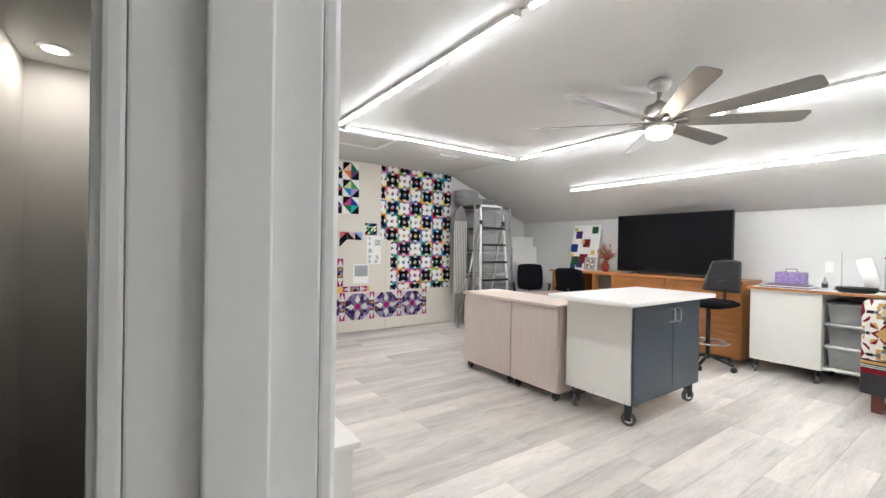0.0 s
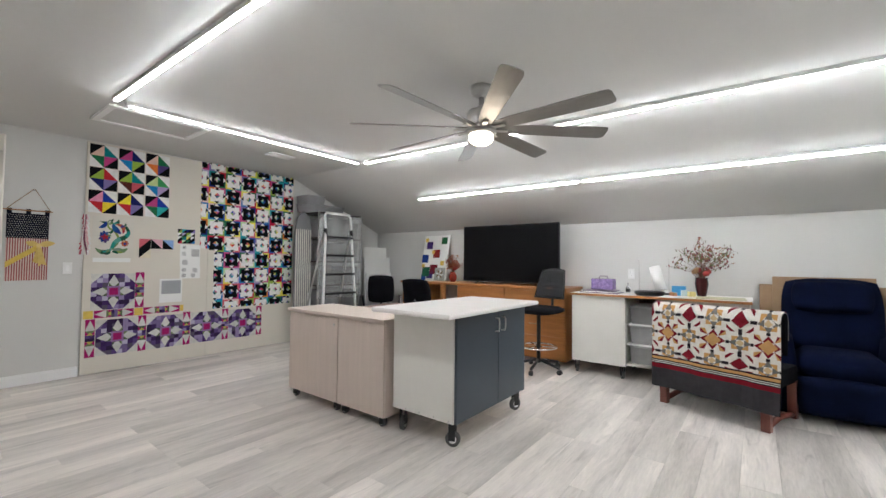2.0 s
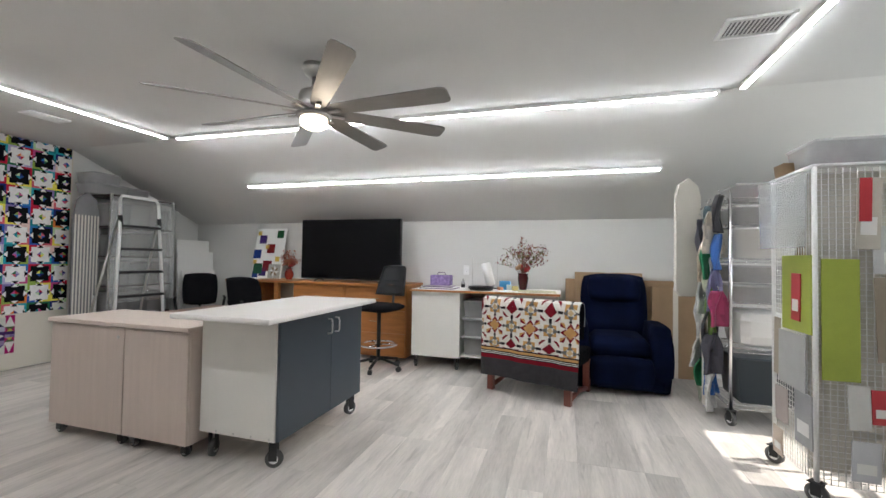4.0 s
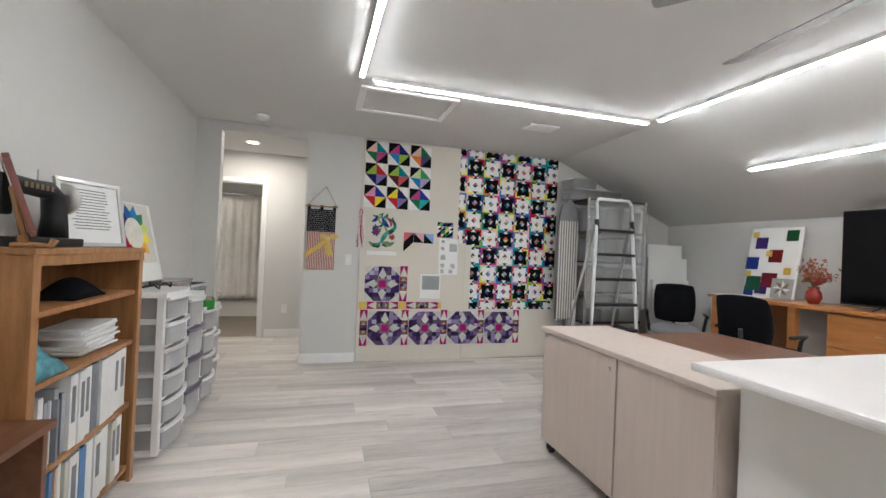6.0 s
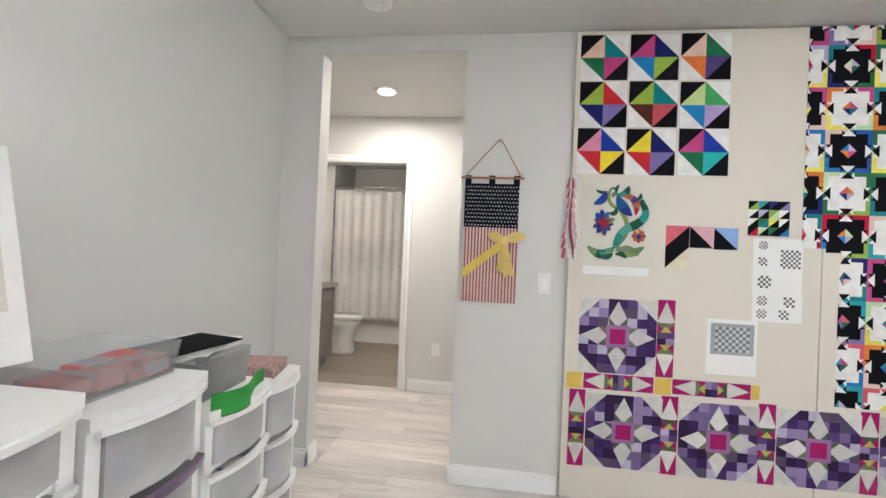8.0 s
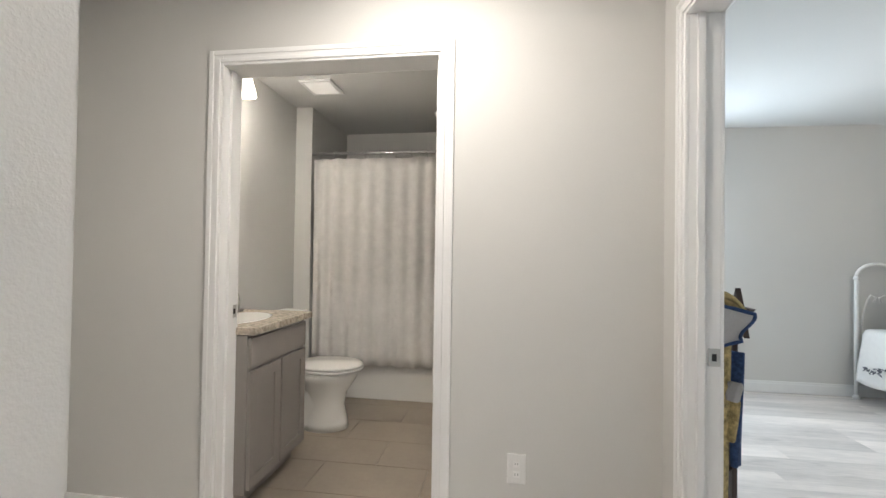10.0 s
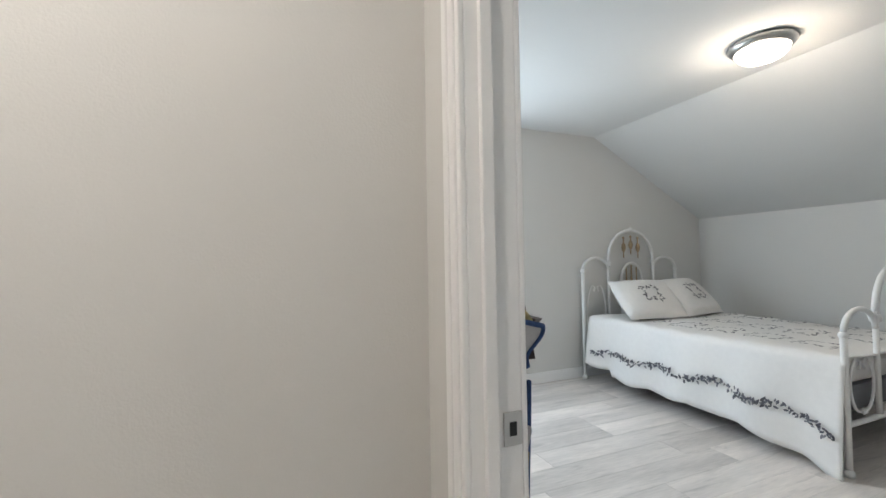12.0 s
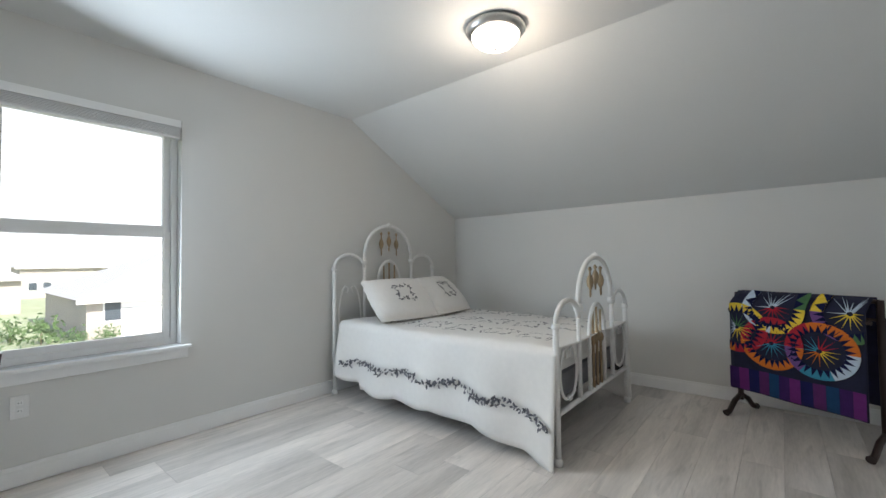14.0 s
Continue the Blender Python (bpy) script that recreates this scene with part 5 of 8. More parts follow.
def plate(name, m, label, slots):
    t = thing(name, label, "switch" if "switch" in name else "outlet")
    t.matrix_basis = m
    part("plate", box(-0.036, 0.036, -0.006, 0, -0.058, 0.058, 0.003), "whiteplastic", t)
    if slots:
        for z in (-0.02, 0.02):
            part("socket", box(-0.013, 0.013, -0.008, -0.006, z - 0.012, z + 0.012, 0.002), "white", t)
            for x in (-0.005, 0.005):
                part("slot", box(x - 0.001, x + 0.001, -0.0085, -0.0075, z - 0.004, z + 0.004), "black", t)
    else:
        part("rocker", box(-0.015, 0.015, -0.010, -0.006, -0.03, 0.03, 0.002), "white", t)


plate("light_switch", pose(1.755, 6.479, 1.105), "white rocker light switch on the wall", False)
plate("wall_outlet", pose(1.02, 7.856, 0.38), "white duplex wall outlet", True)
plate("wall_outlet", pose(2.20, 10.349, 0.40), "white duplex wall outlet", True)
plate("wall_outlet", pose(5.999, 2.15, 1.09, 0, 0, -90), "white duplex wall outlet above the desk", True)

# ---- honey wood credenza, TV ----
cr = thing("credenza", "long honey wood credenza desk along the knee wall", "desk")
part("desktop", box(5.42, 5.985, 2.72, 5.35, 0.885, 0.915, 0.004), "orange", cr)
for y0, y1 in ((2.74, 3.55), (3.56, 4.30), (4.92, 5.33)):
    part("body", box(5.47, 5.98, y0, y1, 0.05, 0.884, 0.003), "orange", cr)
    n = 3
    for k in range(n):
        d = part("drawer", box(5.45, 5.469, y0 + 0.01, y1 - 0.01, 0.07 + k * 0.27, 0.07 + (k + 1) * 0.27 - 0.01, 0.003), "orange", cr)
        part("pull", tube([(5.452, (y0 + y1) / 2 - 0.05, 0.2 + k * 0.27), (5.43, (y0 + y1) / 2 - 0.045, 0.2 + k * 0.27), (5.43, (y0 + y1) / 2 + 0.045, 0.2 + k * 0.27), (5.452, (y0 + y1) / 2 + 0.05, 0.2 + k * 0.27)], 0.005, 6), "brass", d)
part("leg", box(5.44, 5.50, 4.52, 4.58, 0, 0.885, 0.003), "orange", cr)
single("cutting_mat", box(5.44, 5.80, 4.95, 5.33, 0.916, 0.921, 0.001), "paper", "white mat lying on the desk", "mat")
tv = thing("television", "large black flat-screen television on the credenza", "television")
part("bezel", box(5.63, 5.67, 2.89, 4.31, 0.945, 1.715, 0.005), "black", tv)
part("screen", box(5.626, 5.6295, 2.898, 4.302, 0.96, 1.707), "screen", tv, "dark glossy switched-off screen")
for y in (3.15, 4.05):
    part("foot", tube([(5.54, y, 0.922), (5.65, y, 0.95), (5.76, y, 0.922)], 0.007, 6), "black", tv)
po = thing("colour_block_board", "white board with coloured patchwork squares", "craft board")
po.matrix_basis = Matrix.Translation((5.80, 5.03, 0.917)) @ Euler((0, radians(10), 0)).to_matrix().to_4x4()
part("board", box(0, 0.012, -0.26, 0.24, 0, 0.72, 0.002), "paper", po)
P = []
for u, v, s, c in ((-.22, .58, .11, (.02, .1, .04)), (.06, .5, .12, (.06, .03, .16)), (-.1, .36, .13, (.2, .02, .02)), (.12, .28, .13, (.02, .05, .25)), (.07, .06, .15, (.02, .09, .05)), (-.08, .1, .15, (.18, .02, .03)), (.16, .62, .06, YEL), (.0, .42, .06, YEL), (-.2, .24, .07, YEL), (.18, .2, .06, YEL), (.0, .03, .12, (.05, .03, .14)), (.13, .0, .1, (.02, .05, .2)), (-.24, .0, .2, (.4, .4, .38))):
    P.append(rect(u, v, u + s, v + s, c, len(P) % 5))
for k in range(8):
    P.append(([(-.14, .1), (-.14 + .09 * math.cos(k * .785), .1 + .09 * math.sin(k * .785)), (-.14 + .05 * math.cos(k * .785 + .5), .1 + .05 * math.sin(k * .785 + .5))], (.25, .16, .1) if k % 2 else W, 6))
for piece_ in P[:13]:
    patches("square", [piece_], lambda u, v, h: Vector((-h, u, v)), po)
patches("star", P[13:], lambda u, v, h: Vector((-h, u, v)), po, label="brown and white cloth star")


def bouquet(name, label, at, vase_prof, vase_m, spread, height, n, pal, seed, zoff):
    t = thing(name, label, "vase", at)
    part("vase", lathe(vase_prof), vase_m, t)
    rr = random.Random(seed)
    st, lf = bmesh.new(), bmesh.new()
    for k in range(n):
        a = rr.uniform(0, 6.28)
        r = spread * rr.random() ** 0.6
        top = Vector((r * math.cos(a) * 0.7, r * math.sin(a), zoff + height * (0.35 + 0.65 * rr.random()) * (1.05 - 0.4 * (r / spread) ** 2)))
        mid = Vector((top.x * 0.35, top.y * 0.35, zoff + (top.z - zoff) * 0.55))
        add_tube(st, [(0, 0, zoff - 0.03), mid, top], 0.0018, 5)
        for q in range(11):
            f = rr.uniform(0.35, 1.05)
            p = mid.lerp(top, f) + Vector((rr.gauss(0, .013), rr.gauss(0, .018), rr.gauss(0, .014)))
            s = rr.uniform(0.008, 0.02)
            m = Matrix.Translation(p) @ Euler((rr.uniform(0, 6), rr.uniform(0, 6), rr.uniform(0, 6))).to_matrix().to_4x4()
            v = [lf.verts.new(m @ Vector(c)) for c in ((-s, 0, 0), (0, -s * 0.5, s * 0.2), (s * 1.2, 0, 0), (0, s * 0.5, s * 0.2))]
            lf.faces.new(v)
    part("stems", st, "walnut", t)
    lay = lf.loops.layers.float_color.new("col")
    for f in lf.faces:
        c = rr.choice(pal)
        for lp in f.loops:
            lp[lay] = (*c, 1)
    part("leaves", lf, "leaf", t, "dried red and green leaves and blossoms")
    bl = bmesh.new()
    for k in range(5):
        a = k * 1.3
        bmesh.ops.create_icosphere(bl, subdivisions=2, radius=1, matrix=Matrix.Translation((0.03 * math.cos(a), 0.06 * math.sin(a), zoff + 0.05 + 0.02 * (k % 3))) @ Matrix.Diagonal((0.03, 0.033, 0.028, 1)))
    bmesh.ops.translate(bl, verts=[v for i, v in enumerate(bl.verts) if i % 3 == 0], vec=(0, 0, 0.004))
    part("blossoms", coloured(bl, lambda c: (0.32, 0.03, 0.03) if c.y < 0.02 else (0.42, 0.24, 0.12)), "leaf", t, "large red and tan silk blossoms")


bouquet("dried_flower_vase", "dark red vase with dried autumn flower arrangement", (5.75, 1.42, 0.882), [(0.0, 0), (0.04, 0), (0.045, 0.02), (0.062, 0.13), (0.055, 0.175), (0.062, 0.19), (0.05, 0.188)], mat("burgundy_glaze", (0.05, 0.008, 0.01), 0.2), 0.29, 0.42, 46, [(0.22, 0.03, 0.04), (0.12, 0.02, 0.04), (0.10, 0.13, 0.04), (0.16, 0.16, 0.07), (0.3, 0.12, 0.06)], 4, 0.18)
bouquet("orange_flower_vase", "small red vase with orange silk flowers", (5.66, 4.52, 0.917), [(0.0, 0), (0.035, 0), (0.06, 0.05), (0.055, 0.10), (0.035, 0.13), (0.042, 0.15), (0.03, 0.148)], mat("red_glaze", (0.26, 0.03, 0.02), 0.25), 0.17, 0.26, 30, [(0.42, 0.09, 0.03), (0.3, 0.04, 0.03), (0.35, 0.14, 0.06)], 6, 0.14)

# ---- white sewing desk ----
sd = thing("sewing_desk", "white rolling sewing desk with wooden top edge", "desk")
part("side_cabinet", box(5.33, 5.96, 2.06, 2.62, 0.135, 0.855, 0.003), "melamine", sd)
part("side_cabinet", box(5.40, 5.96, 1.02, 1.62, 0.135, 0.855, 0.003), "melamine", sd)
part("desktop", box(5.31, 5.985, 1.0, 2.64, 0.856, 0.88, 0.003), "top", sd)
part("edge_band", box(5.306, 5.3095, 1.0, 2.64, 0.856, 0.88), "orange", sd, "raw plywood edge")
part("bottom_shelf", box(5.36, 5.95, 1.625, 2.055, 0.15, 0.17, 0.002), "melamine", sd)
for x in (5.38, 5.90):
    for y in (2.10, 2.58, 1.08, 1.56):
        caster(sd, x, y, 0.04, 0.135, 30)
for k in range(3):
    tote("drawer_bin", 5.60, 1.84, 0.172 + 0.205 * k, 0.42, 0.38, 0.17, "clear plastic bin with white lid under the desk", material="plastic", fill=[(0.5, 0.5, 0.5), (0.35, 0.32, 0.3), (0.6, 0.58, 0.55)])
    single("bin_shelf", box(5.36, 5.95, 1.63, 2.05, 0.365 + 0.205 * k, 0.373 + 0.205 * k), "whiteplastic", "white plastic divider shelf between bins", "shelf", "bin shelves") if k < 2 else None
pc = thing("plastic_case", "clear purple case of thread and notions", "case", (5.62, 2.36, 0.915))
part("body", box(-0.07, 0.07, -0.12, 0.12, 0, 0.12, 0.01), mat("lilac_clear", (0.3, 0.22, 0.45), 0.2, var=0.5, scale=30), pc)
part("handle", tube([(0, -0.05, 0.12), (0, -0.04, 0.15), (0, 0.04, 0.15), (0, 0.05, 0.12)], 0.005, 6), "purpleplastic", pc)
for k, (m, w) in enumerate((("purpleplastic", .2), ("paper", .19), ("purpleplastic", .17))):
    o = single("pattern_book", box(-0.14, 0.14, -w, w, 0, 0.009, 0.001), m, "pattern book lying flat on the desk", "book", "books on desk")
    o.matrix_basis = pose(5.55, 2.36, 0.881 + k * 0.0105, 0, 0, 4 * k - 3)
for k in range(3):
    single("tray", lathe([(0.0, 0), (0.12, 0), (0.15, 0.018), (0.145, 0.018), (0.118, 0.004), (0.0, 0.004)], 5.50, 1.86, 0.882 + k * 0.012, 28), "black", "round black lap tray on the desk", "tray", "trays")
pt = single("paper_towel_roll", lathe([(0.0, 0), (0.055, 0), (0.055, 0.26), (0.0, 0.26)], seg=24), "paper", "white paper roll leaning on the desk", "roll")
pt.matrix_basis = pose(5.68, 1.78, 0.93, -16, 8)
for x, y, h in ((5.7, 2.0, 0.36), (5.78, 1.72, 0.38)):
    r = thing("thread_stand", "thin metal thread stand on the desk", "stand", (x, y, 0.88), group="thread stands")
    part("rod", tube([(0, 0, 0), (0, 0, h), (0, 0.015, h + 0.015)], 0.004, 6), "steel", r)
    part("base", lathe([(0.0, 0), (0.05, 0), (0.05, 0.012), (0.0, 0.014)], seg=20), "black", r)
bb = thing("spray_bottle", "small clear bottle with dark label", "bottle", (5.8, 2.14, 0.88))
part("body", lathe([(0.0, 0), (0.025, 0), (0.025, 0.06), (0.01, 0.08), (0.01, 0.11)], seg=14), "clear", bb)
part("label", lathe([(0.0255, 0.01), (0.0255, 0.045)], seg=14), "black", bb)
for k, (c, y, z, s) in enumerate((((.05, .3, .6), 1.62, .88, .1), ((.5, .6, .6), 1.56, .88, .06), ((.6, .5, .2), 1.5, .88, .05), ((.7, .3, .15), 1.66, .88, .035))):
    o = single("notion_box", coloured(box(-0.03, 0.03, -s / 1.6, s / 1.6, 0, s, 0.004), lambda p, c=c: c), "paint", "small coloured sewing notion box on the desk", "box", "notion boxes")
    o.matrix_basis = pose(5.72 - 0.03 * k, y, z, 0, 0, 15 * k)
o = single("cutting_ruler", box(-0.16, 0.16, -0.2, 0.2, 0, 0.004), mat("ruler", (0.5, 0.48, 0.3), 0.4, var=0.3, scale=40), "yellow gridded cutting ruler on the desk", "ruler")
o.matrix_basis = pose(5.55, 1.25, 0.881, 0, 0, 5)


# ---- seating ----
def star_base(t, r, z=0.09):
    for k in range(5):
        a = k * 2 * math.pi / 5 + 0.3
        leg = part("leg", tube([(0.02 * math.cos(a), 0.02 * math.sin(a), z + 0.03), (r * math.cos(a), r * math.sin(a), z - 0.02)], 0.016, 8), "black", t)
        m = pose(r * math.cos(a), r * math.sin(a), 0.028, 90, 0, math.degrees(a))
        part("wheel", lathe([(0.0, -0.02), (0.027, -0.018), (0.027, 0.018), (0.0, 0.02)], seg=14, m=m), "black", leg)


def pad(w, d, h, curve=0.0, n=8):
    bm = bmesh.new()
    add_box(bm, -w / 2, w / 2, -d / 2, d / 2, -h / 2, h / 2)
    bmesh.ops.subdivide_edges(bm, edges=bm.edges[:], cuts=n, use_grid_fill=True)
    for v in bm.verts:
        x, y, z = v.co.x / (w / 2), v.co.y / (d / 2), v.co.z / (h / 2)
        k = (1 - abs(x) ** 6) ** 0.25 if abs(x) < 1 else 0.0
        q = (1 - abs(y) ** 6) ** 0.25 if abs(y) < 1 else 0.0
        v.co.z *= 0.45 + 0.55 * k * q
        v.co.x *= 1 - 0.10 * abs(y) ** 3 - 0.03 * abs(z)
        v.co.y *= 1 - 0.10 * abs(x) ** 3 - 0.03 * abs(z)
        v.co.z += curve * x * x
    for f in bm.faces:
        f.smooth = True
    return bm


def stool():
    t = thing("drafting_stool", "black drafting stool with mesh back and foot ring", "stool", (5.13, 2.93, 0), 170)
    star_base(t, 0.27)
    part("column", tube([(0, 0, 0.09), (0, 0, 0.64)], 0.022, 12), "black", t)
    part("foot_ring", tube([(0.2 * math.cos(a * .2618), 0.2 * math.sin(a * .2618), 0.27) for a in range(24)], 0.011, 8, True), "chrome", t, "chrome foot ring")
    for k in range(3):
        a = k * 2.09
        part("spoke", tube([(0, 0, 0.27), (0.2 * math.cos(a), 0.2 * math.sin(a), 0.27)], 0.007, 6), "chrome", t)
    s = part("seat", pad(0.46, 0.46, 0.08), "blackfab", t)
    s.matrix_basis = pose(0, 0, 0.68)
    part("back_post", tube([(-0.15, 0, 0.63), (-0.27, 0, 0.68), (-0.29, 0, 0.85)], 0.016, 8), "black", t)
    b = part("backrest", grid_cloth(lambda u, v: Vector((-0.26 - 0.10 * v + 0.06 * (2 * u - 1) ** 2, (u - 0.5) * (0.38 - 0.08 * v), 0.80 + 0.33 * v)), 12, 10, 0.012), mat("black_mesh", (0.02, 0.02, 0.022), 0.8, alpha=0.8), t, "black mesh backrest")
    rim = [(-0.26 - 0.10 * v + 0.06 * (2 * u - 1) ** 2, (u - 0.5) * (0.38 - 0.08 * v), 0.80 + 0.33 * v) for u, v in [(0, 0), (0, .5), (0.02, 0.95), (.25, 1), (.5, 1), (.75, 1), (0.98, 0.95), (1, .5), (1, 0), (.75, 0), (.5, 0), (.25, 0)]]
    part("back_frame", tube(rim, 0.011, 8, True), "black", t)


stool()


def office_chair(name, label, x, y, rz, fab, seatm):
    t = thing(name, label, "chair", (x, y, 0), rz, group="office chairs")
    star_base(t, 0.29)
    part("column", tube([(0, 0, 0.09), (0, 0, 0.44)], 0.024, 12), "black", t)
    s = part("seat", pad(0.48, 0.50, 0.10), seatm, t)
    s.matrix_basis = pose(0, 0, 0.49)
    b = part("backrest", pad(0.44, 0.42, 0.08, -0.03), fab, t)
    b.matrix_basis = pose(-0.26, 0, 0.77, 0, 80, 0)
    part("back_post", tube([(-0.1, 0, 0.44), (-0.28, 0, 0.46), (-0.31, 0, 0.7)], 0.018, 8), "black", t)
    for sgn in (-1, 1):
        part("armrest", tube([(0.02, sgn * 0.25, 0.46), (0.02, sgn * 0.28, 0.64), (0.1, sgn * 0.28, 0.67), (-0.15, sgn * 0.28, 0.67)], 0.016, 8), "black", t)


office_chair("office_chair", "black padded office chair at the desk", 5.16, 4.60, 10, "blackfab", "blackfab")
office_chair("office_chair", "grey office chair with black back pad", 5.22, 5.55, 228, "blackfab", "greyfab")


# quilted chair by the desk
def quilt_chair():
    t = thing("wooden_armchair", "low cherry wood chair under a draped quilt", "chair")
    t.matrix_basis = pose(4.73, 1.27, 0, 0, 0, 70.5)
    for x in (-0.37, 0.37):
        part("leg", box(x - 0.03, x + 0.03, -0.02, 0.03, 0, 0.30, 0.004), "redwood", t)
        part("runner", tube([(x, 0.0, 0.03), (x, -0.25, 0.06), (x, -0.5, 0.03)], 0.022, 8), "redwood", t)
        part("leg", box(x - 0.03, x + 0.03, -0.53, -0.48, 0, 0.30, 0.004), "redwood", t)
    part("seat", box(-0.40, 0.40, -0.55, -0.02, 0.28, 0.42, 0.03), "blackfab", t)
    bk = part("backrest", box(-0.42, 0.42, -0.12, 0.0, 0.15, 0.80, 0.03), "blackfab", t)


quilt_chair()
qc = thing("star_quilt", "red, gold and white star quilt draped over a chair back", "quilt")
qc.matrix_basis = pose(4.73, 1.27, 0, 0, 0, 70.5)


def drape(u, v, h=0.0):
    """u across -0.5..0.5, v down from the top edge 0..1 on the outer side; negative v goes over the top."""
    x = u * 0.92 + 0.012 * math.sin(5 * u + 2 * v)
    wob = 0.012 * math.sin(14 * u + 1.5) * max(0, v) + 0.006 * math.sin(31 * u)
    if v < 0.06:
        a = (0.06 - v) / 0.06 * 0.9
        a = min(a, math.pi)
        r = 0.075 + h
        extra = max(0, (0.06 - v) / 0.06 * 0.9 - math.pi) * 0.07
        return Vector((x, -0.055 + r * math.cos(a), 0.79 + r * math.sin(a) - extra))
    return Vector((x, 0.02 + wob + h + 0.03 * (v - 0.06), 0.79 - (v - 0.06) * 0.70))


part("quilt_body", grid_cloth(lambda u, v: drape(u - 0.5, -0.38 + v * 1.36), 30, 40, 0.007), "blackfab", qc)
RED, GOLD, CH, CRM = (0.20, 0.012, 0.022), (0.55, 0.31, 0.12), (0.022, 0.02, 0.024), (0.74, 0.72, 0.67)
P = []


def fine(pts, c, layer, n=2):
    """Splits a quad so that it follows the folds."""
    a, b, cc, d = pts if len(pts) == 4 else (pts[0], pts[1], pts[2], pts[2])
    for i in range(n):
        for j in range(n):
            def L2(s, t2):
                p = (a[0] + (b[0] - a[0]) * s, a[1] + (b[1] - a[1]) * s)
                q = (d[0] + (cc[0] - d[0]) * s, d[1] + (cc[1] - d[1]) * s)
                return (p[0] + (q[0] - p[0]) * t2, p[1] + (q[1] - p[1]) * t2)
            P.append(([L2(i / n, j / n), L2((i + 1) / n, j / n), L2((i + 1) / n, (j + 1) / n), L2(i / n, (j + 1) / n)], c, layer))


GREY4 = (0.17, 0.16, 0.15)


def chair_block(kind, cu, cv, w, hh, low):
    """One quilt block about (cu, cv); pieces below the border are cut off."""
    def Q(a, b):
        return (min(max(cu + a * w, -0.5), 0.5), min(cv + b * hh, low))
    def turn(a, b, k):
        for _ in range(k):
            a, b = -b, a
        return Q(a, b)
    fine([Q(-.5, -.5), Q(.5, -.5), Q(.5, .5), Q(-.5, .5)], CRM, 0, 5)
    for k in range(4):
        if kind == "red":
            fine([turn(-.04, -.66, k), turn(.04, -.66, k), turn(.62, -.08, k), turn(.54, -.0, k)], CRM, 1, 4)
            fine([turn(.18, -.5, k), turn(.34, -.5, k), turn(.5, -.34, k), turn(.5, -.18, k)], RED, 2, 3)
            fine([turn(-.07, -.5, k), turn(.07, -.5, k), turn(.07, -.36, k), turn(-.07, -.36, k)], CH, 4, 2)
        elif kind == "gold":
            fine([turn(-.2, -.2, k), turn(0, -.5, k), turn(.2, -.2, k)], RED, 2, 3)
            fine([turn(.2, -.2, k), turn(.5, -.5, k), turn(.5, -.3, k)], RED, 2, 2)
            fine([turn(.2, -.2, k), turn(.3, -.5, k), turn(.5, -.5, k)], GOLD, 2, 2)
        else:
            fine([turn(-.14, -.14, k), turn(0, -.46, k), turn(.14, -.14, k)], GREY4, 2, 2)
            fine([turn(.16, -.5, k), turn(.5, -.5, k), turn(.5, -.16, k)], CRM, 2, 2)
            fine([turn(.02, -.3, k), turn(.3, -.3, k), turn(.3, -.02, k)], GOLD, 1, 2)
            fine([turn(-.07, -.5, k), turn(.07, -.5, k), turn(.07, -.38, k), turn(-.07, -.38, k)], CH, 4, 2)
    r = .33 if kind != "pale" else .16
    fine([turn(0, -r, 0), turn(0, -r, 1), turn(0, -r, 2), turn(0, -r, 3)], {"red": RED, "gold": GOLD, "pale": (0.60, 0.45, 0.26)}[kind], 5, 4)


for i in range(6):
    for j in range(4):
        kind = ("red" if i % 2 else "pale") if j % 2 else ("pale" if i % 2 else "gold")
        chair_block(kind, -0.42 + i * 0.19, -0.16 + j * 0.235, 0.19, 0.235, 0.60)
for v0, v1, c in ((.60, .615, CH), (.615, .645, GOLD), (.645, .66, CH), (.66, .668, CRM), (.668, .68, CH), (.68, .688, CRM), (.688, .70, CH), (.70, .75, RED), (.75, .98, (0.045, 0.043, 0.047))):
    for k in range(24):
        P.append(([(-.5 + k / 24, v0), (-.5 + (k + 1) / 24, v0), (-.5 + (k + 1) / 24, v1), (-.5 + k / 24, v1)], c, 6))
patches("patchwork", P, lambda u, v, h: drape(u, v, 0.006 + h * 1.2), qc, label="red, gold, black and cream star patchwork")


def recliner():
    t = thing("recliner", "navy blue velvet recliner armchair", "armchair")
    t.matrix_basis = pose(5.48, 0.45, 0, 0, 0, 180)
    def soft(w, d, h, m, x, y, z, ry=0):
        bm = pad(w, d, h)
        o = part(m, bm, "velvet", t)
        o.matrix_basis = pose(x, y, z, 0, ry, 0)
    part("base", box(-0.38, 0.36, -0.38, 0.38, 0.03, 0.32, 0.03), "velvet", t)
    soft(0.62, 0.56, 0.22, "seat_cushion", 0.08, 0, 0.40)
    soft(0.30, 0.56, 0.16, "foot_panel", 0.40, 0, 0.20, 90)
    for s in (-1, 1):
        soft(0.74, 0.20, 0.62, "arm", 0.02, s * 0.36, 0.31)
    soft(0.72, 0.68, 0.24, "backrest", -0.32, 0, 0.74, 78)
    soft(0.28, 0.54, 0.20, "head_cushion", -0.26, 0, 0.93, 80)


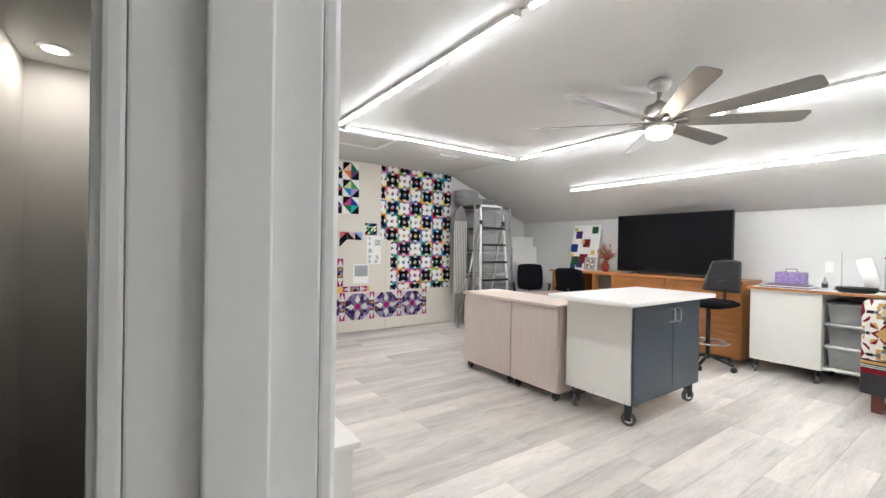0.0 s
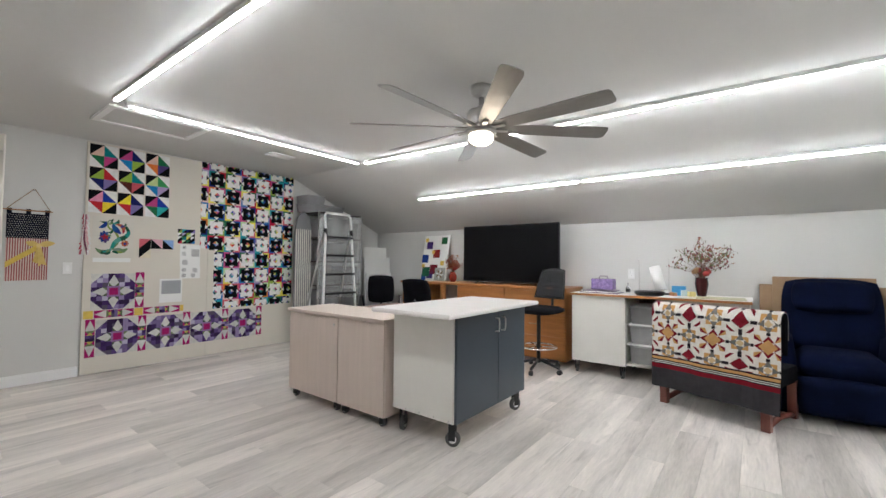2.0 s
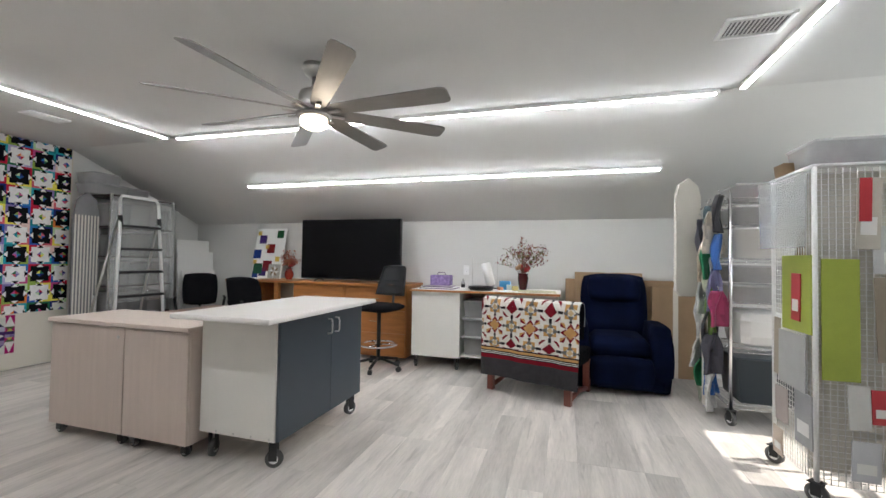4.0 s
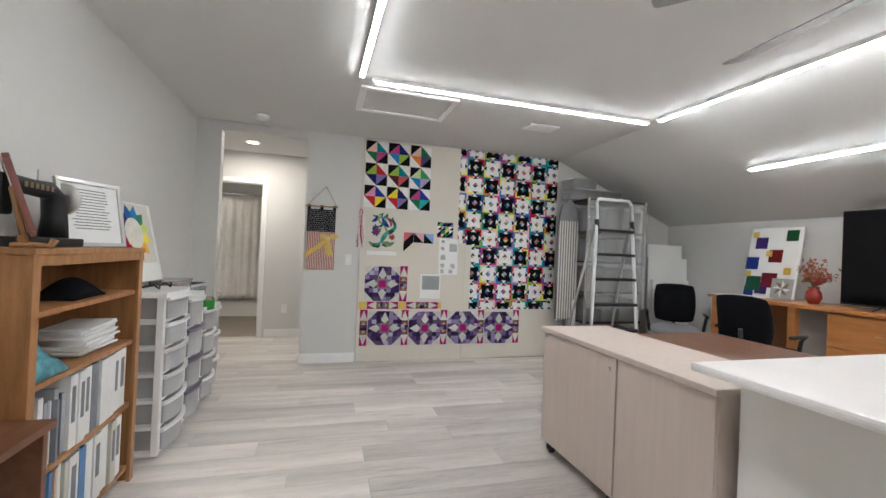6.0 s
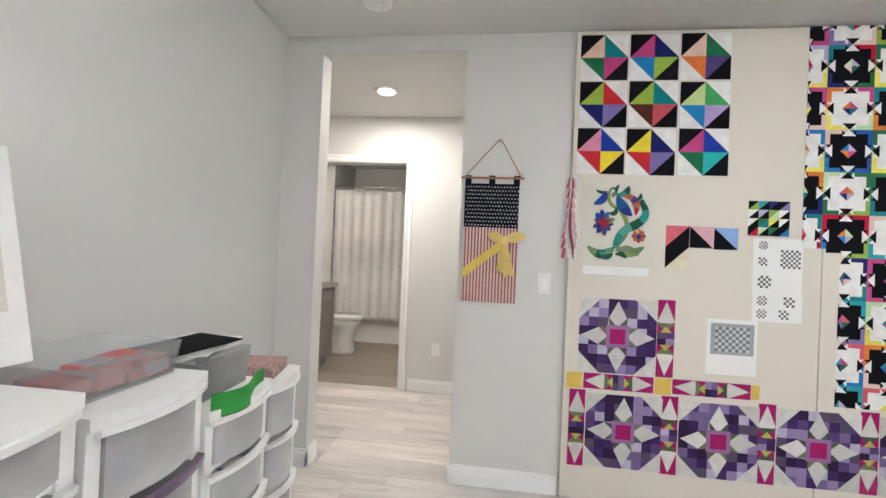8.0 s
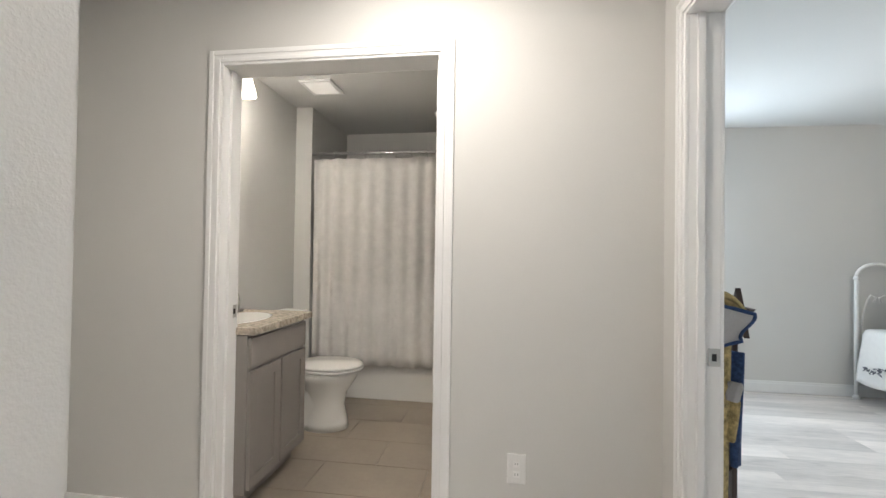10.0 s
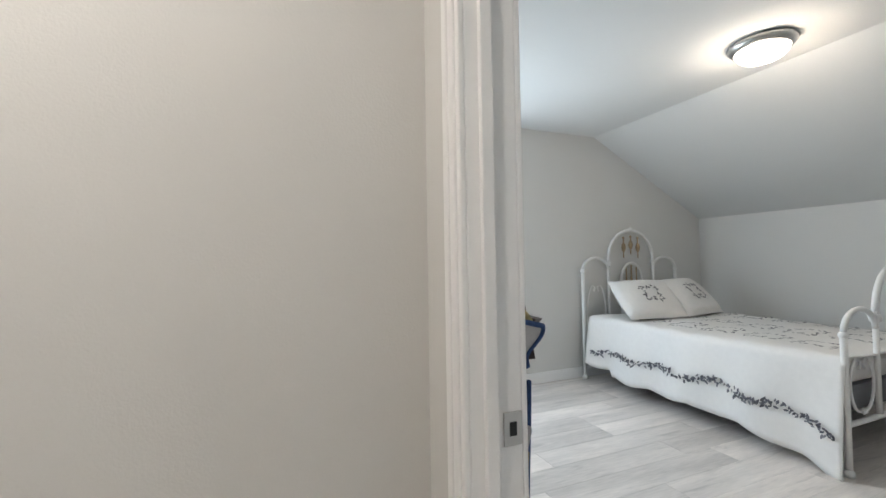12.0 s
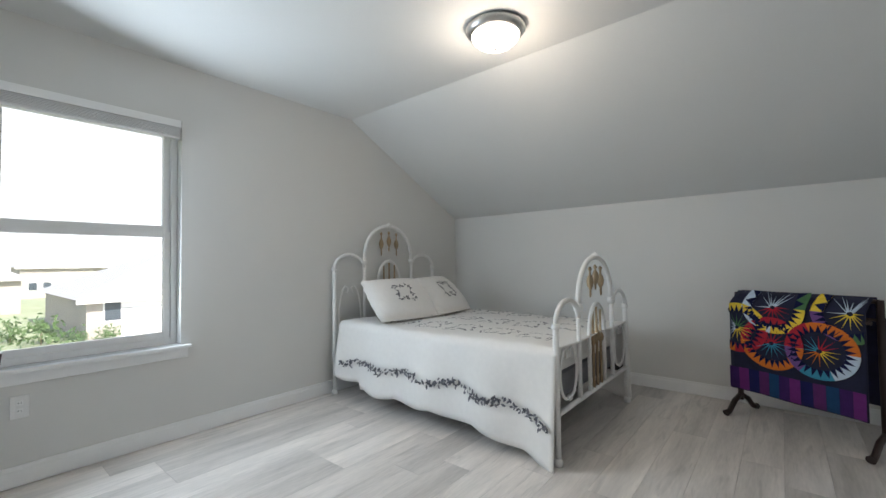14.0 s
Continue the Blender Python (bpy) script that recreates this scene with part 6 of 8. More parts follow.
recliner()
for x0, x1, y0, y1, h, m in ((5.90, 5.98, -0.45, 0.95, 1.02, "card"), (5.84, 5.895, -0.40, 0.06, 0.96, "card"), (5.85, 5.89, 0.15, 0.85, 1.10, "card")):
    o = thing("cardboard_box", "flat brown cardboard carton leaning on the wall", "box", group="cartons")
    part("carton", box(x0, x1, y0, y1, 0.001, h, 0.004), m, o)
    part("tape", box(x0 - 0.0015, x0 - 0.0005, (y0 + y1) / 2 - 0.025, (y0 + y1) / 2 + 0.025, 0.002, h - 0.004), "foamboard", o)


# ---- wire racks ----
def wire_rack(name, label, x0, x1, y0, y1, levels, h):
    t = thing(name, label, "wire rack", group="wire racks")
    for x in (x0, x1):
        for y in (y0, y1):
            part("post", tube([(x, y, 0.11), (x, y, h)], 0.0125, 10), "chrome", t)
            c = caster(t, x, y, 0.05, 0.12, 20)
    for z in levels:
        bm = bmesh.new()
        for y in (y0, y1):
            for dz in (0, -0.03):
                add_tube(bm, [(x0, y, z + dz), (x1, y, z + dz)], 0.003, 5)
            n = int((x1 - x0) / 0.05)
            zig = [(x0 + (x1 - x0) * k / n, y, z - (0.03 if k % 2 else 0)) for k in range(n + 1)]
            add_tube(bm, zig, 0.0022, 4)
        for x in (x0, x1):
            for dz in (0, -0.03):
                add_tube(bm, [(x, y0, z + dz), (x, y1, z + dz)], 0.003, 5)
            n = int((y1 - y0) / 0.05)
            add_tube(bm, [(x, y0 + (y1 - y0) * k / n, z - (0.03 if k % 2 else 0)) for k in range(n + 1)], 0.0022, 4)
        n = int((y1 - y0) / 0.03)
        for k in range(1, n):
            y = y0 + (y1 - y0) * k / n
            add_tube(bm, [(x0, y, z), (x1, y, z)], 0.002, 4)
        part("wire_shelf", bm, "chrome", t)
    return t


wire_rack("wire_shelving_rack", "chrome wire shelving rack on casters, fully loaded", 4.57, 5.03, -1.17, -0.25, (0.16, 0.58, 0.92, 1.26, 1.52, 1.72), 1.78)
tote("storage_crate", 4.80, -0.70, 0.165, 0.40, 0.80, 0.33, "dark grey plastic storage crate on the rack", material="slate")
o = single("machine_cover", box(4.62, 4.98, -0.66, -0.32, 0.585, 0.86, 0.08), "whiteplastic", "rounded white machine cover on the rack", "cover")
for k in range(2):
    tote("lidded_box", 4.80, -0.46, 0.925 + 0.15 * k, 0.34, 0.32, 0.12, "clear lidded box on the rack", fill=[(.2, .3, .5), (.6, .6, .6)])
    tote("lidded_box", 4.80, -0.90, 0.925 + 0.15 * k, 0.34, 0.34, 0.12, "clear lidded box on the rack", fill=[(.3, .3, .3), (.5, .5, .45)])
tote("white_bin", 4.80, -0.50, 1.265, 0.36, 0.40, 0.22, "white storage bin with dark printed motif", material="whiteplastic")
tote("paper_carton", 4.80, -0.94, 1.265, 0.36, 0.36, 0.2, "brown carton on the rack", material="card")
tote("lidded_box", 4.80, -0.5, 1.525, 0.36, 0.38, 0.13, "clear lidded box on the rack", fill=[(.6, .58, .5), (.5, .5, .52)])
tote("lidded_box", 4.80, -0.5, 1.725, 0.36, 0.38, 0.10, "shallow clear box on top of the rack", fill=[(.5, .1, .15), (.2, .3, .5)])

ib = thing("ironing_board", "cream covered ironing board hung on the rack end", "ironing board", (5.16, -0.10, 0.92), -62)
bm = bmesh.new()
pts = [(-0.13, 0.05), (-0.13, 0.9), (-0.10, 1.0), (0.0, 1.07), (0.1, 1.0), (0.13, 0.9), (0.13, 0.05), (0.08, 0.0), (-0.08, 0.0)]
f = bm.faces.new([bm.verts.new((a, 0, b)) for a, b in pts])
r = bmesh.ops.extrude_face_region(bm, geom=[f])
bmesh.ops.translate(bm, verts=[v for v in r["geom"] if isinstance(v, bmesh.types.BMVert)], vec=(0, -0.03, 0))
part("board", bm, "cream", ib)
rod = thing("hanging_rod", "chrome rod with hooks on the rack end", "rod")
part("bar", tube([(4.57, -0.22, 1.74), (5.36, -0.22, 1.70)], 0.007, 8), "chrome", rod)


def hang(name, label, x, y, z, w, h, c, seed, material="paint", rz=0.0):
    rr = random.Random(seed)
    t = thing(name, label, "hanging bag", (x, y, z), rz, group="hanging bags")
    k1, k2 = rr.uniform(0, 6), rr.uniform(4, 9)
    bm = grid_cloth(lambda u, v: Vector(((u - 0.5) * w * (0.6 + 0.4 * min(1, 3 * v) + 0.1 * math.sin(k2 * v)), 0.02 * math.sin(k2 * u + k1 + 3 * v) + 0.03 * math.sin(math.pi * v) * math.sin(math.pi * u), -h * v)), 8, 12, 0.012)
    part("bag", coloured(bm, lambda p, c=c: tuple(q * (0.8 + 0.4 * ((p.z * 41 + p.x * 23) % 1)) for q in c)), material, t)
    part("hook", tube([(0, 0, -0.01), (0, 0.0, 0.03), (0, 0.02, 0.05)], 0.003, 5), "chrome", t)


HC = [((.02, .02, .025), "black"), ((.3, .03, .1), "crimson"), ((.6, .62, .6), "clear"), ((.5, .52, .4), "gold"), ((.02, .2, .08), "green"), ((.03, .12, .4), "blue"), ((.06, .06, .08), "charcoal"), ((.1, .15, .18), "teal"), ((.5, .5, .5), "silver"), ((.12, .25, .05), "green"), ((.2, .2, .35), "lilac"), ((.6, .6, .58), "clear"), ((.55, .45, .35), "tan"), ((.65, .65, .63), "white"), ((.6, .55, .45), "cream")]
rh = random.Random(31)
for k in range(26):
    c, w = HC[(k * 7) % len(HC)]
    z = 1.78 - 0.062 * k + rh.uniform(-.03, .03)
    hang("hanging_bag", f"{w} fabric packet hung on the rack end", 4.62 + 0.40 * ((k * 0.618) % 1) + 0.05 * (z < 1.0), -0.20 + 0.010 * (k % 4), z, rh.uniform(.10, .19), min(z - 0.05, rh.uniform(.22, .40)), c, k, rz=rh.uniform(-70, -25))
lb = single("board_strip", box(4.74, 4.86, -0.15, -0.138, 0.06, 0.80, 0.003), "cream", "long cream foam strip hung at the rack end", "board")

# peg rack with mesh panels
pr = thing("pegboard_rack", "white wire grid rack on casters hung with craft supplies", "display rack")
gx0, gx1, gy0, gy1, gh = 3.55, 3.99, -1.35, -0.29, 1.72
bm = bmesh.new()
for k in range(18):
    x = gx0 + (gx1 - gx0) * k / 17
    add_tube(bm, [(x, gy1, 0.1), (x, gy1, gh)], 0.0022, 4)
for k in range(58):
    z = 0.1 + (gh - 0.1) * k / 57
    add_tube(bm, [(gx0, gy1, z), (gx1, gy1, z)], 0.0022, 4)
part("end_grid", bm, "whiteplastic", pr, "white wire grid panel")
bm = bmesh.new()
for k in range(36):
    y = gy0 + (gy1 - gy0) * k / 35
    add_tube(bm, [(gx0, y, 0.1), (gx0, y, gh)], 0.0022, 4)
for k in range(58):
    z = 0.1 + (gh - 0.1) * k / 57
    add_tube(bm, [(gx0, gy0, z), (gx0, gy1, z)], 0.0022, 4)
part("side_grid", bm, "whiteplastic", pr, "white wire grid panel")
for x in (gx0, gx1):
    for y in (gy0, gy1):
        part("post", tube([(x, y, 0.10), (x, y, gh + 0.01)], 0.012, 8), "whiteplastic", pr)
        caster(pr, x, y, 0.05, 0.11, 40)
part("core_panel", box(gx0 + 0.12, gx0 + 0.13, gy0, gy1 - 0.02, 0.12, gh), "cream", pr)
part("top_shelf", box(gx0 - 0.01, gx1 + 0.01, gy0, gy1 + 0.01, gh + 0.011, gh + 0.025, 0.003), "whiteplastic", pr)
LIME, FROST, RED2 = (.36, .43, .07), (.62, .63, .63), (.48, .04, .05)
END_SIDE = ((0.16, 1.27, .30, .42, LIME), (0.14, 1.17, .09, .26, RED2), (0.17, 0.84, .28, .30, (.50, .51, .50)), (0.10, 0.53, .17, .28, (.36, .37, .38)), (0.31, 0.50, .14, .20, (.5, .44, .42)), (0.33, 0.26, .11, .16, (.6, .5, .42)), (0.37, 0.90, .07, .34, (.42, .36, .28)))
LONG_SIDE = ((0.10, 1.25, .16, .62, LIME), (0.22, 1.66, .10, .36, (.55, .52, .45)), (0.20, 1.66, .05, .22, RED2), (0.36, 1.42, .26, .24, FROST), (0.26, 1.16, .06, .42, (.33, .28, .22)), (0.36, 1.10, .14, .30, (.70, .69, .66)), (0.36, 0.82, .14, .04, (.06, .1, .36)), (0.52, 1.20, .13, .44, (.35, .42, .14)), (0.16, 0.62, .09, .22, (.66, .66, .63)), (0.26, 0.60, .08, .17, RED2), (0.42, 0.66, .10, .42, (.3, .32, .34)), (0.60, 0.70, .12, .30, (.5, .5, .5)), (0.74, 1.30, .16, .46, FROST), (0.78, 0.76, .16, .34, (.5, .42, .2)), (0.92, 1.5, .12, .5, (.7, .66, .55)), (0.20, 0.34, .12, .20, (.62, .63, .66)))
for side, rows in enumerate((END_SIDE, LONG_SIDE)):
    for k, (a, z, w, h, c) in enumerate(rows):
        o = thing("craft_template", "clear acrylic or coloured craft template hung on the grid", "craft tool", group="hung templates")
        off = 0.010 + 0.009 * (k % 3)
        o.matrix_basis = pose(gx0 + a, gy1 + off, z, 0, 2 * math.sin(k * 5), 0) if side == 0 else pose(gx0 - off, gy1 - a, z, 0, 2 * math.sin(k * 5), 90)
        part("template", coloured(box(-w / 2, w / 2, -0.003, 0.003, -h, 0, 0.0015), lambda p, c=c: c), "paint", o)
        if k % 2:
            part("label", box(-w / 3, w / 3, 0.0035, 0.0045, -h * 0.8, -h * 0.55), "paper", o, "white printed label")
tote("clear_case", 3.77, -0.235, 1.31, 0.40, 0.07, 0.40, "clear plastic project case hung on the grid", material="clear", lid=False)
tote("clear_tray", 3.75, -0.5, 1.747, 0.3, 0.35, 0.13, "clear tray of scraps on top of the grid rack", material="plastic", fill=[(.5, .1, .2), (.6, .6, .6)])
tote("open_carton", 3.9, -0.34, 1.747, 0.12, 0.12, 0.07, "small open carton on top of the rack", material="card", lid=False)

# ---- back corner: shelving, ladder, ironing board ----
sh = thing("metal_shelving", "grey metal shelving draped with plastic, full of boxes", "shelving")
for x in (4.40, 5.18):
    for y in (6.02, 6.42):
        part("post", box(x - 0.012, x + 0.012, y - 0.012, y + 0.012, 0, 1.93, 0.002), "steel", sh)
for z in (0.1, 0.5, 0.85, 1.2, 1.55, 1.92):
    part("shelf", box(4.39, 5.19, 6.01, 6.43, z - 0.02, z, 0.002), "darkwood" if z > 0.2 else "steel", sh)
for j, z in enumerate((0.101, 0.501, 0.851, 1.201, 1.551)):
    for i in range(3):
        tote("fabric_bin", 4.53 + i * 0.25, 6.21, z, 0.235, 0.34, 0.24 + 0.02 * ((i + j) % 3), "clear plastic bin of folded fabric on shelving", fill=[(.6, .6, .62), (.45, .48, .52), (.7, .68, .66), (.3, .36, .45), (.5, .42, .4)])
for x, y, z, w in ((4.42, 6.2, 1.921, .38), (4.38, 6.2, 2.04, .30), (4.76, 6.22, 1.921, .26)):
    tote("lidded_tote", x, y, z, w, 0.28, 0.10, "clear lidded tote on top of the shelving", fill=[(.3, .4, .55), (.5, .5, .5)])
o = single("plastic_sheet", grid_cloth(lambda u, v: Vector((4.38 + 0.82 * u, 5.985 + 0.012 * math.sin(26 * u + 2 * v), 1.90 - 1.25 * v)), 40, 6, 0.002), "clear", "clear plastic sheet hung over the shelving", "sheet")


def ladder():
    t = thing("step_ladder", "white aluminium step ladder with black treads", "ladder")
    x0, x1, X0, X1 = 4.34, 4.80, 4.04, 4.64
    yt, yb, Yb = 5.86, 5.60, 6.0
    zt = 1.62
    for a, b in ((x0, X0), (x1, X1)):
        part("front_rail", tube([(b, 5.42, 0.01), (a, 5.78, zt), (a, 5.80, 1.84)], 0.018, 8), "whiteplastic", t)
        part("rear_rail", tube([(b + 0.02, 5.97, 0.01), (a + 0.02, 5.84, zt)], 0.014, 8), "steel", t)
        part("side_grip", tube([(a, 5.76, 1.50), (a, 5.785, 1.66)], 0.022, 8), "black", t)
    part("top_bar", tube([(x0, 5.80, 1.84), (x0 + 0.03, 5.81, 1.89), (x1 - 0.03, 5.81, 1.89), (x1, 5.80, 1.84)], 0.018, 8), "whiteplastic", t)
    for k in range(6):
        f = (k + 0.9) / 6.2
        z = zt * f
        xa, xb = X0 + (x0 - X0) * f, X1 + (x1 - X1) * f
        y = 5.42 + 0.36 * f
        d = 0.09
        part("tread", box(xa + 0.01, xb - 0.01, y - d / 2, y + d / 2, z - 0.015, z + 0.015, 0.006), "black", t)


ladder()
ibs = thing("ironing_board", "striped grey ironing board stood against the wall", "ironing board", (4.27, 6.20, 0.48), 0)
bm = bmesh.new()
pts = [(-0.13, 0.02), (-0.14, 1.1), (-0.10, 1.35), (0.0, 1.45), (0.10, 1.35), (0.14, 1.1), (0.13, 0.02)]
f = bm.faces.new([bm.verts.new((a, 0, b)) for a, b in pts])
r = bmesh.ops.extrude_face_region(bm, geom=[f])
bmesh.ops.translate(bm, verts=[v for v in r["geom"] if isinstance(v, bmesh.types.BMVert)], vec=(0, 0.03, 0))
part("board", bm, "greyfab", ibs)
for k in range(8):
    part("stripe", box(-0.125 + k * 0.033, -0.110 + k * 0.033, -0.002, -0.0005, 0.03, 1.18), "cream", ibs)
for s in (-0.08, 0.08):
    part("leg", tube([(s, 0.045, 0.5), (s * 0.6, 0.05, -0.478)], 0.01, 6), "steel", ibs)
fb = thing("pedestal_fan_base", "white round pedestal fan base on the floor", "fan", (4.27, 6.04, 0))
part("base", lathe([(0.0, 0.001), (0.14, 0.001), (0.14, 0.012), (0.10, 0.03), (0.03, 0.04), (0.0, 0.042)], seg=28), "whiteplastic", fb)
part("pole", tube([(0, 0, 0.04), (0, 0, 0.75)], 0.022, 10), "whiteplastic", fb)
for k, (y, w, h) in enumerate(((6.14, .54, 1.44), (6.09, .60, 1.27), (6.04, .56, 1.0))):
    o = single("foam_board", box(-w / 2, w / 2, -0.008, 0.008, 0, h, 0.002), "paper", "white foam board leaning in the corner", "board", "foam boards")
    o.matrix_basis = pose(5.66, y, 0.004, -2)

# ---- bathroom ----
va = thing("bathroom_vanity", "taupe shaker vanity with granite top and sink", "vanity")
part("body", box(-0.755, -0.205, 7.975, 8.535, 0.09, 0.825, 0.003), "vanity", va)
part("toe_kick", box(-0.755, -0.27, 7.975, 8.53, 0.0, 0.089), "vanity", va)
part("false_front", box(-0.2045, -0.188, 7.985, 8.525, 0.67, 0.81, 0.003), "vanity", va)
for a, b in ((7.985, 8.25), (8.262, 8.525)):
    d = part("door", box(-0.2045, -0.196, a, b, 0.11, 0.655, 0.002), "vanity", va)
    for q in ((a, b, 0.11, 0.165), (a, b, 0.60, 0.655), (a, a + 0.055, 0.165, 0.60), (b - 0.055, b, 0.165, 0.60)):
        part("door_rail", box(-0.1955, -0.187, *q, 0.002), "vanity", d)
part("countertop", box(-0.758, -0.165, 7.972, 8.56, 0.826, 0.862, 0.005), "granite", va, "speckled beige granite top")
part("backsplash", box(-0.760, -0.742, 7.972, 8.555, 0.863, 0.96, 0.003), "granite", va)
part("sink", lathe([(0.0, 0.8625), (0.17, 0.8625), (0.19, 0.866), (0.20, 0.8645)], 0, 0, 0, 30, m=Matrix.Translation((-0.43, 8.20, 0)) @ Matrix.Diagonal((0.85, 1.15, 1, 1))), "ceramic", va)
part("faucet", tube([(-0.66, 8.2, 0.863), (-0.66, 8.2, 0.97), (-0.63, 8.2, 1.0), (-0.56, 8.2, 0.985)], 0.012, 10), "chrome", va)
mi = thing("bathroom_mirror", "tall frameless mirror over the vanity", "mirror")
part("glass", box(-0.7605, -0.754, 7.98, 8.60, 0.97, 2.0, 0.001), "mirror", mi)
sc = thing("vanity_light", "nickel vanity light with glowing glass shades", "light")
part("bar", box(-0.760, -0.735, 8.06, 8.60, 2.28, 2.34, 0.006), "steel", sc)
for y in (8.16, 8.50):
    part("arm", tube([(-0.735, y, 2.31), (-0.63, y, 2.33), (-0.60, y, 2.30)], 0.009, 8), "steel", sc)
    part("shade", lathe([(0.03, 2.29), (0.045, 2.26), (0.062, 2.20), (0.07, 2.165), (0.0665, 2.165), (0.04, 2.26), (0.025, 2.285)], -0.60, y, 0, 20), "lamp", sc, "glowing bell glass shade")


def toilet():
    t = thing("toilet", "white ceramic toilet with closed lid", "toilet", (-0.70, 8.98, 0))
    bm = bmesh.new()
    m = Matrix.Translation((0.45, 0, 0)) @ Matrix.Diagonal((1.25, 0.98, 1, 1))
    part("bowl", lathe([(0.0, 0.0), (0.13, 0.0), (0.125, 0.05), (0.105, 0.16), (0.12, 0.25), (0.165, 0.33), (0.185, 0.385), (0.18, 0.40), (0.0, 0.40)], m=m, seg=30), "ceramic", t)
    part("pedestal", box(0.12, 0.5, -0.10, 0.10, 0.0, 0.34, 0.04), "ceramic", t)
    part("tank", box(0.012, 0.19, -0.21, 0.21, 0.40, 0.745, 0.02), "ceramic", t)
    part("tank_lid", box(0.006, 0.20, -0.22, 0.22, 0.746, 0.785, 0.012), "ceramic", t)
    part("flush_lever", tube([(0.19, -0.15, 0.68), (0.205, -0.15, 0.68), (0.21, -0.08, 0.675)], 0.006, 8), "chrome", t)
    m2 = Matrix.Translation((0.47, 0, 0)) @ Matrix.Diagonal((1.3, 0.98, 1, 1))
    part("seat", lathe([(0.0, 0.404), (0.185, 0.404), (0.192, 0.414), (0.187, 0.424), (0.0, 0.424)], m=m2, seg=30), "ceramic", t)
    part("lid", lathe([(0.0, 0.427), (0.184, 0.427), (0.19, 0.436), (0.175, 0.447), (0.0, 0.452)], m=m2, seg=30), "ceramic", t)


toilet()
tb = thing("bathtub", "white alcove bathtub behind the curtain", "bathtub")
part("apron", box(-0.615, 0.945, 9.54, 9.60, 0.0, 0.40, 0.012), "ceramic", tb)
part("rim", box(-0.615, 0.945, 9.53, 9.63, 0.401, 0.425, 0.01), "ceramic", tb)
part("back_rim", box(-0.615, 0.945, 10.16, 10.245, 0.395, 0.425, 0.01), "ceramic", tb)
part("floor", box(-0.615, 0.945, 9.605, 10.16, 0.05, 0.09, 0.01), "ceramic", tb)
cu = thing("shower_curtain", "white woven shower curtain hung from a chrome rod", "curtain")


def fold(u, v):
    return Vector((-0.60 + 1.53 * u, 9.47 + 0.022 * math.sin(u * 75 + 0.8 * math.sin(u * 9)) * (0.5 + 0.5 * v) + 0.01 * math.sin(u * 29 + v * 2), 2.0 - 1.70 * v))


part("cloth", grid_cloth(fold, 160, 20, 0.003), "curtain", cu)
for k in range(12):
    part("ring", tube([(-0.55 + k * 0.13, 9.47 + 0.022 * math.cos(a), 2.035 + 0.03 * math.sin(a)) for a in [q * .785 for q in range(8)]], 0.002, 5, True), "chrome", cu)
single("curtain_rod", tube([(-0.619, 9.47, 2.045), (0.949, 9.47, 2.045)], 0.0125, 12), "chrome", "chrome shower curtain rod across the tub", "rod")
sp = thing("soap_dispenser", "white floral ceramic soap dispenser with pump", "soap dispenser", (-0.60, 8.42, 0.862))
part("tray", box(-0.05, 0.05, -0.05, 0.05, 0, 0.018, 0.004), "vanity", sp)
part("body", lathe([(0.0, 0.019), (0.045, 0.019), (0.048, 0.06), (0.04, 0.10), (0.022, 0.13), (0.02, 0.145)], seg=18), mat("floral_ceramic", (0.6, 0.6, 0.55), 0.2, var=0.6, scale=60), sp)
part("pump", tube([(0, 0, 0.145), (0, 0, 0.20), (0.035, 0, 0.20)], 0.005, 8), "chrome", sp)

# ---- bedroom ----
cl = thing("flush_ceiling_lamp", "brushed nickel flush ceiling lamp with lit glass bowl", "ceiling lamp", (3.92, 8.53, 0))
part("rim", lathe([(0.10, 2.439), (0.165, 2.437), (0.17, 2.42), (0.15, 2.395), (0.135, 2.39), (0.10, 2.40)][::-1], seg=36), "steel", cl)
part("bowl", lathe([(0.0, 2.325), (0.05, 2.328), (0.10, 2.345), (0.13, 2.372), (0.138, 2.395)], seg=36), "lamp", cl, "lit frosted glass bowl")
part("finial", lathe([(0.0, 2.305), (0.012, 2.31), (0.012, 2.318), (0.004, 2.326)], seg=12), "steel", cl)

wi = thing("window_bedroom", "white single-hung window with raised blind", "window", kind="structure")
wx0, wx1, wz0, wz1 = 2.05, 2.93, 0.60, 2.07
for b in ((wx0, wx0 + 0.035, wz0, wz1), (wx1 - 0.035, wx1, wz0, wz1), (wx0 + 0.035, wx1 - 0.035, wz0, wz0 + 0.04), (wx0 + 0.035, wx1 - 0.035, wz1 - 0.04, wz1)):
    part("window_frame", box(b[0], b[1], 10.43, 10.49, b[2], b[3], 0.003), "white", wi)
zm = 1.335
for a, b, y in ((wz0 + 0.04, zm, 10.44), (zm, wz1 - 0.04, 10.46)):
    s = part("sash", bmesh.new(), "white", wi)
    bm = bmesh.new()
    for q in ((wx0 + 0.036, wx0 + 0.075, a, b), (wx1 - 0.075, wx1 - 0.036, a, b), (wx0 + 0.075, wx1 - 0.075, a, a + 0.04), (wx0 + 0.075, wx1 - 0.075, b - 0.035, b)):
        add_box(bm, q[0], q[1], y, y + 0.03, q[2], q[3], 0.003)
    s.data = mesh_of("sash", bm, "white")
    p = part("pane", box(wx0 + 0.075, wx1 - 0.075, y + 0.012, y + 0.016, a + 0.04, b - 0.035), "glass", s)
    p.visible_shadow = False
part("window_sill", box(wx0 - 0.05, wx1 + 0.05, 10.30, 10.43, wz0 - 0.022, wz0 - 0.001, 0.004), "white", wi)
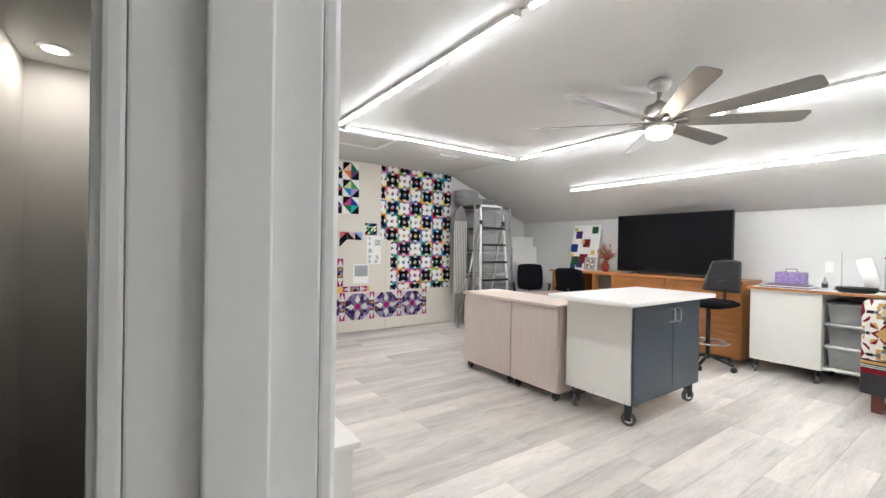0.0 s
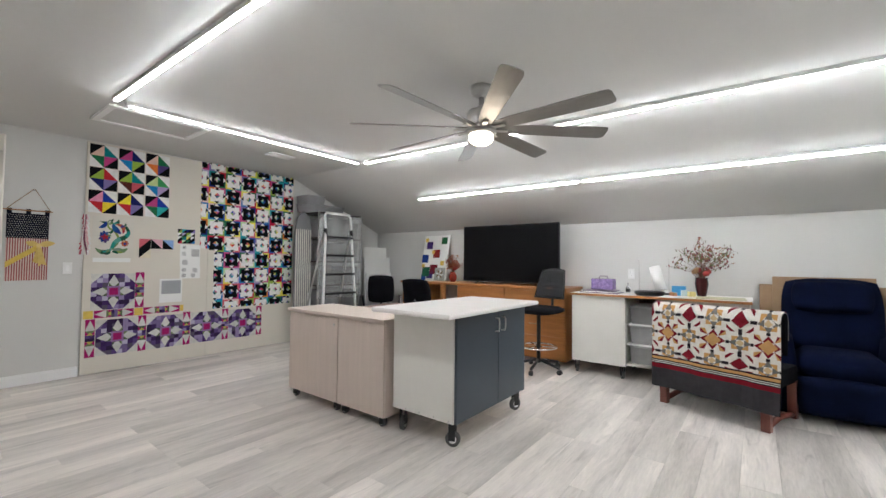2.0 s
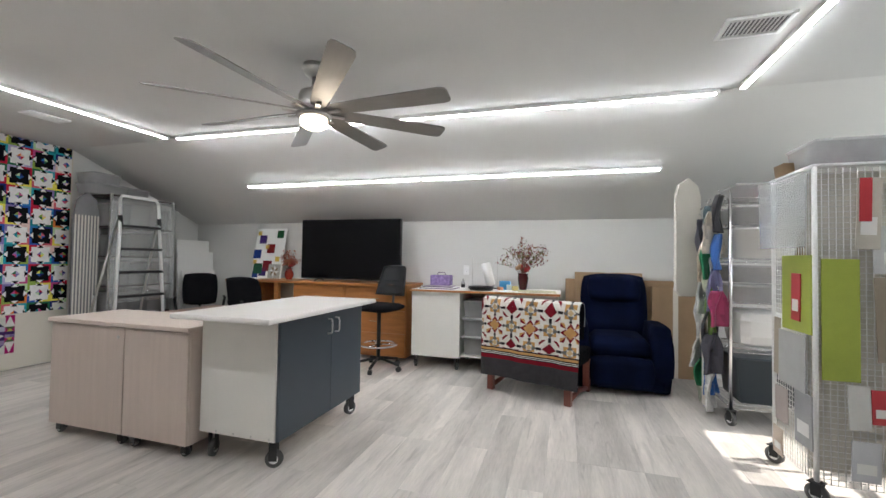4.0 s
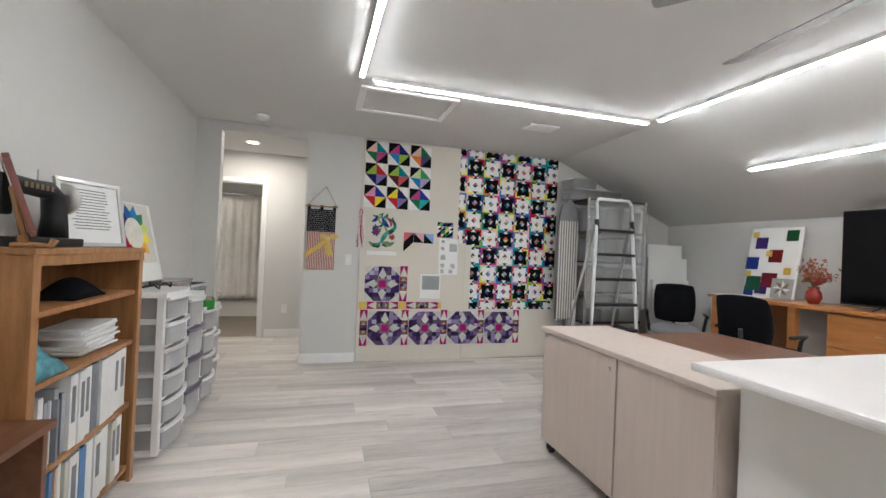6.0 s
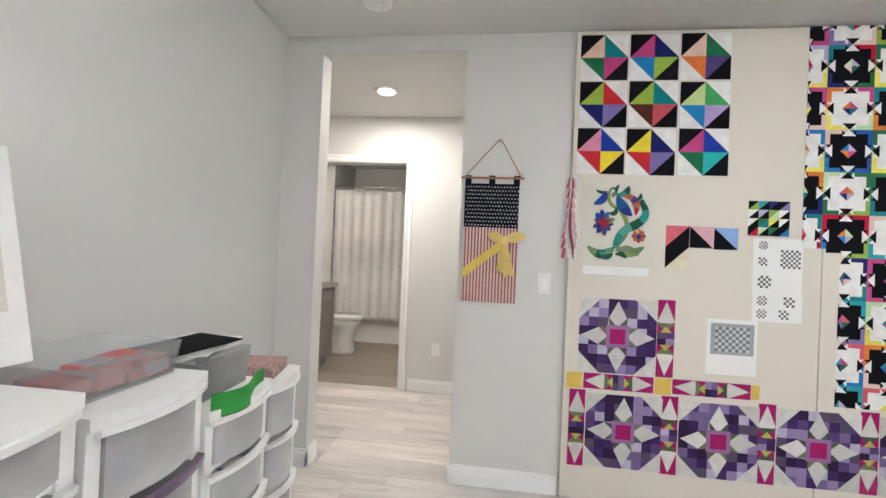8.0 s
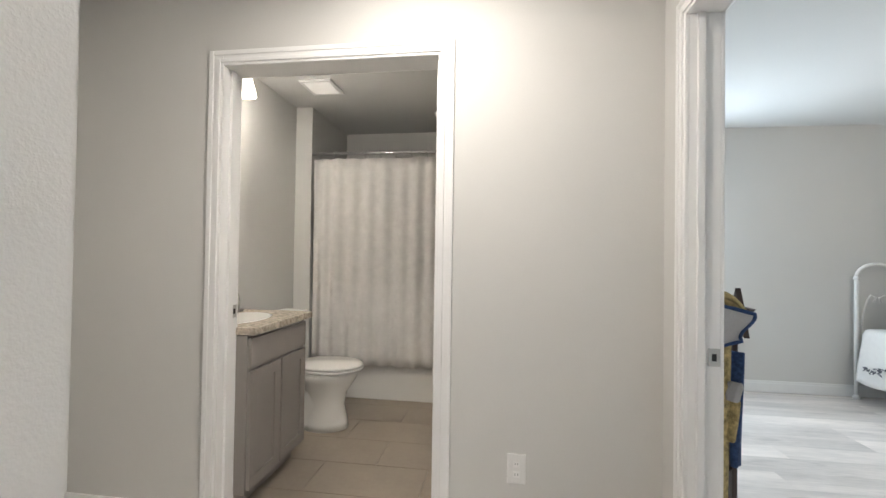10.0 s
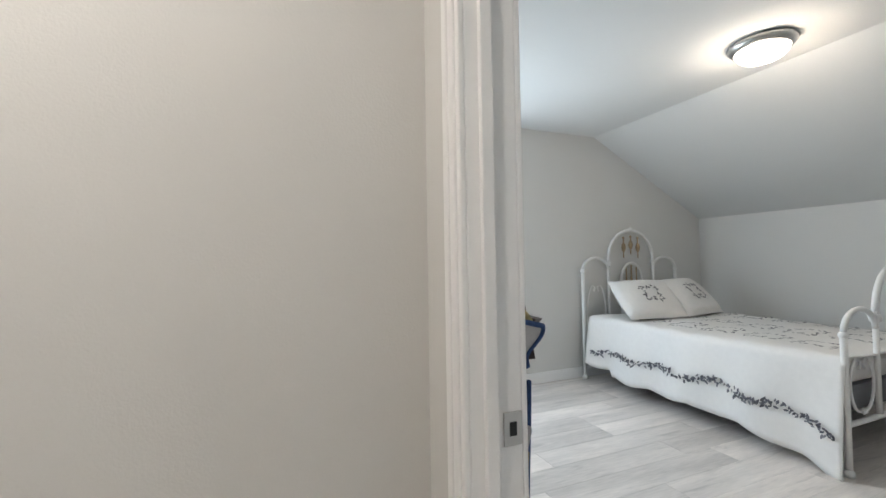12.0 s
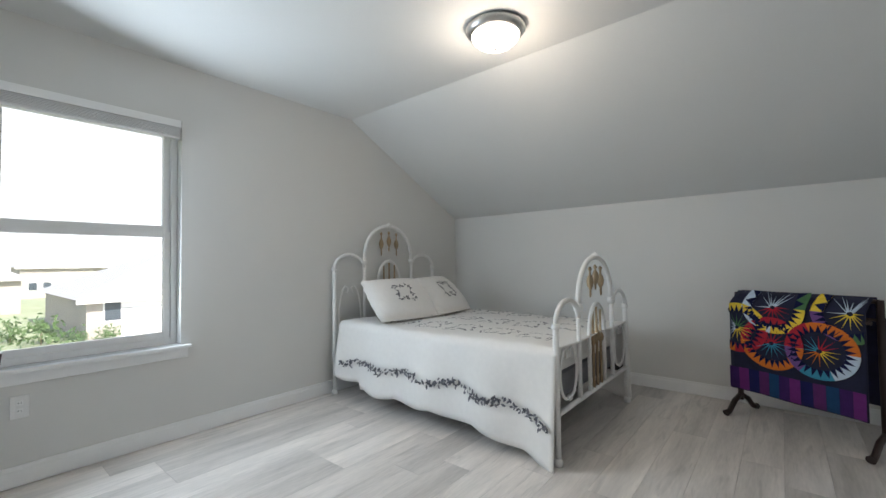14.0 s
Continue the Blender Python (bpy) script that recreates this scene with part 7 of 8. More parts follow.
part("apron", box(wx0 - 0.04, wx1 + 0.04, 10.335, 10.349, wz0 - 0.085, wz0 - 0.023, 0.003), "white", wi)
bl = thing("window_blind", "white faux wood blind raised to the window head", "blind")
part("headrail", box(wx0 + 0.004, wx1 - 0.004, 10.345, 10.40, 2.02, 2.069, 0.003), "white", bl)
for k in range(7):
    part("slat", box(wx0 + 0.008, wx1 - 0.008, 10.35, 10.398, 1.962 + k * 0.0082, 1.9665 + k * 0.0082, 0.001), "white", bl)
part("bottom_rail", box(wx0 + 0.008, wx1 - 0.008, 10.348, 10.40, 1.945, 1.960, 0.003), "white", bl)
wb = thing("window_south", "white fixed window in the back wall", "window", kind="structure")
for b in ((3.75, 3.79, 0.9, 2.1), (4.62, 4.66, 0.9, 2.1), (3.79, 4.62, 0.9, 0.94), (3.79, 4.62, 2.06, 2.1), (3.79, 4.62, 1.48, 1.52)):
    part("window_frame", box(b[0], b[1], -2.29, -2.23, b[2], b[3], 0.003), "white", wb)


def bed():
    t = thing("iron_bed", "white iron bed with brass spindles and arched ends", "bed", (0, 0, 0))
    x0, x1 = 4.08, 5.36
    cx = (x0 + x1) / 2
    def end(y, h0, h1, nm):
        e = part(nm, bmesh.new(), "iron", t)
        bm = bmesh.new()
        r = 0.017
        w = 0.36
        for x in (x0, x1):
            add_tube(bm, [(x, y, 0.0), (x, y, h0 - 0.12)], r, 10)
            add_lathe(bm, [(0.0, 0), (0.026, 0), (0.026, 0.025), (0.018, 0.04)], x, y, 0, 12)
        for s in (-1, 1):
            xo, xi = cx + s * (x1 - cx), cx + s * 0.31
            arc = [(xo, y, h0 - 0.12)] + [(xo + (xi - xo) * (1 - math.cos(a)) / 2, y, h0 - 0.12 + 0.12 * math.sin(a)) for a in [q * math.pi / 10 for q in range(1, 10)]] + [(xi, y, h0 - 0.12)]
            add_tube(bm, arc, r * 0.9, 8)
            add_tube(bm, [(xi, y, 0.28), (xi, y, h0 - 0.02)], r * 0.9, 8)
            add_lathe(bm, [(0.0, -0.03), (0.026, -0.02), (0.03, 0), (0.026, 0.02), (0.0, 0.03)], xi, y, h0 - 0.06, 12)
            add_lathe(bm, [(0.0, -0.025), (0.022, -0.012), (0.024, 0), (0.022, 0.012), (0.0, 0.025)], xo, y, h0 - 0.13, 12)
            # heart scroll
            mx = (xo + xi) / 2
            for q in (-1, 1):
                sc = [(mx, y, 0.32)] + [(mx + q * (0.02 + 0.10 * math.sin(a)), y, 0.32 + (h0 - 0.58) * (1 - math.cos(a)) / 2) for a in [k * 0.28 for k in range(1, 11)]]
                end_p = sc[-1]
                sc += [(mx + q * 0.015, y, end_p[2] - 0.02), (mx + q * 0.03, y, end_p[2] - 0.06)]
                add_tube(bm, sc, 0.008, 6)
            add_lathe(bm, [(0.0, -0.02), (0.022, 0), (0.0, 0.02)], mx, y, 0.32, 10)
        big = [(cx - 0.31, y, h0 - 0.06)] + [(cx - 0.31 * math.cos(a), y, h0 - 0.06 + (h1 - h0 + 0.06) * math.sin(a) ** 0.85) for a in [q * math.pi / 16 for q in range(1, 16)]] + [(cx + 0.31, y, h0 - 0.06)]
        add_tube(bm, big, r, 10)
        small = [(cx - 0.14, y, 0.28)] + [(cx - 0.14 * math.cos(a), y, h0 - 0.24 + 0.18 * math.sin(a)) for a in [q * math.pi / 10 for q in range(0, 11)]] + [(cx + 0.14, y, 0.28)]
        add_tube(bm, small, r * 0.8, 8)
        add_tube(bm, [(x0, y, 0.27), (x1, y, 0.27)], r * 0.9, 8)
        add_lathe(bm, [(0.0, -0.02), (0.03, -0.005), (0.02, 0.02), (0.0, 0.035)], cx, y, h1, 12)
        e.data = mesh_of(nm, bm, "iron")
        for k, dx in enumerate((-0.09, 0.0, 0.09)):
            lo = h0 - 0.09 + 0.18 * (1 - (dx / 0.14) ** 2) ** 0.5 - 0.06
            hi = h0 - 0.06 + (h1 - h0 + 0.06) * (1 - (dx / 0.31) ** 2) ** 0.42 - 0.05
            f = 0.0
            prof = [(0.004, lo), (0.007, lo + 0.02), (0.007, (lo + hi) / 2 - 0.05), (0.018, (lo + hi) / 2 - 0.03), (0.024, (lo + hi) / 2), (0.018, (lo + hi) / 2 + 0.03), (0.007, (lo + hi) / 2 + 0.05), (0.007, hi - 0.03), (0.014, hi - 0.015), (0.004, hi)]
            part("spindle", lathe(prof, cx + dx * 1.1, y, 0, 12), "brass", e, "turned antique brass spindle")
        for dx in (-0.07, 0.0, 0.07):
            hi = h0 - 0.26 + 0.18 * (1 - (dx / 0.14) ** 2) ** 0.5
            prof = [(0.008, 0.28), (0.012, 0.30), (0.009, 0.33), (0.009, hi - 0.22), (0.02, hi - 0.20), (0.023, hi - 0.18), (0.012, hi - 0.155), (0.008, hi - 0.12), (0.008, hi)]
            part("spindle", lathe(prof, cx + dx, y, 0, 12), "brass", e, "turned antique brass spindle")
    end(8.28, 0.88, 1.13, "footboard")
    end(10.29, 1.19, 1.47, "headboard")
    for x in (x0 + 0.02, x1 - 0.02):
        part("side_rail", box(x - 0.012, x + 0.012, 8.30, 10.27, 0.24, 0.29, 0.002), "black", t)
    part("box_spring", box(4.12, 5.32, 8.34, 10.24, 0.29, 0.44, 0.03), "greyfab", t)
    part("mattress", box(4.12, 5.32, 8.34, 10.24, 0.442, 0.605, 0.05), "linen", t)


bed()
cov = thing("coverlet", "white scalloped coverlet with grey embroidered vines", "bedspread")


def sheet(u, v, h=0.0):
    """u: metres across from the bed's middle; v: metres from the head."""
    half = 0.62
    cx, top = 4.72, 0.625
    y = 10.2 - v
    puff = 0.006 * math.sin(9 * u + 4 * v) + 0.004 * math.sin(23 * v)
    if abs(u) <= half:
        return Vector((cx + u, y, top + puff + h))
    s = 1 if u > 0 else -1
    d = abs(u) - half
    r = 0.04
    if d < r * 1.57:
        a = d / r
        return Vector((cx + s * (half + (r + h) * math.sin(a)), y, top - r + (r + h) * math.cos(a) + puff))
    d -= r * 1.57
    out = 0.10 * d + 0.020 * math.sin(13 * v + 1) * min(1, d * 4) + h
    return Vector((cx + s * (half + r + out), y, top - r - d))


def edge(v):
    return 0.64 + 0.50 + 0.13 * max(0, (v - 1.15) / 0.78) ** 2 + 0.022 * abs(math.sin(v * 9)) - (0.06 if v < 0.3 else 0)


N, Mv = 60, 70
part("cloth", grid_cloth(lambda a, b: sheet((2 * a - 1) * edge(b * 1.93), b * 1.93), N, Mv, 0.008), "linen", cov)
GY = [(0.13, 0.13, 0.15), (0.2, 0.2, 0.22), (0.09, 0.09, 0.1)]
P = []
re = random.Random(9)


def leafspot(u, v, a, l):
    P.append(leafshape(u, v, a, l, l * 0.5, re.choice(GY), 0))


for s in (-1, 1):
    v = 0.1
    while v < 1.9:
        for k in range(3):
            leafspot(s * (0.95 + 0.10 * max(0, (v - 1.15) / 0.78) ** 2 + 0.018 * math.sin(v * 14) + re.uniform(-.018, .018)), v + re.uniform(-.015, .015), re.uniform(0, 6.28), re.uniform(.02, .034))
        v += 0.0145 if math.sin(v * 18) > -0.6 else 0.03
for i in (-0.42, 0.0, 0.42):
    for j in range(5):
        for k in range(34):
            a = k * 2 * math.pi / 34
            rr_ = 0.105 * (1 + 0.22 * math.cos(4 * a + math.pi))
            leafspot(i + (0.21 if j % 2 else 0) * (1 if i < 0.4 else -3) * 0 + rr_ * math.cos(a), 0.55 + j * 0.29 + rr_ * math.sin(a), re.uniform(0, 6.28), re.uniform(.022, .036))
patches("embroidery", P, lambda u, v, h: sheet(u, v, 0.019), cov, label="grey embroidered vine sprigs")


def pillow(x, y, rz, label):
    t = thing("bed_pillow", label, "pillow", group="pillows")
    t.matrix_basis = Matrix.Translation((x, y, 0.635)) @ Euler((0, 0, radians(rz))).to_matrix().to_4x4() @ Euler((radians(44), 0, 0)).to_matrix().to_4x4()
    w, hh = 0.62, 0.46
    def sh(s):
        def f(u, v):
            a, b = 2 * u - 1, 2 * v - 1
            e = max(abs(a), abs(b))
            th = 0.085 * max(0, (1 - abs(a) ** 2.5) * (1 - abs(b) ** 2.5)) ** 0.5
            sc = 1 + 0.015 * math.sin(20 * a) * (abs(b) > 0.97) + 0.015 * math.sin(16 * b) * (abs(a) > 0.97)
            return Vector((a * w / 2 * sc * (1 - 0.04 * b * b), (b + 1) * hh / 2 * sc, s * th + 0.004 * s))
        return f
    bm = grid_cloth(sh(1), 20, 16, 0)
    b2 = grid_cloth(sh(-1), 20, 16, 0)
    me2 = bpy.data.meshes.new("tmp")
    b2.to_mesh(me2)
    b2.free()
    bm.from_mesh(me2)
    part("case", bm, "linen", t)
    P2 = []
    for k in range(44):
        a = k * 2 * math.pi / 44
        r = 0.085 * (1 + 0.25 * math.cos(4 * a + math.pi))
        P2.append(leafshape(r * math.cos(a), hh / 2 + r * math.sin(a), re.uniform(0, 6.28), .028, .014, re.choice(GY), 0))
    patches("embroidery", P2, lambda u, v, h: sh(1)(u / w + 0.5, v / hh) + Vector((0, 0, 0.005)), t, label="grey embroidered square wreath")


pillow(4.44, 9.72, -10, "white pillow with grey embroidered wreath")
pillow(5.05, 9.72, 8, "white pillow with grey embroidered wreath")


# quilt rack with bright starburst quilt
def quilt_rack():
    a = Vector((5.62, 7.57, 0))
    b = Vector((5.26, 6.90, 0))
    mid = (a + b) / 2
    ang = math.degrees(math.atan2(b.y - a.y, b.x - a.x))
    t = thing("quilt_rack", "dark wooden quilt rack with curved feet", "quilt rack", tuple(mid), ang)
    L = (b - a).length / 2
    low = Matrix.Diagonal((1, 1, 0.93, 1))
    t.matrix_basis = t.matrix_basis @ low
    for s in (-1, 1):
        x = s * L
        part("post", tube([(x, 0, 0.10), (x, 0, 0.93)], 0.018, 8), "darkwood", t)
        for q in (-1, 1):
            part("foot", tube([(x, 0, 0.14), (x, q * 0.07, 0.10), (x, q * 0.13, 0.03), (x, q * 0.17, 0.022)], 0.018, 8, radii=[0.016, 0.018, 0.018, 0.024]), "darkwood", t)
    for y, z in ((0.0, 0.92), (0.10, 0.80), (-0.10, 0.80)):
        part("rail", tube([(-L, y, z), (L, y, z)], 0.013, 8), "darkwood", t)
    q = thing("starburst_quilt", "bright starburst quilt in navy, red and yellow", "quilt", tuple(mid), ang)
    q.matrix_basis = q.matrix_basis @ low
    w = L * 2 - 0.04
    def fn(u, v, h=0.0):
        x = (u - 0.5) * w
        wob = 0.008 * math.sin(11 * u + 2 * v)
        if v < 0.08:
            c = (0.08 - v) / 0.08 * math.pi / 2
            return Vector((x, -(0.10 * (1 - math.sin(c)) + 0.02) - h, 0.86 + 0.085 * math.sin(c) + h))
        return Vector((x, -0.12 - wob - h, 0.86 - (v - 0.08) * 0.70))
    part("quilt_body", grid_cloth(lambda u, v: fn(u, v), 24, 24, 0.008), mat("navy_cotton", (0.008, 0.010, 0.035), 0.85, var=0.4, scale=20), q)
    part("back_drape", grid_cloth(lambda u, v: Vector(((u - 0.5) * w, 0.02 + 0.10 * min(1, v * 6), 0.945 - 0.08 * min(1, v * 6) - 0.6 * v)), 16, 16, 0.006), mat("indigo_cotton", (0.01, 0.012, 0.05), 0.85, var=0.4, scale=20), q)
    P = []
    def ring(cu, cv, r0, r1, a0, a1, cols, n, layer):
        """Arc band with pointed rays; u is scaled by the quilt's width over its drop."""
        asp = 0.74 / w * 0.95
        def C(r, a):
            return (min(max(cu + r * math.cos(a) * asp, 0.003), 0.997), min(max(cv + r * math.sin(a), 0.01), 0.99))
        for k in range(n):
            b0, b1 = a0 + (a1 - a0) * k / n, a0 + (a1 - a0) * (k + 1) / n
            if not (-0.05 < cu + r1 * math.cos((b0 + b1) / 2) * asp < 1.05) or not (-0.03 < cv + r1 * math.sin((b0 + b1) / 2) < 0.8):
                continue
            c = cols[int(k / n * len(cols))]
            P.append(([C(r0, b0), C(r1, b0), C(r1, (b0 + b1) / 2), C(r1, b1), C(r0, b1)], c, layer))
            P.append(([C(r0, b0), C(r1 * 0.93, (b0 + b1) / 2), C(r0, b1)], (0.012, 0.014, 0.05), layer + 1))
    def burst(cu, cv, r, cols, layer):
        asp = 0.74 / w * 0.95
        n = 16
        for k in range(n):
            a = k * 2 * math.pi / n
            P.append(([(min(max(cu + 0.02 * math.cos(a - .3) * asp, 0), 1), cv + 0.02 * math.sin(a - .3)), (min(max(cu + r * math.cos(a) * asp, 0), 1), cv + r * math.sin(a)), (min(max(cu + 0.02 * math.cos(a + .3) * asp, 0), 1), cv + 0.02 * math.sin(a + .3))], cols[k * len(cols) // n], layer))
    Rr, Or, Ye, Li, Vi, Sk, Gn = (.42, .03, .05), (.6, .16, .03), (.75, .55, .06), (.5, .6, .7), (.16, .08, .24), (.05, .25, .38), (.08, .18, .08)
    V = 0.0
    for cu, cv, c1, c2 in ((0.38, 0.10, (Ye, Li, Li, Gn), (Rr, Li)), (0.08, 0.34, (Rr, Or, Ye, Ye), (Ye, Li, Gn)), (0.36, 0.46, (Or, Or, Rr, Rr), (Sk, Rr)), (0.72, 0.46, (Li, Sk, Vi, Rr, Or, Or), (Ye, Or, Sk, Rr)), (0.92, 0.10, (Gn, Vi, Ye, Gn), (Ye, Li))):
        ring(cu, cv, 0.17, 0.26, 0, 2 * math.pi, c1, 26, 1 + int(cu * 10) % 3)
        burst(cu, cv, 0.15, c2, 4)
    for k in range(12):
        P.append(rect(k / 12 + 0.002, 0.76, (k + 1) / 12, 0.985, [(.05, .02, .10), (.14, .03, .16), (.02, .02, .09), (.10, .03, .12), (.02, .06, .14)][k % 5], 7))
    patches("starburst_patches", P, lambda u, v, h: fn(u, v, 0.009 + h), q, label="rainbow starburst arcs and rays")


quilt_rack()


def valet():
    at = (1.868, 8.135, 0)
    t = thing("quilt_ladder", "dark wood quilt stand with cut-out star", "quilt stand", at)
    for y0, y1 in ((-0.10, -0.03), (0.16, 0.20)):
        bm = box(-0.09, -0.06, y0, y1, 0, 1.045, 0.006)
        add_box(bm, -0.094, -0.03, y0 - 0.005, y1 + 0.005, 0.90, 1.035, 0.014)
        part("post", bm, "darkwood", t, "dark stained post with a shaped head")
    part("foot", box(-0.10, -0.05, -0.24, 0.26, 0, 0.05, 0.008), "darkwood", t)
    part("foot", box(0.085, 0.115, -0.10, 0.20, 0, 0.05, 0.008), "darkwood", t)
    part("post", box(0.09, 0.11, 0.02, 0.06, 0.05, 0.98, 0.004), "darkwood", t)
    for z in (0.30, 0.65, 0.99):
        part("rail", tube([(-0.05, 0.04, z), (0.10, 0.04, z)], 0.014, 8), "darkwood", t)
    pts = [((0.115 if k % 2 == 0 else 0.047) * math.cos(math.pi / 2 + k * math.pi / 5), (0.115 if k % 2 == 0 else 0.047) * math.sin(math.pi / 2 + k * math.pi / 5)) for k in range(10)]
    bm = bmesh.new()
    f = bm.faces.new([bm.verts.new((0.108, 0.04 + a, 0.97 + b)) for a, b in pts])
    r = bmesh.ops.extrude_face_region(bm, geom=[f])
    bmesh.ops.translate(bm, verts=[v for v in r["geom"] if isinstance(v, bmesh.types.BMVert)], vec=(0.022, 0, 0))
    part("star", bm, "darkwood", t, "dark wooden star ornament")
    q = thing("hanging_quilt", "yellow and blue patchwork quilt hung on the stand", "quilt", at)
    yellow = mat("mustard_print", (0.46, 0.36, 0.17), 0.9, var=0.75, scale=45, bump=0.06, fine=260)
    blue = mat("blue_print", (0.035, 0.07, 0.17), 0.9, var=0.6, scale=60, bump=0.05)
    lining = mat("grey_lining", (0.46, 0.45, 0.45), 0.9, var=0.15, bump=0.06)
    def face(x0, x1, z0, z1, y):
        return grid_cloth(lambda u, v: Vector((x0 + (x1 - x0) * u, y + 0.012 * math.sin(5 * u + 3 * v), z1 + (z0 - z1) * v)), 8, 24, 0.012)
    part("field", face(-0.038, 0.045, 0.06, 1.0, -0.045), yellow, q, "mustard flower print cloth")
    part("border", face(-0.066, -0.036, 0.05, 0.89, -0.03), blue, q, "dark blue print border")
    part("block", face(0.03, 0.075, 0.45, 0.62, -0.055), yellow, q, "mustard and grey corner block")
    part("block", face(0.028, 0.072, 0.622, 0.70, -0.06), lining, q, "pale grey patch")
    part("border", face(0.05, 0.098, 0.34, 0.82, -0.04), blue, q, "navy blue border strip")
    part("fold", grid_cloth(lambda u, v: Vector((-0.05 + 0.15 * v, -0.08 + 0.16 * u, 1.03 + 0.045 * math.sin(math.pi * v) ** 0.7 - 0.05 * v * v + 0.012 * math.sin(7 * u))), 10, 16, 0.016), yellow, q, "mustard fold lying over the rail")
    flap = lambda u, v: Vector((-0.015 + 0.105 * u + 0.018 * math.sin(4.5 * v + 1) * u, -0.085 - 0.02 * math.sin(3 * v + 2 * u), 1.02 - 0.03 * u - v * (0.17 - 0.05 * u)))
    part("lining", grid_cloth(flap, 12, 16, 0.008), lining, q, "turned-back pale grey lining")
    hem = [flap(k / 8, 0.0) for k in range(9)] + [flap(1, k / 12) for k in range(1, 13)] + [flap(1 - k / 8, 1) for k in range(1, 9)]
    part("binding", tube(hem, 0.008, 8), blue, q, "navy blue bound edge")


valet()

# ---- stairwell picture ----
sp_ = thing("stair_picture", "white framed picture on the stairwell wall", "picture")
part("frame", box(-0.36, 0.06, 4.775, 4.799, -1.35, -0.78, 0.004), "white", sp_)
part("print", box(-0.31, 0.01, 4.772, 4.7745, -1.30, -0.83), mat("dark_print", (0.2, 0.2, 0.22), 0.3, var=0.6, scale=8), sp_)

# ---- outdoors ----
structure("ground", box(-400, 400, -800, 800, -3.2, -3.0), "grass", "lawn reaching the horizon, its green paled for the outdoor glare", "ground")
# added far sheet that glows, so the sky beyond the window looks washed out
white_glow = bpy.data.materials.new("backdrop_glow")
white_glow.use_nodes = True
white_glow.node_tree.nodes["Principled BSDF"].inputs["Base Color"].default_value = (0, 0, 0, 1)
white_glow.node_tree.nodes["Principled BSDF"].inputs["Emission Color"].default_value = (0.9, 0.95, 1.0, 1)
white_glow.node_tree.nodes["Principled BSDF"].inputs["Emission Strength"].default_value = 0.9
structure("backdrop", box(-400, 400, 300, 301, -3.0, 260), white_glow, "glowing white backdrop sheet standing in for the washed-out sky", "sky")
structure("driveway", box(7.6, 14, 30, 36.4, -2.998, -2.975), "concrete", "pale concrete driveway in front of the garage", "driveway")
structure("road", box(-60, 60, 24, 30, -2.998, -2.97), "concrete", "pale concrete street", "road")


def house(x0, x1, y0, y1, eave, ridge, garage, label):
    t = thing("house", label, "house", group="houses")
    part("wall", box(x0, x1, y0, y1, -3.0, eave), "brick", t)
    bm = bmesh.new()
    o = 0.5
    a = [bm.verts.new(p) for p in ((x0 - o, y0 - o, eave), (x1 + o, y0 - o, eave), (x1 + o, y1 + o, eave), (x0 - o, y1 + o, eave))]
    d = min(x1 - x0, y1 - y0) / 2
    r = [bm.verts.new(p) for p in ((x0 + d, (y0 + y1) / 2, ridge), (x1 - d, (y0 + y1) / 2, ridge))]
    bm.faces.new((a[0], a[1], r[1], r[0])), bm.faces.new((a[1], a[2], r[1])), bm.faces.new((a[2], a[3], r[0], r[1])), bm.faces.new((a[3], a[0], r[0])), bm.faces.new(a[::-1])
    part("roof", bm, "roof", t, "grey shingle hip roof")
    part("fascia", box(x0 - o, x1 + o, y0 - o - 0.05, y0 - o, eave - 0.22, eave + 0.02), "white", t)
    if garage:
        gd = part("garage_door", box(*garage, y0 - 0.06, y0 - 0.01, -3.0, -0.7, 0.01), "white", t)
        for k in range(1, 4):
            part("panel_joint", box(garage[0], garage[1], y0 - 0.064, y0 - 0.061, -3.0 + k * 0.57, -2.97 + k * 0.57), "greyfab", gd)
    for x in (x0 + 1.2, x0 + 2.6):
        w = part("window", box(x - 0.5, x + 0.5, y0 - 0.05, y0 - 0.01, -2.0, -0.8, 0.01), "white", t)
        part("pane", box(x - 0.42, x + 0.42, y0 - 0.056, y0 - 0.051, -1.92, -0.88), "slate", w)


house(6.8, 19, 36.5, 51, -0.65, 2.4, (8.3, 13.2), "pale brick house with grey hip roof and garage")
house(-24, -6.5, 36, 48, 0.0, 3.2, None, "pale brick house with grey hip roof")
house(-7, 6.2, 60, 72, 0.2, 3.4, None, "distant house with blue-grey roof")
house(8, 21, 84, 96, 1.2, 4.8, None, "far house with blue-grey hip roof")


def shrub(x, y, s, seed):
    rr = random.Random(seed)
    t = thing("shrub", "small green garden shrub on the lawn", "shrub", (x, y, -3.0), group="shrubs")
    part("stem", tube([(0, 0, 0), (0.02, 0.02, s * 0.5)], 0.03, 6), "walnut", t)
    bm = bmesh.new()
    for k in range(170):
        p = Vector((rr.gauss(0, 0.33), rr.gauss(0, 0.33), abs(rr.gauss(0.5, 0.28)))) * s
        m = Matrix.Translation(p) @ Euler((rr.uniform(0, 6), rr.uniform(0, 6), 0)).to_matrix().to_4x4()
        l = 0.10 * s
        bm.faces.new([bm.verts.new(m @ Vector(c)) for c in ((-l, 0, 0), (0, -l * .5, 0), (l, 0, 0), (0, l * .5, 0))])
    part("crown", coloured(bm, lambda c: (0.06, 0.12, 0.03) if int(c.x * 90) % 2 else (0.09, 0.15, 0.05)), "leaf", t)


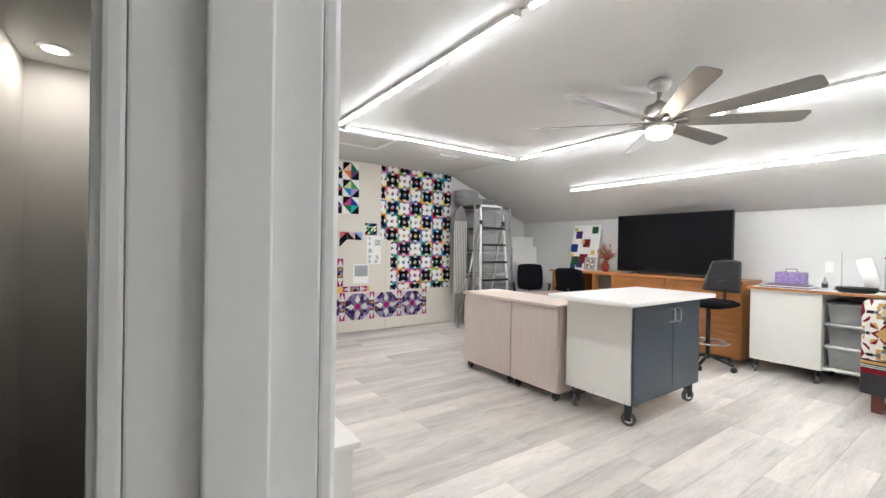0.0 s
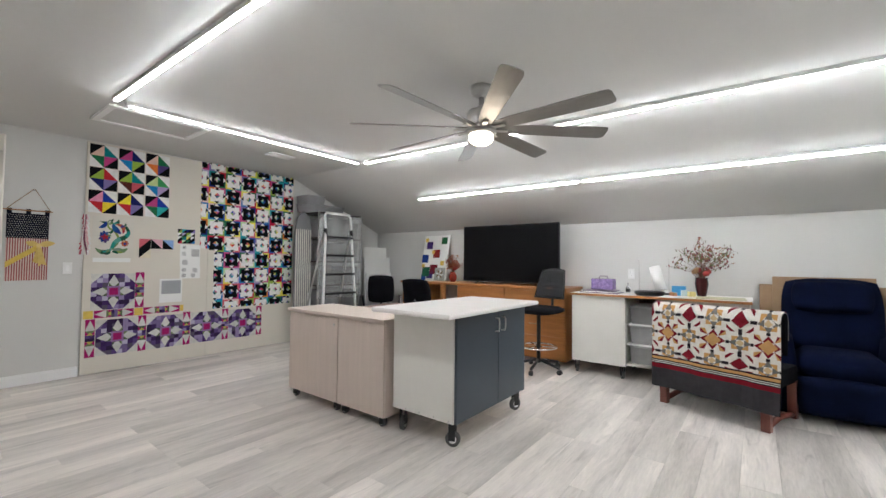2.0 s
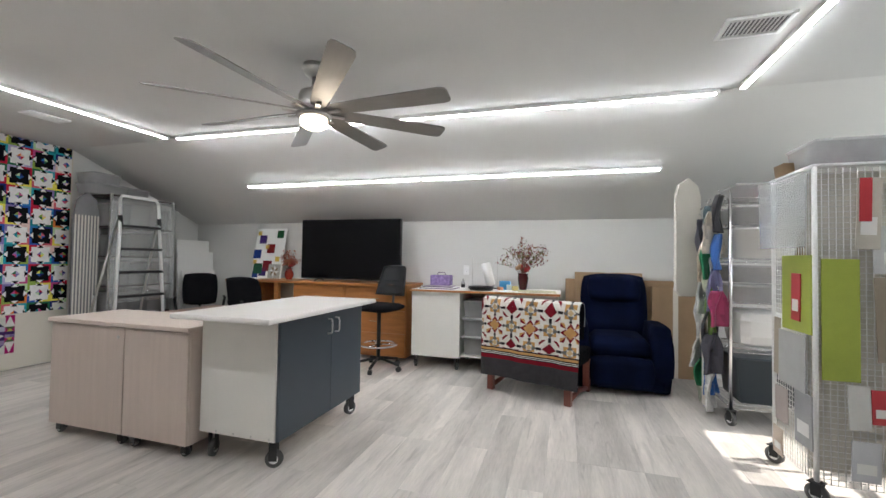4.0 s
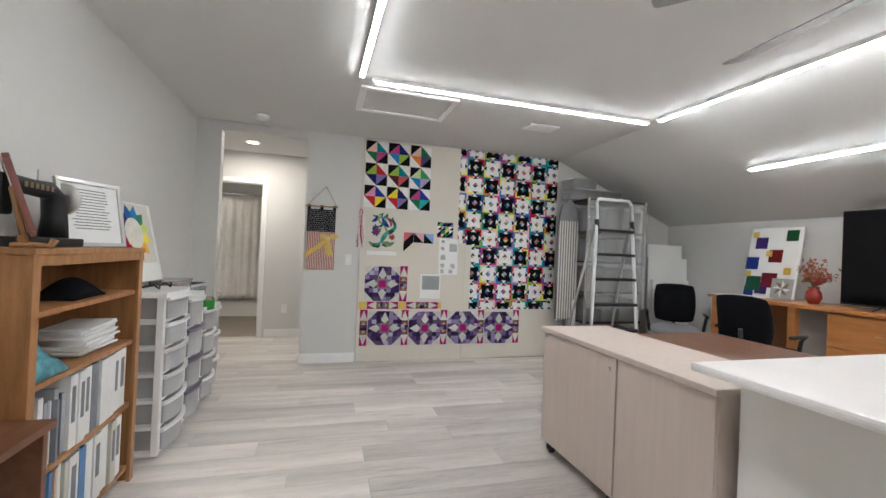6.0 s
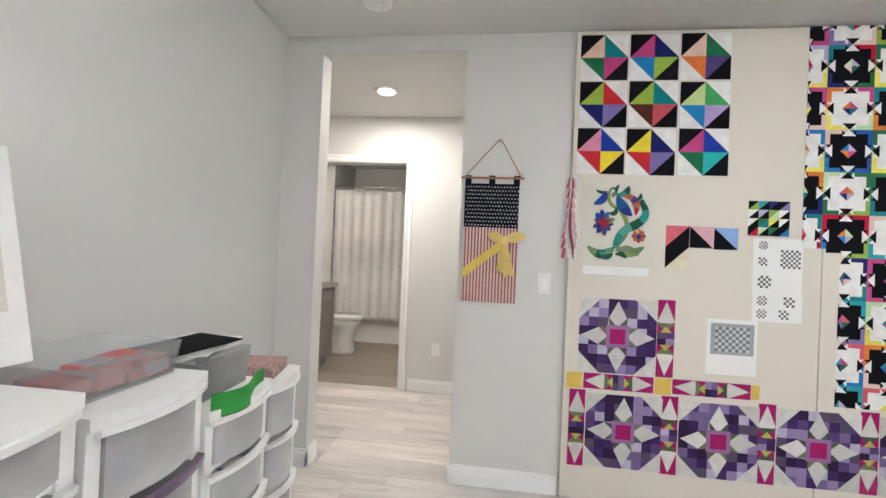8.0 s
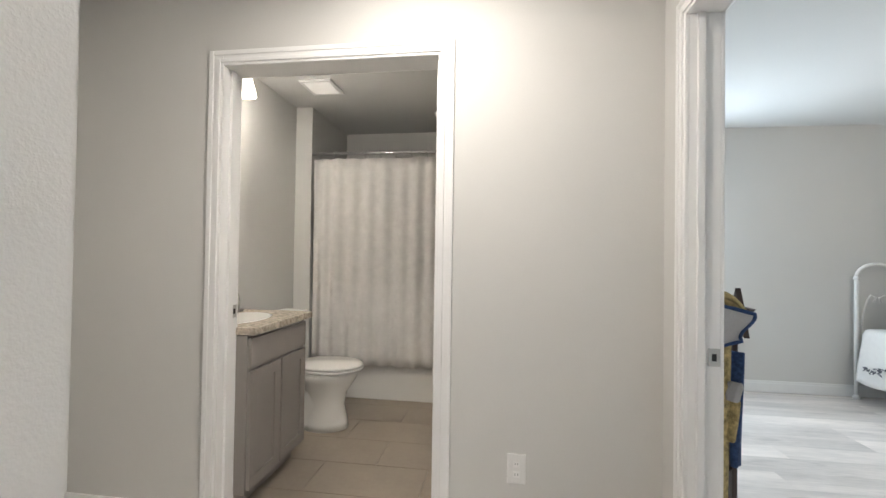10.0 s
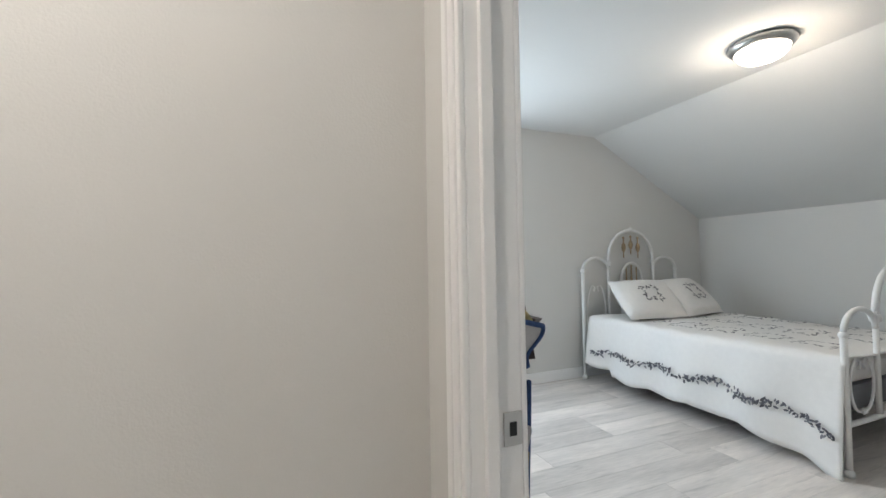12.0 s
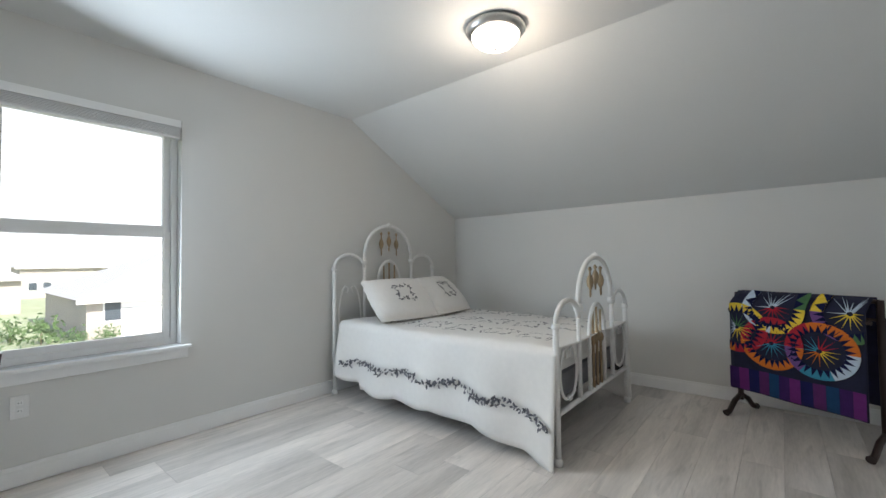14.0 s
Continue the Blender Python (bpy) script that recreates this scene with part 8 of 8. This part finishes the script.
for k, (x, y, s) in enumerate(((6.2, 35.0, 0.9), (5.2, 38.0, 1.4), (4.2, 40.0, 1.2), (7.6, 35.6, 0.9), (2.2, 36.5, 1.3), (3.0, 34, 1.0))):
    shrub(x, y, s, k)

# ---- floor planks and tiles ----
def planks(parent, x0, x1, y0, y1, seed):
    rr = random.Random(seed)
    w, length, gap, th = 0.184, 1.22, 0.0005, 0.008
    cache = {}
    def piece(l, ww):
        key = (round(l, 3), round(ww, 3))
        if key not in cache:
            bm = box(0, l - gap, 0, ww - gap, -th, 0)
            for v in bm.verts:
                if v.co.z > -0.001:
                    v.co.x += 0.0004 if v.co.x < l / 2 else -0.0004
                    v.co.y += 0.0004 if v.co.y < ww / 2 else -0.0004
            cache[key] = mesh_of("plank", bm, "plank")
        return cache[key]
    y = y0
    while y < y1 - 0.01:
        ww = min(w, y1 - y)
        x = x0
        first = round(rr.choice((0.3, 0.5, 0.7, 0.9, 1.1)), 2)
        while x < x1 - 0.01:
            l = min(first if x == x0 else length, x1 - x)
            o = new("plank", piece(l, ww))
            o.parent = parent
            o.location = (x, y, 0)
            x += l
        y += ww


fm = new("floor")
tagged(fm, "pale grey wood-look vinyl plank floor", "floor", kind="structure")
planks(fm, 0.262, 5.998, -0.6, 6.478, 1)
structure("floor_back", box(0.262, 5.998, -2.2, -0.601, -0.008, 0.0), "plank", "pale grey wood-look vinyl floor behind the racks", "floor")
fh = new("floor_hall")
tagged(fh, "pale grey wood-look vinyl plank floor in the hall", "floor", kind="structure")
planks(fh, -1.0, 1.62, 6.479, 7.90, 2)
fb_ = new("floor_bedroom")
tagged(fb_, "pale grey wood-look vinyl plank floor in the bedroom", "floor", kind="structure")
planks(fb_, 1.621, 5.86, 6.601, 10.35, 3)
ft = new("floor_bath")
tagged(ft, "beige bathroom floor tiles", "floor", kind="structure")
tl = mesh_of("tile", box(0, 0.602, 0, 0.302, -0.008, 0.0), "tile")
for j in range(7):
    for i in range(4):
        o = new("tile", tl)
        o.parent = ft
        o.location = (-0.95 - 0.3 * (j % 2) + i * 0.605, 7.902 + j * 0.305, 0)
